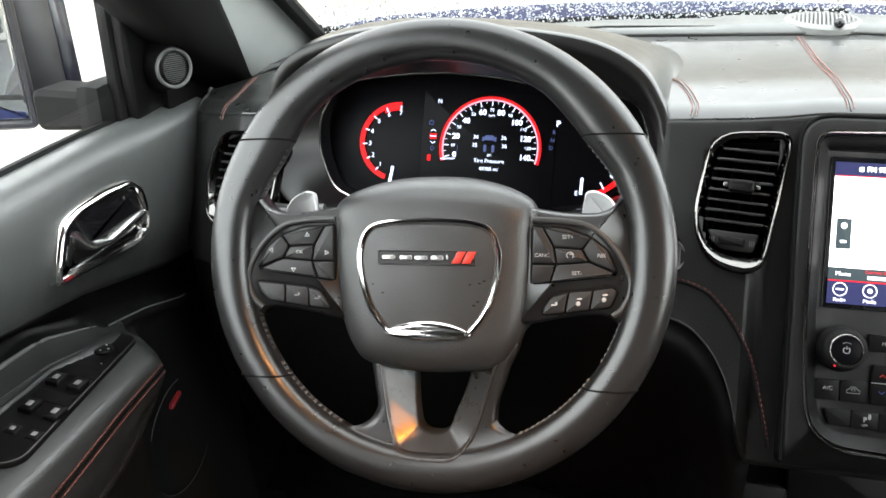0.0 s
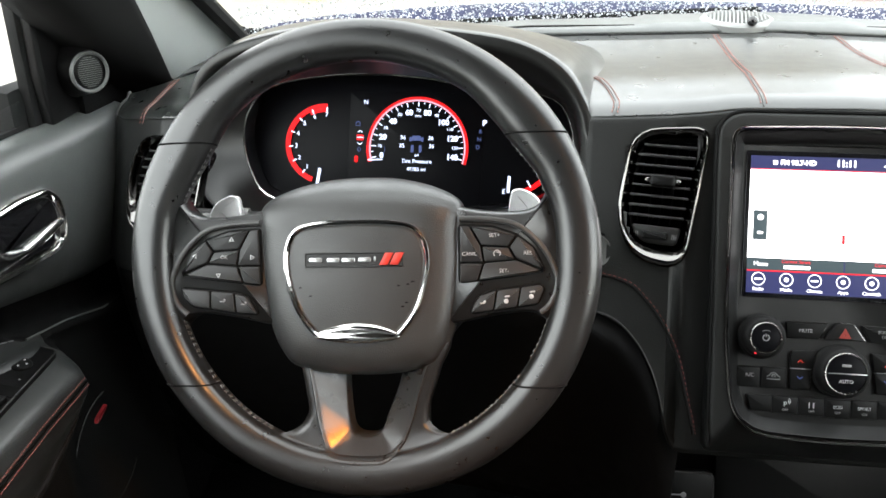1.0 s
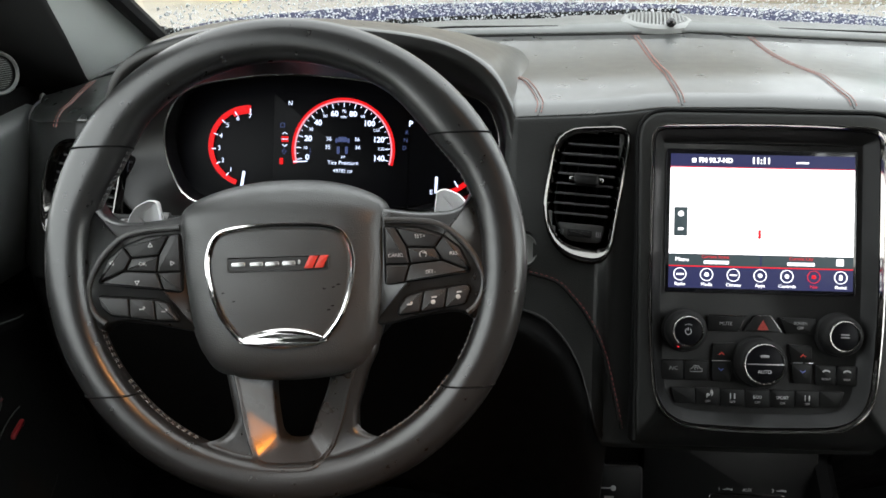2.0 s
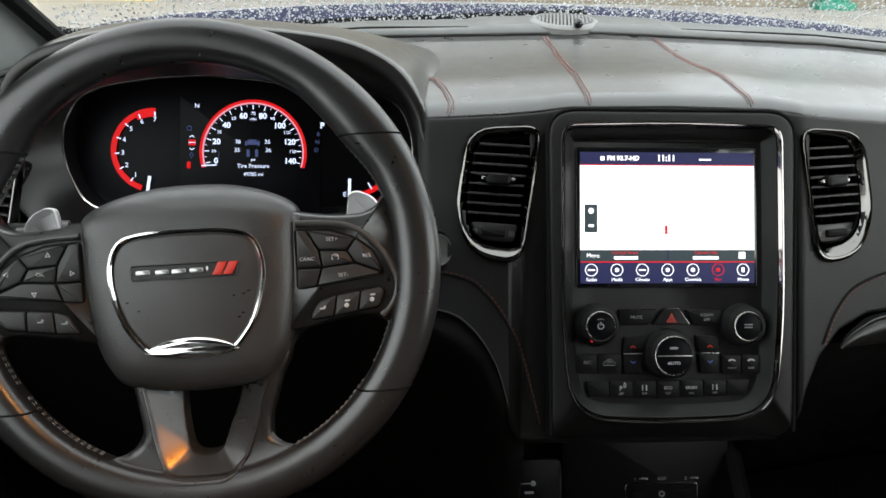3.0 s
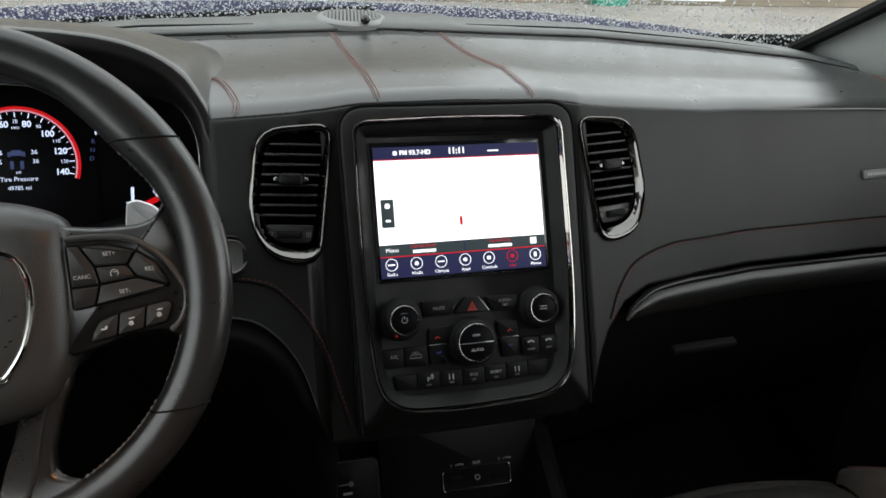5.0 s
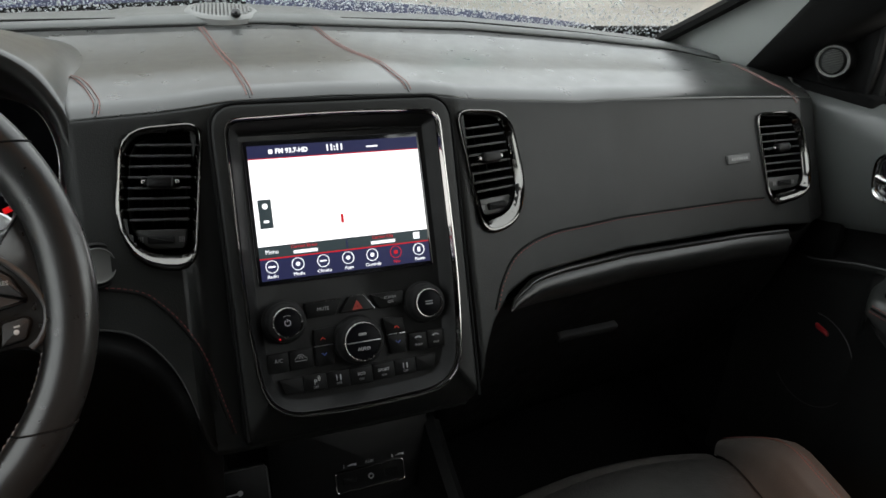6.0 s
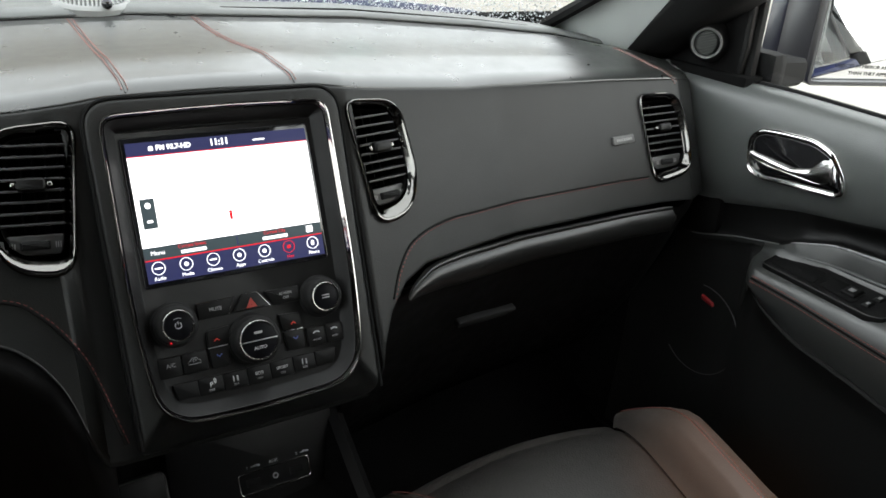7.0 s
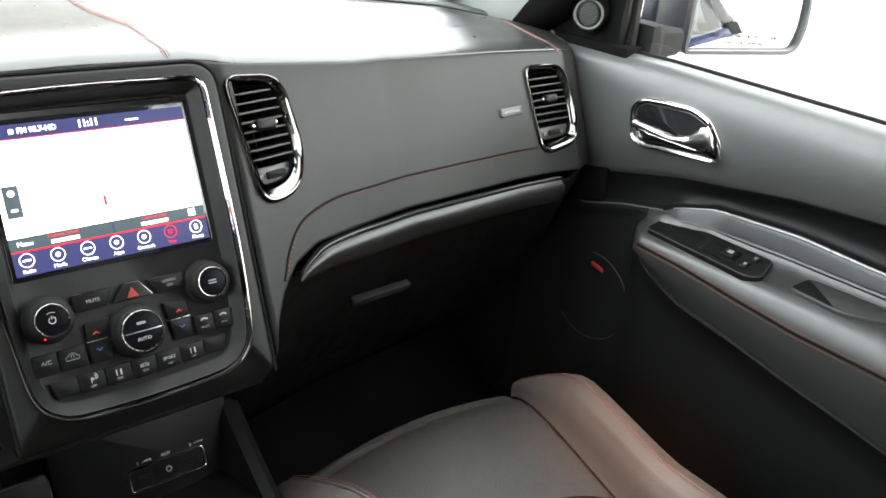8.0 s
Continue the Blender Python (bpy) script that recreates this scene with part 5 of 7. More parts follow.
mute = key([(-0.0490, -0.0990), (-0.0205, -0.0990), (-0.0125, -0.0835), (-0.0490, -0.0835)])
writing("key_text", "MUTE", 0.0046, ST @ flat(-0.0320, -0.0915, 0.0054), DIMMARK, mute)
hazard = key([(-0.0165, -0.0985), (0.0200, -0.0985), (0.0090, -0.0830), (-0.0050, -0.0830)], 0.0062)
part("hazard_triangle", arc_band(0.0018, -0.0935, 0.0008, 0.0062, 90, 450, 0.006, 0.0066, 4), DARKRED, hazard, "red hazard triangle", ST)
for base_key, line in ((mute, [(-0.0485, -0.0837), (-0.0130, -0.0837), (-0.0203, -0.0982)]), (hazard, [(-0.0048, -0.0831), (0.0088, -0.0831), (0.0195, -0.0980)])):
    part("key_edge", sweep([Vector((x, y, 0.0052)) for x, y in line], circle(0.0003, 5), Vector((0, 0, 1))), KNOBCHROME, base_key, "thin bright key edge", ST)
scr_off = key([(0.0240, -0.0995), (0.0510, -0.0995), (0.0510, -0.0845), (0.0160, -0.0840)])
writing("key_text", "SCREEN", 0.0036, ST @ flat(0.0365, -0.0895, 0.0054), DIMMARK, scr_off)
writing("key_text", "OFF", 0.0036, ST @ flat(0.0365, -0.0940, 0.0054), DIMMARK, scr_off)
for sg in (-1, 1):
    up = key([(sg * 0.0260 + 0.002, -0.1255), (sg * 0.0465 + 0.002, -0.1255), (sg * 0.0455 + 0.002, -0.1100), (sg * 0.0235 + 0.002, -0.1085)])
    dn = key([(sg * 0.0260 + 0.002, -0.1262), (sg * 0.0465 + 0.002, -0.1262), (sg * 0.0455 + 0.002, -0.1455), (sg * 0.0285 + 0.002, -0.1455)])
    part("key_line", slab(rect(sg * 0.0375 + 0.002 - 0.009, -0.1263, sg * 0.0375 + 0.002 + 0.009, -0.1257), 0.0050, 0.0056, 0.0001), SILVER, up, m=ST)
    for base, flip, mat, yy in ((up, 1, RED, -0.1185), (dn, -1, material("blue_mark", (0.06, 0.09, 0.30), 0.5), -0.1350)):
        v = bmesh.new()
        for e in (-1, 1):
            box(e * 0.0013, 0, 0, 0.0036, 0.0008, 0.0004, m=Matrix.Translation((sg * 0.0375 + 0.002, yy, 0.0055)) @ pose(e * 0.0, 0, 0, 0, 0, -e * flip * 38), bm=v)
        part("arrow_mark", v, mat, base, m=ST)
ac = key([(-0.0920, -0.1450), (-0.0700, -0.1450), (-0.0700, -0.1260), (-0.0900, -0.1260)])
writing("key_text", "A/C", 0.0050, ST @ flat(-0.0795, -0.1340, 0.0054), DIMMARK, ac)
rec = key([(-0.0695, -0.1450), (-0.0465, -0.1450), (-0.0465, -0.1260), (-0.0695, -0.1260)])
car_line = [(-0.0640, -0.1368), (-0.0640, -0.1342), (-0.0622, -0.1336), (-0.0606, -0.1312), (-0.0566, -0.1312), (-0.0548, -0.1336), (-0.0530, -0.1342), (-0.0530, -0.1368)]
part("recirculate_mark", sweep([Vector((x, y, 0.0053)) for x, y in car_line], circle(0.00035, 5), Vector((0, 0, 1)), closed=True), DIMMARK, rec, m=ST)
part("recirculate_mark", arc_band(-0.0585, -0.1338, 0.0011, 0.0017, -40, 240, 0.0050, 0.0056, 14), DIMMARK, rec, m=ST)
for x, word in ((0.0610, "FRONT"), (0.0800, "REAR")):
    kf = key([(x - 0.0095, -0.1465), (x + 0.0093, -0.1465), (x + 0.0093, -0.1280), (x - 0.0095, -0.1275)])
    part("defrost_mark", arc_band(x, -0.1365, 0.0035, 0.0048, 40, 140, 0.0050, 0.0056, 12), MARKS, kf, m=ST)
    writing("key_text", word, 0.0026, ST @ flat(x, -0.1405, 0.0054), DIMMARK, kf)
row = steps(-0.0815, 0.0785, 8)
for k in range(7):
    e = 0.004 if k == 0 else 0
    f2 = 0.004 if k == 6 else 0
    kk = key([(row[k] + e, -0.1690 + 0.0008 * abs(k - 3)), (row[k + 1] - f2, -0.1690 + 0.0008 * abs(k - 3)), (row[k + 1], -0.1515), (row[k], -0.1515)])
    cx = (row[k] + row[k + 1]) / 2
    if k in (1, 3, 4):
        writing("key_text", {1: "P", 3: "ECO", 4: "SPORT"}[k], 0.0062 if k == 1 else 0.0040, ST @ flat(cx, -0.1590, 0.0054), MARKS, kk)
    if k == 1:
        for r in (0.0014, 0.0028):
            part("sensor_wave", arc_band(cx + 0.0014, -0.1560, r, r + 0.0006, -55, 55, 0.0050, 0.0056, 8), MARKS, kk, m=ST)
    if k in (2, 5):
        part("lane_mark", slab(rect(cx - 0.0024, -0.1612, cx - 0.0016, -0.1560), 0.0050, 0.0056, 0.0001, bm=slab(rect(cx + 0.0012, -0.1612, cx + 0.0024, -0.1560), 0.0050, 0.0056, 0.0001)), MARKS, kk, m=ST)
    if k not in (0, 6):
        writing("key_text", "ON" if k == 4 else "OFF", 0.0030, ST @ flat(cx, -0.1640, 0.0054), DIMMARK, kk)
part("knob_lamp", slab(disc(0.0008, 10, -0.0785, -0.1128), 0.012, 0.0188, 0.0002), E_SRED, kl, "tiny red lamp", ST)

# ---- centre console below the stack ----
console = thing("center_console", "black plastic centre console with a small media port panel", "center console")


def tray(x, t):
    y = 0.16 - 0.9 * t
    w = abs(x) / 0.135
    return Vector((x, y, 0.655 + 0.012 * w * w))


part("tray", sheet(tray, steps(-0.125, 0.125, 14), steps(0, 1, 16)), PLASTIC, console)
part("bin_back", sheet(lambda x, t: Vector((x, 0.030 + 0.05 * t + 0.0 * x, 0.655 + 0.17 * t)), steps(-0.128, 0.128, 10), steps(0, 1, 6)), PLASTIC, console)
for sg in (-1, 1):
    wall = [Vector((sg * (0.140 - 0.014 * t), 0.075 - 0.42 * t, 0.770 - 0.115 * min(1, t * 2.4) ** 0.8)) for t in steps(0, 1, 24)]
    bm = bmesh.new()
    sheet(lambda i, j: [wall[int(i)] + Vector((-sg * 0.034, 0.0, -0.050)), wall[int(i)] + Vector((-sg * 0.016, 0, 0.002)), wall[int(i)] + Vector((-sg * 0.004, 0, 0.005)), wall[int(i)] + Vector((sg * 0.006, 0, -0.006)),
                        Vector((wall[int(i)].x + sg * 0.018, wall[int(i)].y, 0.43))][int(j)], list(range(24)), list(range(5)), bm=bm)
    part("side_wall", bm, BUTTON if sg > 0 else PLASTIC, console, "grey-black curved side wall")
PORT = plane_at((0.040, 0.012, 0.7015), (1, 0, 0), (0, 0.42, 1))
ports = part("port_panel", slab(rect(-0.110, -0.050, 0.086, 0.070, 0.004), -0.006, 0.002, 0.0015), PLASTIC, console, m=PORT)
po = ccw(rect(-0.036, -0.034, 0.050, -0.008, 0.005))
part("port_rim", rings([(po, 0.001), (po, 0.0034), (inset(po, 0.0008), 0.004), (inset(po, 0.0014), 0.0036), (inset(po, 0.0018), 0.0022)], cap0=False, cap1=False), DARKCHROME, ports, "thin smoked chrome rim", PORT)
for x in (-0.0190, 0.0330):
    part("usb_port", slab(rect(x - 0.008, -0.025, x + 0.008, -0.017, 0.001), 0.0016, 0.0032, 0.0003), CAVITY, ports, m=PORT)
part("aux_jack", arc_band(0.0075, -0.021, 0.0022, 0.0034, 0, 359.9, 0.0016, 0.0036, 18), SILVER, ports, m=PORT)
for x, w in ((-0.024, "1"), (0.0075, "AUX"), (0.036, "2")):
    writing("port_text", w, 0.0050, PORT @ flat(x, -0.0035, 0.0025), MARKS, ports)
for x in (-0.015, 0.045):
    u = bmesh.new()
    box(x, -0.0035, 0.0024, 0.009, 0.0006, 0.0004, bm=u)
    box(x + 0.001, -0.0023, 0.0024, 0.005, 0.0005, 0.0004, m=Matrix(), bm=u)
    slab(disc(0.0012, 8, x + 0.005, -0.0035), 0.0020, 0.0026, 0.0001, bm=u)
    part("usb_symbol", u, MARKS, ports, m=PORT)
KEYP = plane_at((-0.112, -0.020, 0.722), (1, 0.02, 0), (0, 0.42, 1))
kpan = part("key_panel", slab(rect(-0.024, -0.044, 0.034, 0.024, 0.008), -0.008, 0.002, 0.0015), PLASTIC, console, "small raised panel with a key symbol", KEYP)
kp2 = ccw(rect(-0.024, -0.044, 0.034, 0.024, 0.008))
part("panel_edge", rings([(kp2, 0.000), (kp2, 0.0024), (inset(kp2, 0.0008), 0.0030), (inset(kp2, 0.0018), 0.0022)], cap0=False, cap1=False), SATIN, kpan, m=KEYP)
ks = bmesh.new()
box(-0.006, -0.002, 0.0024, 0.012, 0.0012, 0.0006, bm=ks)
slab(disc(0.0030, 12, 0.0025, -0.002), 0.0020, 0.0027, 0.0001, bm=ks)
box(-0.002, -0.012, 0.0024, 0.010, 0.0026, 0.0006, bm=ks)
part("key_symbol", ks, MARKS, kpan, m=KEYP)
part("shifter_top", slab(disc(0.032, 30), 0, 0.03, 0.012), GLOSS, console, "rounded top of the gear selector", pose(0.02, -0.16, 0.655))
part("console_lamp", slab(disc(0.0024, 14), 0.0, 0.0016, 0.0004), light_of("violet_lamp_light", (0.75, 0.05, 0.9), 0.5), console, "tiny violet lamp", pose(-0.068, 0.018, 0.6610))

# ---- front doors ----
def upper_edge(y):
    return lerp_table(-y, [-0.2, -0.05, 0.1, 0.27, 0.39, 1.2], [0.905, 0.915, 0.950, 0.975, 0.983, 0.985])


def ridge(y):
    return lerp_table(-y, [0.06, 0.078, 0.088, 0.1215, 0.186, 0.28, 0.366, 0.428, 0.493, 1.2], [0.872, 0.8687, 0.846, 0.810, 0.7845, 0.769, 0.751, 0.741, 0.728, 0.70])


def door_line(y, lift=0.0):
    """The section of the door's trim at y: (x, z) from the window sill down. lift: how much higher the armrest lies."""
    k = ease(-0.045, -0.105, y)
    u, r = upper_edge(y) + lift * 0.4, ridge(y) + lift
    front = lerp_table(y, [-0.05, 0.05, 0.2], [0.0, 0.004, 0.012])
    rail = lift + lerp_table(-y, [-0.2, -0.05, 0.025, 0.10, 0.116, 0.164, 0.29, 0.414, 1.2], [0.835, 0.849, 0.872, 0.888, 0.898, 0.908, 0.912, 0.906, 0.895])
    rx = lerp_table(-y, [0.0, 0.10, 0.125, 0.17, 0.29, 0.6], [0.766, 0.764, 0.768, 0.786, 0.792, 0.786])
    arm = 0.866 + lift
    sill = -0.034 * max(0.0, min(0.6, -y - 0.05))

    def mix(p, q):
        return p + (q - p) * k
    return [(0.806, 1.083 + sill), (0.800, 1.090 + sill), (0.788, 1.092 + sill), (0.772 - front, 1.085 + sill), (0.764 - front, 1.069 + sill * 0.5), (0.759 - front, 1.045), (0.757 - front, 1.015), (0.760 - front, (u + 1.015) / 2 + 0.005), (0.768 - front, u), (0.780, u - 0.012),
            (rx + 0.016, u - 0.028), (rx + 0.016, rail + 0.010), (rx + 0.010, rail + 0.004), (rx, rail + 0.001), (rx - 0.003, rail - 0.005), (mix(0.764, rx - 0.004), mix(rail - 0.008, arm + 0.020)), (mix(0.765, rx - 0.008), mix(rail - 0.010, arm + 0.008)),
            (mix(0.766, 0.745), mix(rail - 0.012, arm + 0.002)), (mix(0.767, 0.716), mix(rail - 0.016, arm - 0.004)), (mix(0.768, 0.707), mix(rail - 0.020, arm - 0.011)), (mix(0.768, 0.703), mix(rail - 0.025, min(arm - 0.022, 0.6 * (arm - 0.016) + 0.4 * r))),
            (mix(0.768, 0.705), mix(0.80, 0.55 * r + 0.45 * (arm - 0.021))), (mix(0.768, 0.709), mix(0.78, r + 0.012)), (mix(0.768, 0.712), mix(0.77, r + 0.003)), (mix(0.768, 0.722), mix(0.76, r - 0.004)),
            (mix(0.768, 0.742), mix(0.74, r - 0.012)), (0.748 + 0.02 * (1 - k), mix(0.70, r - 0.06)), (0.750 + 0.015 * (1 - k), 0.58), (0.752, 0.42)]


DOOR_Y = [0.165, 0.15, 0.13, 0.10, 0.07, 0.04, 0.01, -0.02, -0.04] + steps(-0.05, -0.17, 22) + steps(-0.19, -1.15, 34)


def front_door(sg):
    lift = 0.020 if sg < 0 else 0.0
    side = "driver's" if sg < 0 else "passenger's"
    door = thing("front_door", f"closed {side} front door with black trim and chrome handle", "car door", group="front doors")

    def pick(i0, i1, front=1.0, back=-2.0):
        def fn(y, i):
            x, z = door_line(y, lift)[int(i)]
            return Vector((sg * x, y, z))
        return sheet(fn, [y for y in DOOR_Y if back <= y <= front], list(range(i0, i1 + 1)))

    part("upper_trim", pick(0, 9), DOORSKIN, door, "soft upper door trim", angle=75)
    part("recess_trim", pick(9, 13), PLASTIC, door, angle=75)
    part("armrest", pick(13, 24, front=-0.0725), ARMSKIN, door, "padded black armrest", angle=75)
    # same trim family as the armrest, with its shade put into the colour
    part("front_trim", pick(13, 24, back=-0.0731), LOWDOOR, door, "trim ahead of the armrest, darkened for shade", angle=75)
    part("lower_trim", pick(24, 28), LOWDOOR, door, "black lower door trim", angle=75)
    # flush pose on the inner side: local x runs rearwards for the passenger's side, forwards for the driver's

    def on(x):
        return plane_at((sg * x, 0, 0), (0, -sg, 0), (0, 0, 1))

    def yz(points):
        return [(-sg * y, z) for y, z in points]
    # pull handle in its bowl
    ho = ccw(rounded(yz([(-0.0170, 1.0060), (-0.0155, 1.0290), (-0.0330, 1.0435), (-0.0712, 1.0472), (-0.1174, 1.0490), (-0.1490, 1.0380), (-0.1720, 1.0085), (-0.1750, 0.9880), (-0.1640, 0.9815), (-0.0971, 0.9765), (-0.0436, 0.9710), (-0.0220, 0.9800)]
                        if sg > 0 else [(-0.0060, 1.0050), (-0.0110, 1.0330), (-0.0290, 1.0470), (-0.0740, 1.0508), (-0.1240, 1.0488), (-0.1480, 1.0410), (-0.1645, 1.0085), (-0.1690, 0.9880), (-0.1560, 0.9870), (-0.0950, 0.9806), (-0.0330, 0.9760), (-0.0140, 0.9815)]), 0.012, 4))
    handle = part("handle_bowl", rings([(ho, -0.012), (ho, 0.003), (inset(ho, 0.0012), 0.0056), (inset(ho, 0.0034), 0.0070), (inset(ho, 0.0062), 0.0058), (inset(ho, 0.0086), 0.0010), (inset(ho, 0.0105), -0.006)], cap0=False, cap1=False), CHROME, door, "polished chrome handle surround", on(0.7575))
    bo = inset(ho, 0.0098)
    part("bowl", rings([(bo, -0.004), (bo, 0.0018), (inset(bo, 0.002), 0.0024)], cap0=False), GLOSS, handle, "gloss black bowl", on(0.7575))
    dy, dz = (0.010, 0.002) if sg < 0 else (0.0, 0.0)

    def lever(u, v):
        """The pull: u from its hinge rearwards to the raised end, v from its lower to its upper edge."""
        y = -0.021 - 0.141 * u
        hi = lerp_table(u, [0, 0.2, 0.52, 0.70, 0.80, 0.88, 0.94, 1], [1.008, 1.007, 1.003, 1.009, 1.026, 1.031, 1.022, 1.000])
        lo = lerp_table(u, [0, 0.25, 0.9, 1], [0.998, 0.992, 0.990, 0.994])
        swell = (0.35 + 0.65 * math.sin(math.pi * min(1, 0.08 + u)) ** 0.5 if u < 0.92 else 0.62 - (u - 0.92) * 4)
        return Vector((sg * (0.7590 - (0.002 + 0.008 * math.sin(math.pi * (0.06 + 0.88 * v)) ** 0.8) * swell), y + dy, lo + (hi - lo) * v + dz))
    part("door_lever", sheet(lever, steps(0, 1, 48), steps(0, 1, 13)), LEVER, handle, "chrome door lever", Matrix(), angle=80, out=(-sg, 0, 0), thick=0.003)
    # edge above the armrest, its highlight put into a pale colour
    rail = [Vector((sg * (door_line(y, lift)[13][0] - 0.001), y, door_line(y, lift)[13][1] + 0.001)) for y in steps(-0.112, -1.1, 60)]
    part("armrest_edge", sweep(rail, circle(0.0024, 8), scale=lambda t: min(1, 0.25 + t * 7)), RAIL, door, "thin satin edge with its highlight painted in")
    rail2 = [Vector((sg * (door_line(y, lift)[13][0] + 0.000), y, door_line(y, lift)[13][1] + 0.001)) for y in steps(0.06, -0.095, 24)]
    part("recess_edge", sweep(rail2, circle(0.0011, 8)), RINGGREY, door)
    ridge2 = [Vector((sg * (door_line(y, lift)[15][0] - 0.001), y, door_line(y, lift)[15][1] - 0.003)) for y in steps(-0.13, -1.1, 50)]
    part("armrest_ridge", sweep(ridge2, circle(0.0036, 8), scale=lambda t: min(1, 0.2 + t * 8)), ARMSKIN, door, "moulded ridge")
    # stitched seam along the armrest
    seam = [Vector((sg * (door_line(y, lift)[20][0] - 0.0012), y, lerp_table(-y, [0.09, 0.176, 0.267, 0.349, 0.466, 1.1], [0.853, 0.8475, 0.8366, 0.828, 0.824, 0.80]) + lift)) for y in steps(-0.105, -1.05, 80)]
    nor = Vector((-sg, 0, 0.25)).normalized()
    welt = part("armrest_seam", sweep(seam, [(-0.0016, -0.001), (0.0016, -0.001), (0.0012, 0.0006), (-0.0012, 0.0006)], nor), CAVITY, door)
    for off in (-0.0042, 0.0042):
        part("stitching", stitches(seam, nor, 0.0034, 0.0018, 0.0006, offset=off), SEATSEAM, welt, "red thread")
    lip = [Vector((sg * (door_line(y, lift)[23][0] - 0.0005), y, door_line(y, lift)[23][1])) for y in steps(-0.10, -1.1, 60)]
    part("armrest_lip", sweep(lip, circle(0.0042, 8), scale=lambda t: min(1, 0.3 + t * 10)), LOWDOOR, door, "rolled lower edge of the armrest")
    # switches
    sp = plane_at((sg * 0.750, 0, 0.8705 + lift), (0, -sg, 0), (sg * 0.99, 0, 0.14))
    po = ccw(rounded([(-sg * y, x) for y, x in ([(-0.100, -0.026), (-0.268, -0.038), (-0.285, -0.026), (-0.272, 0.024), (-0.110, 0.030), (-0.097, 0.018)] if sg > 0 else [(-0.084, -0.010), (-0.284, -0.024), (-0.298, -0.012), (-0.292, 0.030), (-0.098, 0.030), (-0.082, 0.018)])], 0.008, 5))
    panel = part("switch_panel", rings([(po, -0.006), (po, 0.002), (inset(po, 0.001), 0.0034), (inset(po, 0.0028), 0.0030)]), PLASTIC, door, "black window switch panel", sp)
    pe = inset(po, 0.0002)
    part("panel_edge", rings([(pe, 0.001), (pe, 0.0036), (inset(pe, 0.0008), 0.0040), (inset(pe, 0.0016), 0.0030)], cap0=False, cap1=False), VENTFOOT, panel, m=sp)

    def switch(y, x, w, d, h=0.006, mark=True):
        c = (-sg * y, x)
        sw = part("window_switch", slab(rounded([(c[0] - w / 2, c[1] - d / 2), (c[0] + w / 2, c[1] - d / 2), (c[0] + w / 2, c[1] + d / 2), (c[0] - w / 2, c[1] + d / 2)], 0.002), 0.002, h + 0.002, 0.0016), BUTTON, panel, m=sp)
        if mark:
            part("switch_mark", slab(rect(c[0] - w * 0.20, c[1] - d * 0.18, c[0] + w * 0.20, c[1] + d * 0.18, 0.0008), h + 0.0016, h + 0.0024, 0.0001), DIMMARK, sw, m=sp)
    # flat black slabs stand in for the shade inside the wells
    if sg > 0:
        part("tray_shade", slab(rounded([(-sg * y, x) for y, x in [(-0.108, -0.016), (-0.178, -0.020), (-0.174, 0.016), (-0.114, 0.020)]], 0.004), 0.0026, 0.0036, 0.0001), CAVITY, panel, m=sp)
        part("switch_shade", slab(rounded([(-sg * y, x) for y, x in [(-0.186, -0.018), (-0.238, -0.022), (-0.236, 0.010), (-0.186, 0.014)]], 0.003), 0.0026, 0.0036, 0.0001), CAVITY, panel, m=sp)
        switch(-0.224, -0.004, 0.020, 0.022)
        switch(-0.252, -0.012, 0.011, 0.016, 0.003)
        switch(-0.254, 0.010, 0.011, 0.016, 0.003)
    else:
        part("mirror_pad", slab(disc(0.010, 24), 0.002, 0.006, 0.002), BUTTON, panel, m=sp @ flat(-0.1190, 0.0075, 0))
        for a in range(4):
            part("pad_mark", slab(disc(0.0011, 8), 0.0056, 0.0064, 0.0001), MARKS, panel, m=sp @ flat(-0.1190 + 0.0055 * math.cos(a * math.pi / 2), 0.0075 + 0.0055 * math.sin(a * math.pi / 2), 0))
        for y, x in ((-0.140, 0.018), (-0.141, -0.004)):
            part("pad_mark", slab(disc(0.0008, 8), 0.0028, 0.0036, 0.0001), MARKS, panel, m=sp @ flat(y, x, 0))
        for y in (-0.161, -0.204):
            part("switch_shade", slab(rounded([(y - 0.008, -0.016), (y + 0.008, -0.014), (y + 0.008, 0.024), (y - 0.008, 0.024)], 0.003, 3), 0.0026, 0.0036, 0.0001), CAVITY, panel, m=sp)
        for y, x in ((-0.181, 0.0165), (-0.182, -0.0060), (-0.224, 0.0130), (-0.226, -0.0130)):
            switch(y, x, 0.018, 0.014)
        for y, x in ((-0.2555, 0.0070), (-0.256, -0.0140)):
            switch(y, x, 0.012, 0.013, 0.003)
    # grab cup behind the switches
    cup = ccw(rounded([(-sg * y, x) for y, x in [(-0.318, -0.020), (-0.324, 0.020), (-0.46, 0.024), (-0.44, -0.004), (-0.39, -0.026)]], 0.012, 5))
    grab = part("grab_cup", slab(cup, -0.006, 0.0022, 0.0015), LEATHER, door, "grab cup in the armrest", sp)
    # dark triangle laid on top for the shade in the cup
    tri = ccw(rounded([(-sg * y, x) for y, x in [(-0.320, -0.016), (-0.326, 0.016), (-0.380, -0.022)]], 0.004, 4))
    part("cup_shade", slab(tri, -0.004, 0.0030, 0.0004), CAVITY, grab, m=sp)
    # red door lamp and the pocket rim near it
    lo = ccw(rounded(yz([(0.017, 0.760), (-0.007, 0.754), (-0.009, 0.747), (0.015, 0.752)]), 0.003, 4))
    part("door_lamp", slab(lo, -0.002, 0.004, 0.0016), REDLENS, door, "small red door lamp", on(0.767))
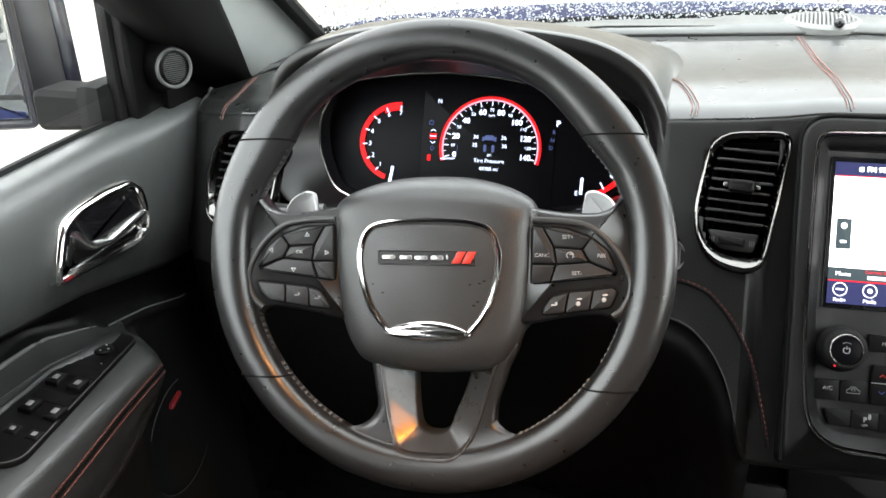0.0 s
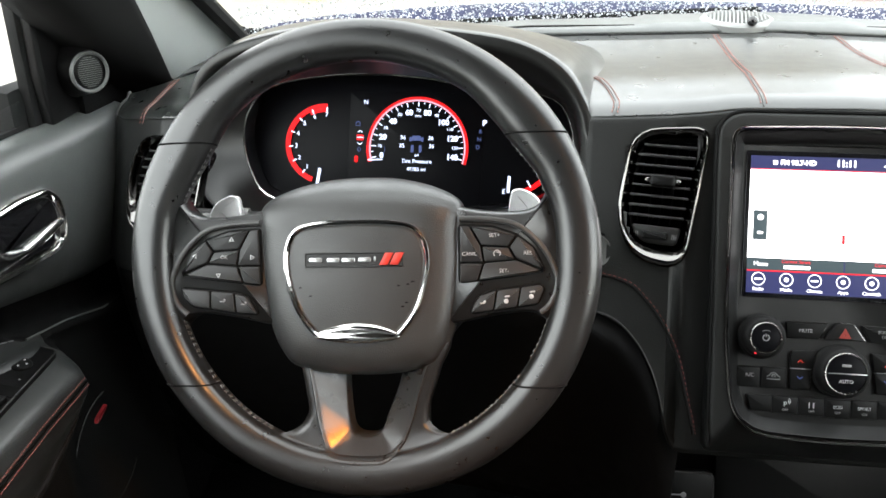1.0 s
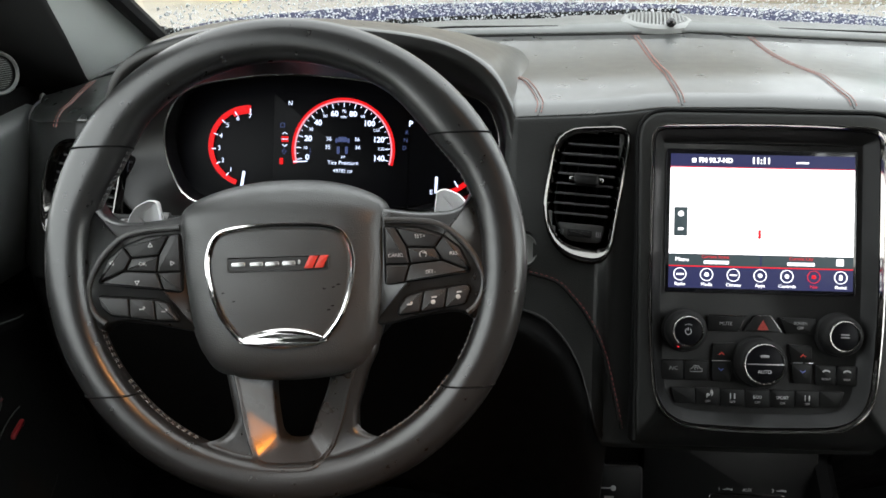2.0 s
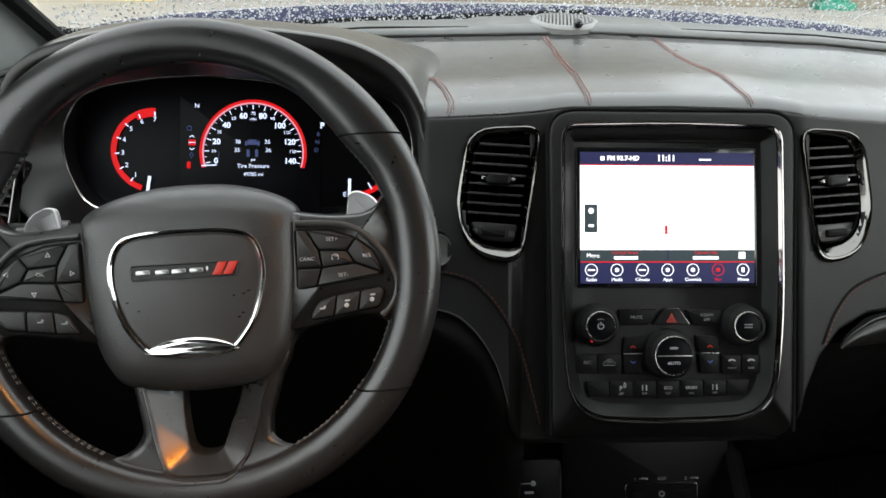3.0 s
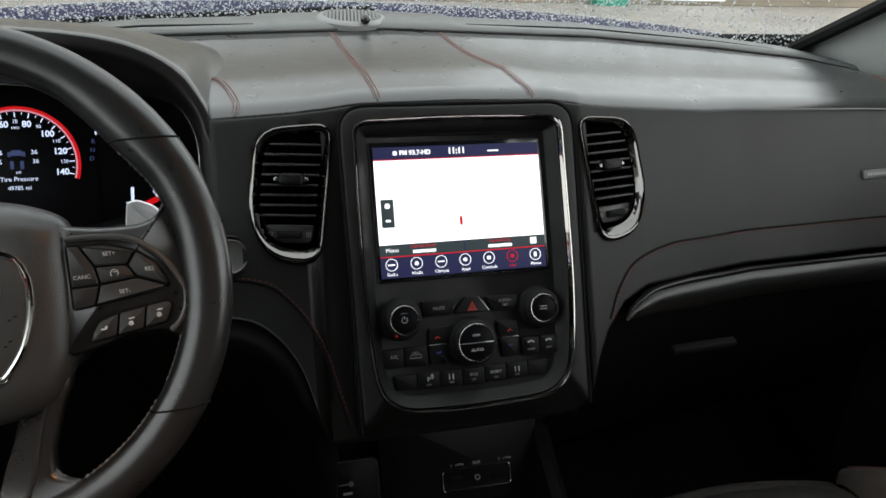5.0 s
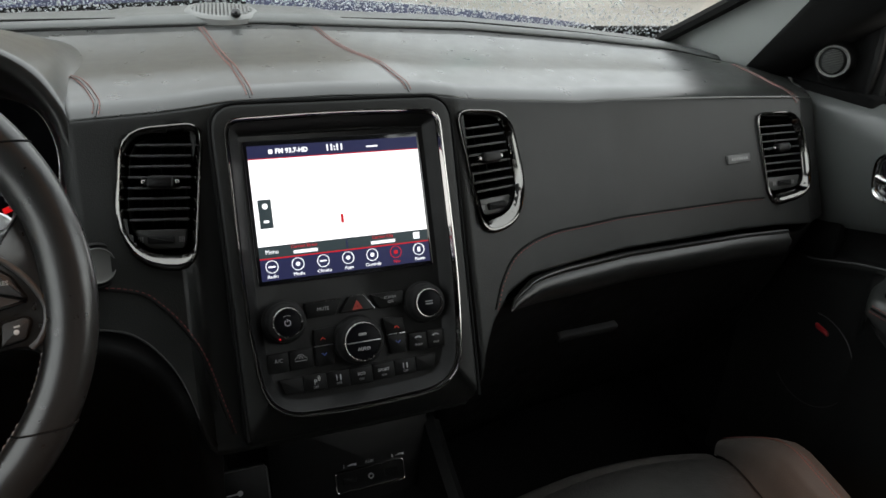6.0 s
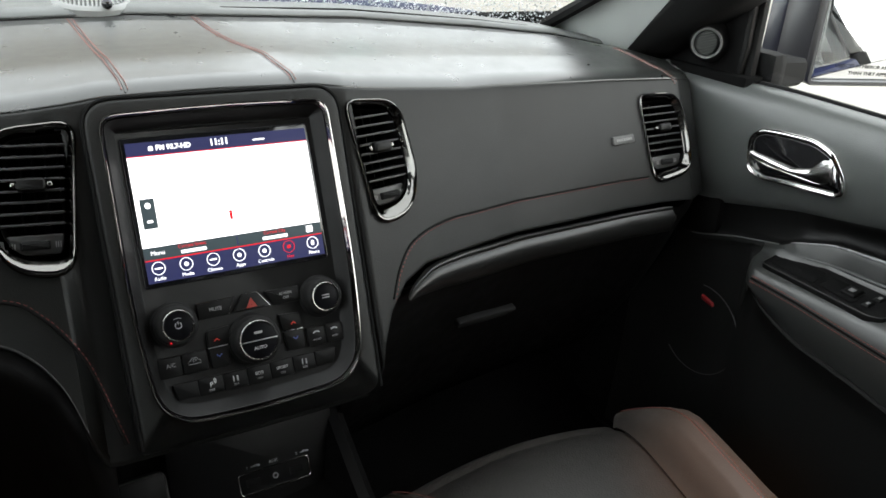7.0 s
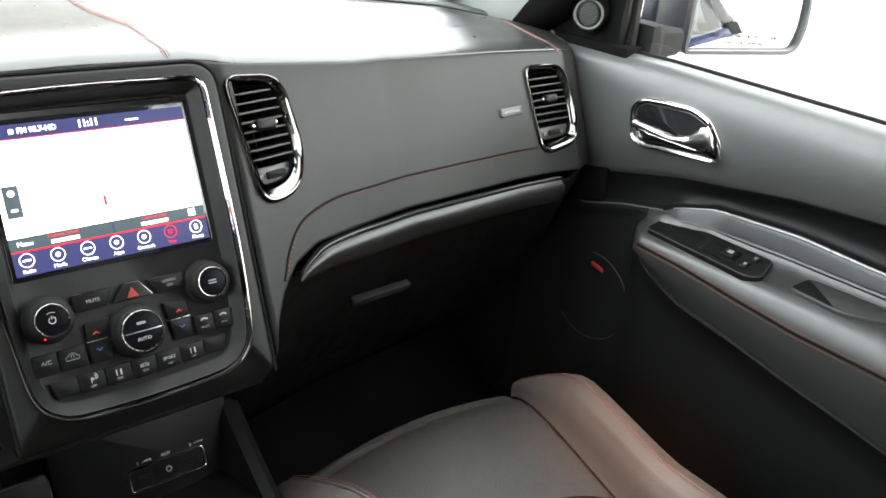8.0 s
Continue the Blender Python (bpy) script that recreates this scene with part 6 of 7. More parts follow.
    arc = [Vector((sg * 0.7665, 0.01 - 0.075 * math.sin(a), 0.70 + 0.075 * math.cos(a))) for a in steps(-0.1, 3.9, 48)]
    part("speaker_edge", sweep(arc, circle(0.0008, 6)), LEATHER, door)
    # corner trim with the tweeter
    so = ccw(rounded(yz([(0.175, 1.096), (0.044, 1.088), (0.038, 1.14), (0.042, 1.40), (0.065, 1.36), (0.13, 1.25)]), 0.006, 3))
    part("corner_trim", slab(so, -0.016, 0.004, 0.002), PLASTIC, door, "black corner trim at the mirror", on(0.785))
    tn = Vector((-sg * 0.86, -0.50, 0.12)).normalized()
    tw = plane_at((sg * (0.754 if sg > 0 else 0.757), 0.087, 1.139), Vector((0, 0, 1)).cross(tn) , (0, 0, 1))
    c = disc(0.0226, 40)
    pod = part("tweeter_pod", rings([(inset(c, -0.010), -0.030), (inset(c, -0.004), -0.010), (inset(c, -0.0005), 0.000), (c, 0.0045), (inset(c, 0.0012), 0.0065), (inset(c, 0.002), 0.004)]), PLASTIC, door, "round tweeter with a grey ring", tw)
    part("tweeter_ring", rings([(c, 0.003), (c, 0.0062), (inset(c, 0.0012), 0.0080), (inset(c, 0.0026), 0.0078), (inset(c, 0.0040), 0.0055)], cap0=False, cap1=False), RINGGREY, pod, "pale grey ring", tw)
    part("tweeter_grille", rings([(disc(0.0190, 36), 0.003), (disc(0.015, 36), 0.0052), (disc(0.008, 36), 0.0062)]), PLASTIC, pod, m=tw)
    holes = bmesh.new()
    for k in range(15):
        y = -0.0154 + k * 0.0022
        half = math.sqrt(max(0, 0.0165 ** 2 - y * y))
        box(0, y, 0.0065 - 0.0018 * (y / 0.02) ** 2, half * 1.7, 0.0009, 0.0005, bm=holes)
    part("grille_ribs", holes, GRILLE, pod, m=tw)
    # window seal, glass and frame post
    seal = [Vector((sg * 0.803, y, door_line(y)[1][1] + 0.002)) for y in steps(0.045, -1.1, 30)]
    part("window_seal", sweep(seal, [(-0.005, -0.006), (0.005, -0.006), (0.003, 0.0025), (-0.003, 0.0025)]), RUBBER, door, "black rubber window seal")
    part("window_post", box(sg * 0.797, 0.037, 1.26, 0.012, 0.014, 0.36, 0.003), RUBBER, door)
    pane = part("window_glass", sheet(lambda y, t: Vector((sg * (0.812 - 0.16 * t), y - 0.05 * t, 1.062 + 0.52 * t)), steps(0.030, -1.1, 8), steps(0, 1, 6)), GLASS, door, "clear side window glass")
    pane.visible_shadow = False
    skin = part("outer_skin", sheet(lambda y, t: Vector((sg * (0.835 + 0.08 * math.sin(math.pi * min(1, t * 1.2)) * 0.9), y, 1.058 - 0.68 * t)), steps(0.45, -1.15, 14), steps(0, 1, 12)), PAINT, door, "dark navy painted door skin")
    part("sill_top", sheet(lambda y, t: Vector((sg * (0.808 + 0.028 * t), y, 1.066 - 0.008 * t)), steps(0.45, -1.15, 8), [0, 1]), PAINT, door)
    if sg < 0:
        door.location.x = -0.012
    return door


for sg in (-1, 1):
    front_door(sg)


# ---- outside mirrors ----
def side_mirror(sg):
    mirror = thing("side_mirror", "dark outside mirror on a short arm" if sg < 0 else "dark outside mirror with a printed warning", "side mirror", group="outside mirrors")
    m = plane_at((1.045 if sg > 0 else -1.014, 0.0, 1.152), (1 * 0.866, -0.5 * sg, 0), (0.0, 0.06, 1))
    o = ccw(rounded([(-0.105, -0.078), (0.095, -0.070), (0.108, -0.03), (0.104, 0.075), (-0.100, 0.085)] if sg > 0 else [(0.105, -0.078), (-0.095, -0.070), (-0.108, -0.03), (-0.104, 0.075), (0.100, 0.085)], [0.012, 0.03, 0.03, 0.04, 0.02], 6))
    grown = [Vector((p.x + (-sg * 0.045 * max(0.0, -sg * p.x / 0.105)), p.y * 0.97)) for p in o]
    part("mirror_housing", rings([([a.lerp(b, 0.30) for a, b in zip(grown, o)], -0.055), ([a.lerp(b, 0.45) for a, b in zip(grown, o)], -0.035), (inset(o, 0.0), -0.010), (inset(o, -0.001), 0.002), (inset(o, 0.0015), 0.006), (inset(o, 0.006), 0.006), (inset(o, 0.009), -0.006)]), MIRRORSHELL, mirror, "black mirror housing", m)
    part("mirror_cap", rings([(inset(grown, 0.040), -0.135), (inset(grown, 0.030), -0.130), (inset(grown, 0.012), -0.112), (inset(grown, -0.001), -0.080), (inset([a.lerp(b, 0.28) for a, b in zip(grown, o)], -0.0015), -0.055), (inset([a.lerp(b, 0.28) for a, b in zip(grown, o)], 0.004), -0.052)], cap1=False), CAPPAINT, mirror, "dark painted mirror cap", m)
    g = part("mirror_glass", rings([(inset(o, 0.0095), -0.010), (inset(o, 0.0095), -0.0035), (inset(o, 0.012), -0.003)]), MIRROR, mirror, "reflecting mirror glass", m)
    if sg > 0:
        for k, line in enumerate(("OBJECTS IN MIRROR ARE CLOSER", "THAN THEY APPEAR")):
            writing("warning_text", line, 0.0080, m @ flat(0.0, -0.046 - 0.0105 * k, -0.0026), CAVITY, g)
    arm_o = ccw(rounded([(-0.036, -0.026), (0.036, -0.022), (0.036, 0.018), (-0.036, 0.020)], 0.012, 5))
    part("mirror_arm", rings([(arm_o, -0.02), (arm_o, 0.028), (inset(arm_o, 0.006), 0.034)]), RUBBER, mirror, "short black arm", plane_at((sg * 0.862, 0.045, 1.106), (1, 0.0, 0), (0, 0, 1)))
    part("arm_foot", box(sg * 0.828, 0.045, 1.104, 0.034, 0.075, 0.062, 0.016), RUBBER, mirror)
    return mirror


for sg in (-1, 1):
    side_mirror(sg)

# ---- passenger seat ----
seat = thing("passenger_seat", "dark leather front seat cushion with stitched side bolsters", "car seat")
SX = 0.361


def cushion(u, t):
    """u across (-1 to 1), t from front edge (0) to the back (1)."""
    y = -0.062 - 0.62 * t
    z = 0.664 - 0.030 * t + 0.006 * math.cos(u * 2.4) - 0.030 * math.exp(-t * 16)
    return Vector((SX + u * (0.172 - 0.163 * min(t, 0.45)), y + 0.012 * (1 - u * u) * (1 - t), z - 0.004 * (abs(u) ** 6)))


def nose(u, a):
    p = cushion(u, 0)
    return p + Vector((0, 0.040 * math.sin(a), -0.045 * (1 - math.cos(a)) - 0.10 * max(0, a - 1.2)))


part("cushion", sheet(cushion, steps(-1, 1, 20), [0, 0.01, 0.025, 0.045, 0.07, 0.10] + steps(0.14, 1, 14)), SEATMESH, seat, "perforated leather cushion", angle=75)
part("cushion_nose", sheet(nose, steps(-1, 1, 20), steps(0, 2.6, 10)), SEATHIDE, seat, angle=75)


def bolster(sg):
    def fn(v, t):
        """v from the inner seam (0) over the crest to the outer skirt (1)."""
        y = -0.056 - 0.63 * t
        rise = 0.052 * ease(-0.02, 0.22, t) + 0.002
        drop = 0.030 * math.exp(-t * 16)
        u = SX + sg * (0.172 - 0.163 * min(t, 0.45))
        base = 0.666 - 0.030 * t - drop
        px = [0.0, 0.012, 0.027, 0.041, 0.064, 0.084, 0.096]
        pz = [-0.002, 0.42, 0.80, 1.0, 0.90, 0.52, -0.4]
        x = lerp_table(v, steps(0, 1, 7), px)
        z = lerp_table(v, steps(0, 1, 7), pz)
        k = 0.45 + 0.55 * ease(-0.02, 0.16, t)
        height = base + (z * rise if z > 0 else z * 0.3)
        w = max(0.0, 1 - v / 0.22) ** 1.5
        return Vector((u + sg * x * k, y + 0.012 * math.sin(v * math.pi), height * (1 - w) + (cushion(sg, t).z + 0.001) * w))
    b = part("side_bolster", sheet(fn, [i / 36 for i in range(37)], [0, 0.01, 0.02, 0.04, 0.07, 0.11, 0.16] + steps(0.2, 1, 16)), SEATHIDE, seat, "raised leather side bolster", angle=75)
    groove = [fn(0.0, t) + Vector((0, 0, 0.001)) for t in steps(0.01, 1, 40)]
    part("seam_groove", sweep(groove, circle(0.0007, 6)), CAVITY, b)
    line = [fn(0.52, t) for t in steps(0.015, 1, 60)]
    nor = [Vector((sg * 0.35, 0, 0.93)) for _ in line]
    part("piping", sweep(line, circle(0.0020, 8)), SEATHIDE, b, "leather piping")
    for off in (-0.005, 0.005):
        part("stitching", stitches(line, nor, 0.0036, 0.0020, 0.0005, offset=off), SEATSEAM, b, "red thread")


for sg in (-1, 1):
    bolster(sg)
cross = [cushion(u, 0.34 + 0.05 * u * u) + Vector((0, 0, 0.0012)) for u in steps(-1, 1, 24)]
part("cross_seam", sweep(cross, circle(0.0010, 6)), CAVITY, seat)
part("seat_base", box(SX, -0.38, 0.52, 0.36, 0.50, 0.20, 0.02), PLASTIC, seat)
part("seat_side_trim", slab(rounded([(0.20, -0.05), (-0.35, -0.06), (-0.35, 0.04), (0.16, 0.02)], 0.02), 0, 0.02, 0.006), PLASTIC, seat, "plastic side trim", plane_at((SX + 0.235, -0.50, 0.60), (0, 1, 0), (0, 0, 1)))



def seat_back(parent, cx):
    """A plain padded backrest with its headrest, unseen, added to block light from behind."""
    o = ccw(rounded([(-0.25, 0.0), (0.25, 0.0), (0.22, 0.62), (-0.22, 0.62)], 0.08, 6))
    m = plane_at((cx, -0.98, 0.68), (-1, 0, 0), (0, -0.33, 1))
    part("backrest", rings([(inset(o, 0.02), -0.08), (o, -0.03), (o, 0.03), (inset(o, 0.03), 0.06)]), LEATHER, parent, "black leather backrest", m)
    h = ccw(rounded([(-0.13, 0.66), (0.13, 0.66), (0.11, 0.84), (-0.11, 0.84)], 0.04, 5))
    part("headrest", rings([(inset(h, 0.01), -0.05), (h, -0.02), (h, 0.02), (inset(h, 0.02), 0.05)]), LEATHER, parent, m=m)


seat_back(seat, SX)
# the driver's seat is out of view, put in to hold back rear light
driver_seat = thing("driver_seat", "unseen black leather driver's seat behind the wheel, added to block light", "car seat")
seat_back(driver_seat, -0.40)
part("cushion", box(-0.40, -0.72, 0.60, 0.46, 0.44, 0.14, 0.04), LEATHER, driver_seat)
part("seat_base", box(-0.40, -0.70, 0.48, 0.36, 0.40, 0.12, 0.02), PLASTIC, driver_seat)

# ---- car shell round the cabin ----
floor = tagged(part("floor", sheet(lambda x, y: Vector((x, y, 0.42 + 0.35 * max(0, y - 0.18) ** 1.0)), steps(-0.80, 0.80, 9), steps(-2.2, 0.62, 16)), CARPET), "black carpeted car floor", "floor", kind="structure")
floor.modifiers.new("thickness", "SOLIDIFY").thickness = 0.02
tagged(part("bulkhead", sheet(lambda x, t: Vector((x, 0.60 - 0.12 * t, 0.50 + 0.63 * t)), steps(-0.80, 0.80, 5), steps(0, 1, 5)), CARPET), "black carpeted bulkhead under the dashboard", "bulkhead", kind="structure").modifiers.new("thickness", "SOLIDIFY").thickness = 0.02
tagged(part("ceiling", sheet(lambda x, y: Vector((x, y, 1.70 - 0.10 * (x / 0.62) ** 4 - 0.05 * max(0, y + 0.7))), steps(-0.62, 0.62, 13), steps(-2.4, -0.28, 14)), HEADLINER, out=(0, 0, -1), thick=0.03), "black cloth headliner", "headliner", kind="structure")
tagged(part("wall_rear", sheet(lambda x, t: Vector((x, -2.35 + 0.05 * t, 0.42 + 0.66 * t)), steps(-0.80, 0.80, 5), steps(0, 1, 5)), CARPET, out=(0, 1, 0), thick=0.03), "dark tailgate trim", "wall", kind="structure")
for sg in (-1, 1):
    tagged(part("wall_side", sheet(lambda y, t: Vector((sg * 0.79, y, 0.42 + 0.66 * t)), steps(-1.12, -2.35, 5), steps(0, 1, 5)), CARPET, out=(-sg, 0, 0), thick=0.03), "dark rear side trim of the cabin", "wall", kind="structure")
    pane = tagged(part("window_2", sheet(lambda y, t: Vector((sg * (0.79 - 0.16 * t), y, 1.09 + 0.52 * t)), steps(-1.30, -2.30, 5), steps(0, 1, 4)), TINTED), "dark-tinted rear side window", "window", kind="structure")
    pane.visible_shadow = True
    tagged(part("pillar", box(sg * 0.73, -1.2, 1.35, 0.10, 0.16, 0.60, 0.02), HEADLINER), "black trim of the middle roof pillar", "pillar", kind="structure")
    tagged(part("roof_rail", sweep([Vector((sg * 0.645, y, 1.625)) for y in steps(-0.42, -2.35, 12)], circle(0.035, 10)), HEADLINER), "black roof side rail trim", "roof rail", kind="structure")
tagged(part("window_3", sheet(lambda x, t: Vector((x, -2.33 + 0.15 * t, 1.08 + 0.56 * t)), steps(-0.72, 0.72, 6), steps(0, 1, 4)), TINTED), "dark-tinted rear window", "window", kind="structure")
for sg in (-1, 1):
    tagged(part("kick_panel", box(*((0.790, 0.33, 0.74, 0.04, 0.62, 0.72) if sg > 0 else (-0.806, 0.37, 0.745, 0.04, 0.54, 0.73)), 0.005), CARPET), "black carpeted kick panel in the footwell", "kick panel", kind="structure")
    tagged(part("rocker", box(sg * 0.79, -1.0, 0.40, 0.10, 2.8, 0.08, 0.01), CARPET), "black door sill", "door sill", kind="structure")
lamp = thing("courtesy_lamp", "small warm courtesy lamp on the headliner", "lamp", m=pose(0.02, -0.62, 1.690))
part("lamp_base", slab(rect(-0.05, -0.035, 0.05, 0.035, 0.01), -0.006, 0.002, 0.002), SATIN, lamp, m=pose(0.02, -0.62, 1.690) @ pose(0, 0, 0, 180))
for x in (-0.024, 0.024):
    part("lamp_lens", slab(rect(x - 0.018, -0.020, x + 0.018, 0.020, 0.006), 0.001, 0.0045, 0.002), light_of("warm_lens_light", (1.0, 0.36, 0.08), 2.2), lamp, "glowing warm lens", pose(0.02, -0.62, 1.690) @ pose(0, 0, 0, 180))


# unseen mask, added to cut the spoke spot into a slanted patch of light
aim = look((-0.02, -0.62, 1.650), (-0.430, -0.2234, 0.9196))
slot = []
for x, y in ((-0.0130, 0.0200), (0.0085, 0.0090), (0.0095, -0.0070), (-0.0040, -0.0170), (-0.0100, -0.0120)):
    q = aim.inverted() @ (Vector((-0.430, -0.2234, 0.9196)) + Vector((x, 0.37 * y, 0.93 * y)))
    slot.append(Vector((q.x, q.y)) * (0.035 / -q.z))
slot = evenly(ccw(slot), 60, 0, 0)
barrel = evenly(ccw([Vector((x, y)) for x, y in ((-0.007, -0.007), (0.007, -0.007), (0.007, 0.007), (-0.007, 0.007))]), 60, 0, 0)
part("patch_mask", rings([(barrel, 0.034), (barrel, -0.034), (inset(barrel, 0.001), -0.035), (slot, -0.035)], cap0=False, cap1=False), CAVITY, lamp, "unseen black mask shaping the spot's patch", aim)


def pillar(sg):
    """The trim from the end of the dashboard up beside the windscreen."""
    foot = [(0.694, 0.360, 1.125), (0.702, 0.340, 1.128), (0.715, 0.290, 1.116), (0.728, 0.250, 1.106), (0.744, 0.220, 1.098), (0.762, 0.200, 1.100), (0.797, 0.150, 1.112)]
    head = [(0.672, -0.395, 1.600), (0.684, -0.405, 1.605), (0.702, -0.415, 1.600), (0.712, -0.425, 1.590), (0.727, -0.440, 1.580), (0.737, -0.450, 1.570), (0.752, -0.46, 1.55)]
    a, b = ([p - Vector((0.012 if sg > 0 else 0.0, 0, 0)) for p in curve_through(q, 24)] for q in (foot, head))
    low = -0.05

    def at(i, t, dx=0.0):
        j = min(22, int(i))
        p = a[j].lerp(a[j + 1], i - j).lerp(b[j].lerp(b[j + 1], i - j), t)
        return Vector((sg * (p.x + dx), p.y, p.z - 0.03 * math.sin(math.pi * t)))

    ob = part("pillar", sheet(lambda i, t: at(i, t), list(range(18)), steps(low, 1, 16)), PILLAR, angle=70, out=(-sg, -1, 0))
    tagged(ob, "grey moulded windscreen pillar trim", "pillar", kind="structure")
    ob.modifiers.new("thickness", "SOLIDIFY").thickness = 0.012

    def seal_shade_at(u, t):
        """Black seal over the pillar's outer part, widened upwards to hold its shade."""
        i0 = max(6.0, 14.2 - 24 * max(0.0, t))
        i1 = max(19.4, 23 - 20 * max(0.0, t))
        return at(i0 + (i1 - i0) * u, t, (-0.0035 if u < 1 else 0.035) + (0.0045 if u == 0 else 0.0))
    dark = part("pillar_seal_shade", sheet(seal_shade_at, [0, 0.04, 0.12, 0.25, 0.4, 0.55, 0.7, 0.85, 1.0], steps(low, 1, 16)), RUBBER, angle=70, out=(-sg, -1, 0))
    tagged(dark, "black rubber door seal beside the pillar, widened for its shade", "door seal", kind="structure")
    dark.modifiers.new("thickness", "SOLIDIFY").thickness = 0.02
    edge = [at(0, t, -0.006) + Vector((0, 0.006, 0)) for t in steps(low, 1, 20)]
    tagged(part("windscreen_seal", sweep(edge, circle(0.011, 8)), RUBBER), "black windscreen edge seal", "seal", kind="structure")


for sg in (-1, 1):
    pillar(sg)


def screen_foot(x):
    return Vector((x, lerp_table(abs(x), [0, 0.3, 0.5, 0.66, 0.75], [0.470, 0.455, 0.425, 0.390, 0.34]), lerp_table(abs(x), [0, 0.4, 0.66], [1.135, 1.125, 1.105])))


def windscreen(x, t):
    p = screen_foot(x)
    q = Vector((x * 0.84, -0.30 - 0.03 * (x / 0.7) ** 2, 1.655 - 0.03 * (x / 0.7) ** 2))
    r = p.lerp(q, t)
    return r + Vector((0, 0.04, 0.035)) * math.sin(math.pi * t)


glass_ob = tagged(part("window_1", sheet(windscreen, steps(-0.70, 0.70, 29), steps(0, 1, 16)), WINDSCREEN_GLASS), "windscreen glass covered in water drops", "windscreen", kind="structure")
glass_ob.visible_shadow = False
# the beads are partly clear and partly white
drop_mat = bpy.data.materials.new("milky_water")
drop_mat.use_nodes = True
db = drop_mat.node_tree.nodes["Principled BSDF"]
db.inputs["Base Color"].default_value = (0.92, 0.94, 0.96, 1)
db.inputs["Transmission Weight"].default_value, db.inputs["Roughness"].default_value, db.inputs["IOR"].default_value = 0.40, 0.12, 1.33
verts, faces = [], []
rd = random.Random(11)


def add_drop(p, px, py, r, sq):
    """A flattened bead of water of radius r on the surface spanned at p by px and py."""
    du, n = (px - p).normalized(), (px - p).cross(py - p).normalized()
    if n.y + n.z < 0:
        n = -n
    dv = n.cross(du)
    b0 = len(verts)
    for rr, hh in ((1.0, 0.0), (0.78, 0.60)):
        for a in range(7):
            ang = 2 * math.pi * a / 7
            verts.append(tuple(p + n * (0.0006 + r * hh) + du * (r * rr * math.cos(ang)) + dv * (r * rr * sq * math.sin(ang))))
    verts.append(tuple(p + n * (0.0006 + r * 0.86)))
    for a in range(7):
        c = (a + 1) % 7
        faces.extend([(b0 + a, b0 + c, b0 + 7 + c, b0 + 7 + a), (b0 + 7 + a, b0 + 7 + c, b0 + 14)])
    faces.append(tuple(b0 + a for a in range(6, -1, -1)))


def drop_mesh(name):
    me = bpy.data.meshes.new(name)
    me.from_pydata(verts, [], faces)
    for f in me.polygons:
        f.use_smooth = True
    return me


for k in range(9000):
    x, t = rd.uniform(-0.69, 0.69), 0.02 + (rd.random() * 0.10 if k % 4 else rd.random() * 0.30)
    add_drop(windscreen(x, t), windscreen(x + 0.01, t), windscreen(x, t + 0.01), rd.choice((0.0005, 0.0006, 0.0008, 0.0010, 0.0013, 0.0017)), rd.uniform(0.9, 1.6))
me = drop_mesh("water_drops")
drops = tagged(part("water_drops", me, drop_mat), "scattered milky beads of water on the windscreen", "water drops", kind="stuff")
drops.visible_shadow = False

# ---- bonnet, cowl and wiper ----
bonnet = thing("car_bonnet", "dark navy car bonnet wet with drops", "car bonnet")


def bonnet_point(x, t):
    y = 0.60 + 1.05 * t
    return Vector((x * (1 - 0.10 * t), y - 0.10 * (x / 0.8) ** 2, 1.093 + 0.035 * math.cos(x * 1.1) - 0.10 * t * t - 0.014 * (abs(x) / 0.8) ** 3))


part("bonnet_skin", sheet(bonnet_point, steps(-0.80, 0.80, 33), steps(0, 1, 20)), PAINT, bonnet, angle=70)
part("cowl", sheet(lambda x, t: screen_foot(x) + Vector((0, 0.012 + 0.13 * t, -0.012 - 0.02 * t)), steps(-0.75, 0.75, 31), steps(0, 1, 4)), RUBBER, bonnet, "black cowl panel")
wiper = thing("windscreen_wiper", "black wiper lying along the foot of the windscreen", "wiper")
part("wiper_blade", sweep([screen_foot(x) + Vector((0, 0.014, 0.016 + 0.02 * (x + 0.5))) for x in steps(-0.62, 0.02, 30)], [(-0.006, -0.005), (0.006, -0.005), (0.002, 0.007), (-0.002, 0.007)]), RUBBER, wiper)
part("wiper_arm", sweep([Vector((-0.10, 0.56, 1.10)), Vector((-0.20, 0.50, 1.135)), Vector((-0.36, 0.47, 1.14))], circle(0.006, 8)), RUBBER, wiper)

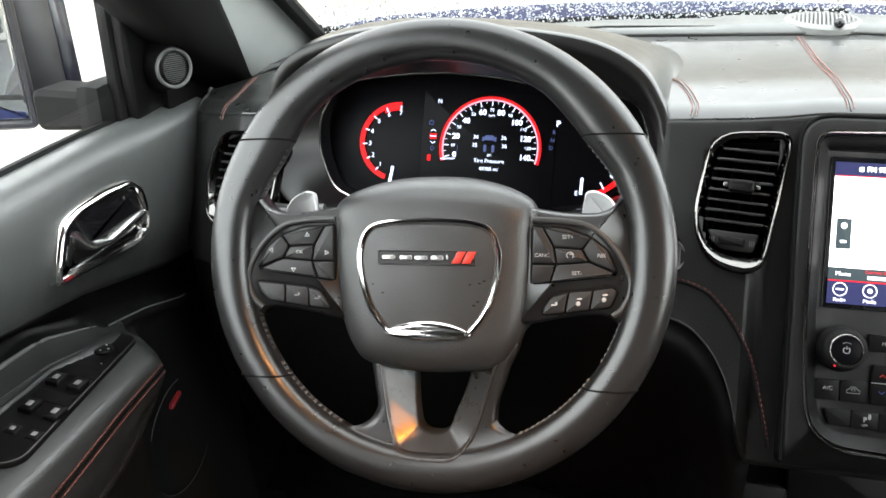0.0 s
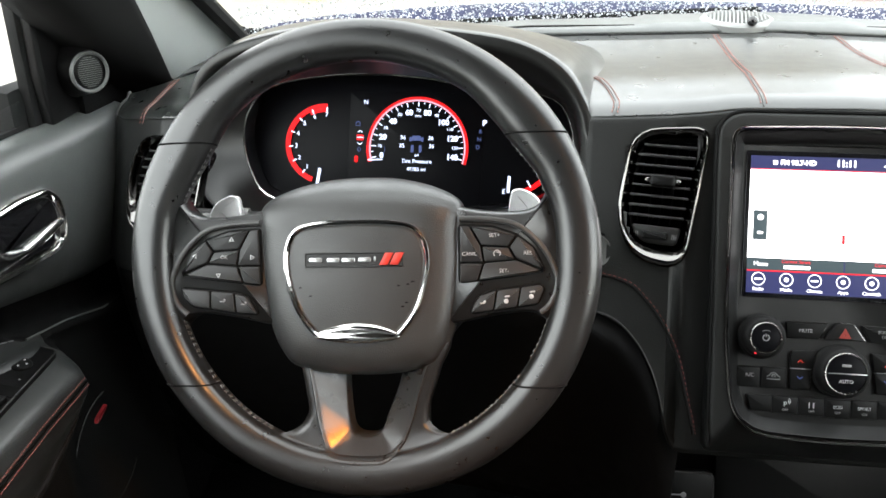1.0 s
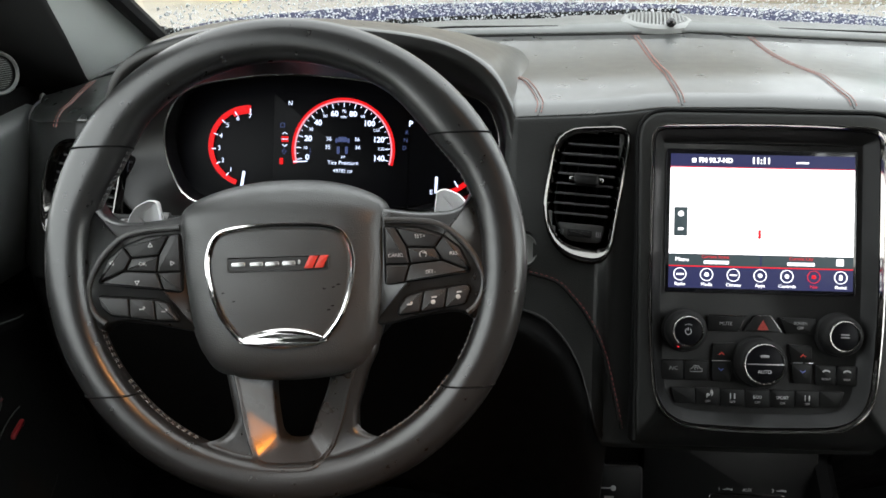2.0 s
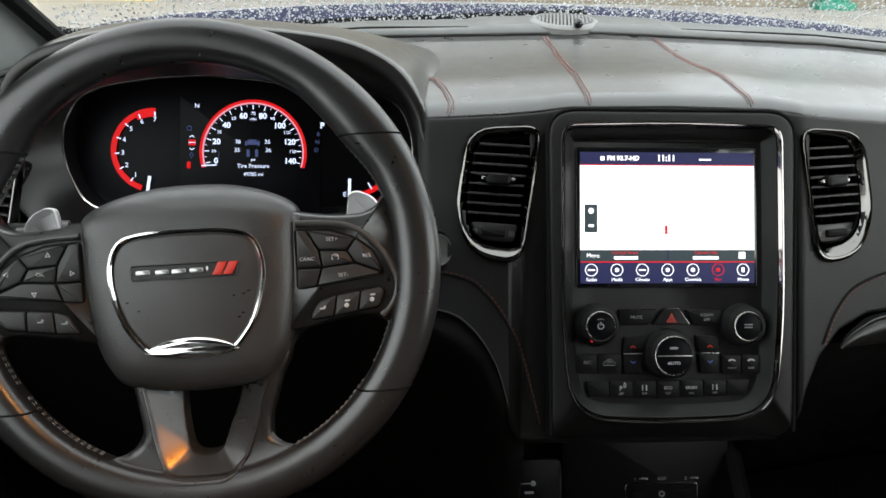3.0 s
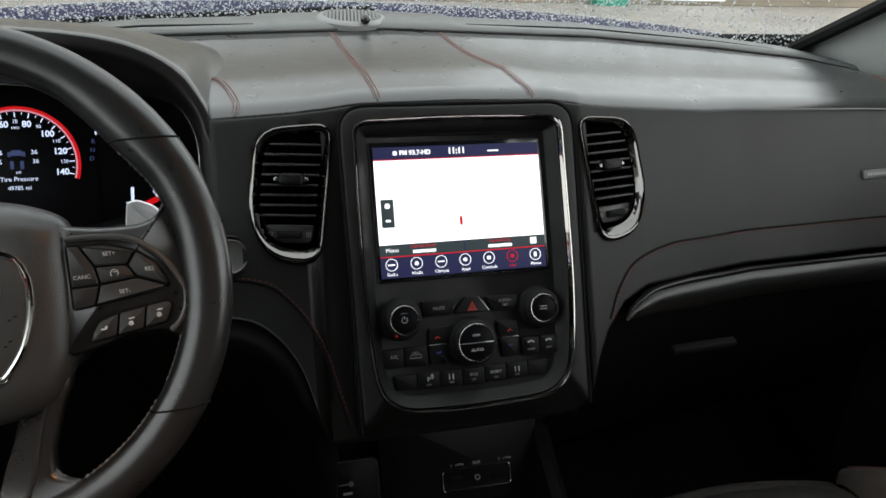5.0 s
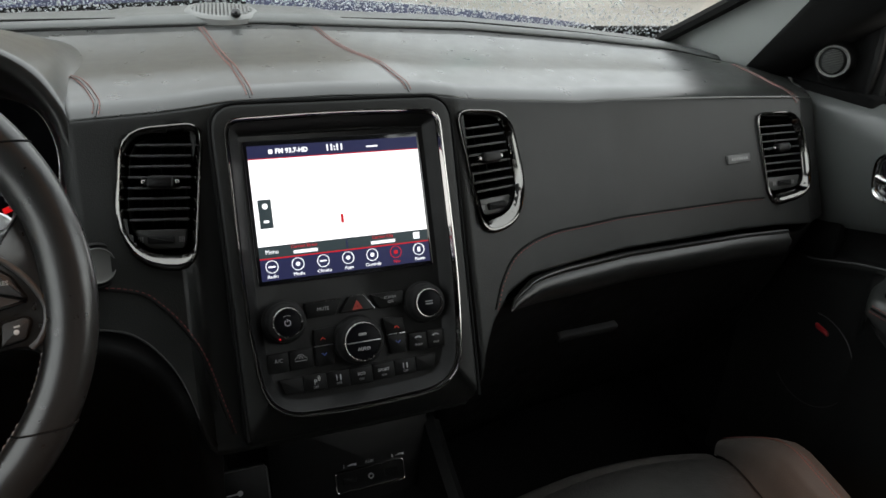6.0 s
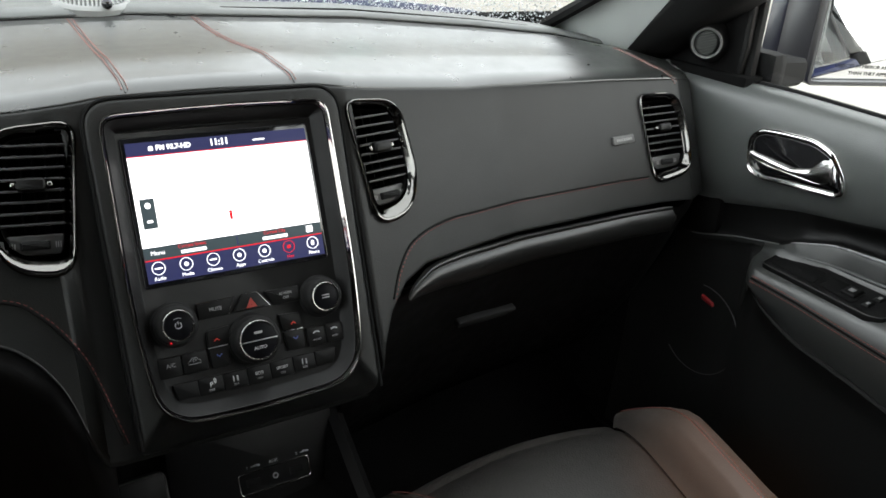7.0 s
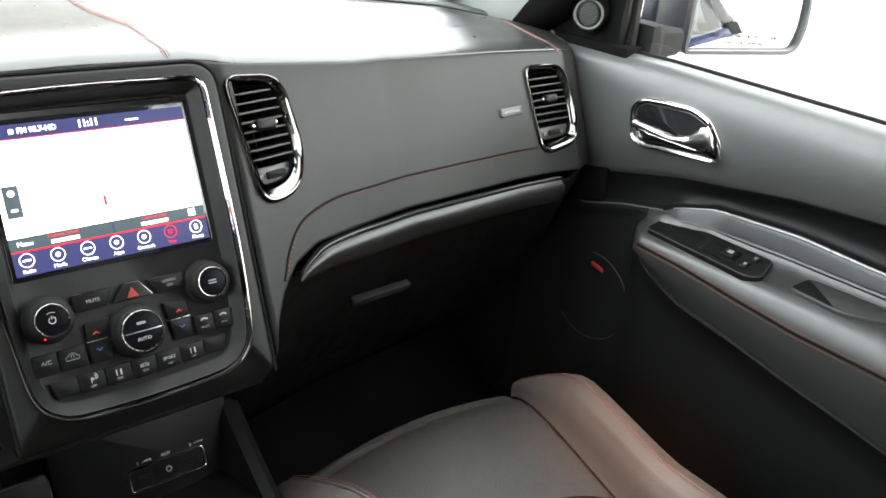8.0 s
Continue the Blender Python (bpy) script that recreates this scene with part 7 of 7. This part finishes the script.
# ---- outside: a yard before a low tan wall under a white sky ----
WALL = material("tan_block_wall", (0.22, 0.19, 0.145), 0.9, grain=(6, 0.6), tint=0.12, blotch=1.5)
CONCRETE = material("pale_concrete", (0.30, 0.28, 0.25), 0.7, grain=(14, 0.6), tint=0.18, blotch=0.9, wear=0.1)
GREEN = material("green_painted_steel", (0.008, 0.20, 0.13), 0.4, tint=0.1)
YELLOW = material("yellow_painted_steel", (0.62, 0.50, 0.14), 0.5, tint=0.1)
WHITE = material("white_painted_panel", (0.80, 0.80, 0.80), 0.6, tint=0.05)
reach = [v * abs(v) / 60 for v in steps(-180, 180, 61)]
tagged(part("ground", sheet(lambda x, y: Vector((x, y, 0.01 * noise.noise((x * 0.3, y * 0.3, 0)))), reach, reach), CONCRETE), "pale wet concrete ground", "ground", kind="structure")
BY = 11.4
wall = tagged(part("wall_north", box(2.2, BY + 0.15, 2.1, 22.0, 0.3, 4.2, 0.02), WALL), "tan block wall in front of the car", "wall", kind="structure")
# Unseen wall, added to keep sky out of the dash top's reflection.
tagged(part("sky_block_wall", box(-2.0, BY + 0.18, 5.15, 12.4, 0.3, 1.9, 0.02), WALL), "unseen tan wall added to block the sky", "wall", kind="structure")
post = thing("steel_post", "green painted steel post against the wall", "post")
part("post_shaft", box(6.15, BY - 0.12, 1.75, 0.42, 0.18, 3.5, 0.02), GREEN, post)
part("post_base", box(6.15, BY - 0.14, 0.05, 0.56, 0.26, 0.10, 0.01), GREEN, post)
shutter = thing("shutter_door", "white sectional door in the wall", "shutter door")
for k in range(4):
    part("door_section", box(7.75, BY - 0.02, 0.32 + 0.52 * k, 1.15, 0.05, 0.50, 0.01), WHITE, shutter)
part("door_track", box(7.13, BY - 0.03, 1.20, 0.06, 0.08, 2.4, 0.005), SILVER, shutter)
kerb = thing("yellow_kerb", "yellow painted kerb at the foot of the wall", "kerb")
part("kerb_stone", box(-4.7, BY - 0.5, 0.20, 2.6, 0.25, 0.46, 0.03), YELLOW, kerb)
# drops lying on the bonnet
verts, faces = [], []
for k in range(3500):
    x, t = rd.uniform(-0.79, 0.79), rd.random()
    add_drop(bonnet_point(x, t), bonnet_point(x + 0.01, t), bonnet_point(x, t + 0.01), rd.choice((0.0010, 0.0012, 0.0015, 0.0020)), rd.uniform(0.9, 1.3))
tagged(part("bonnet_drops", drop_mesh("bonnet_drops"), drop_mat), "milky beads of water on the bonnet", "water drops", kind="stuff")
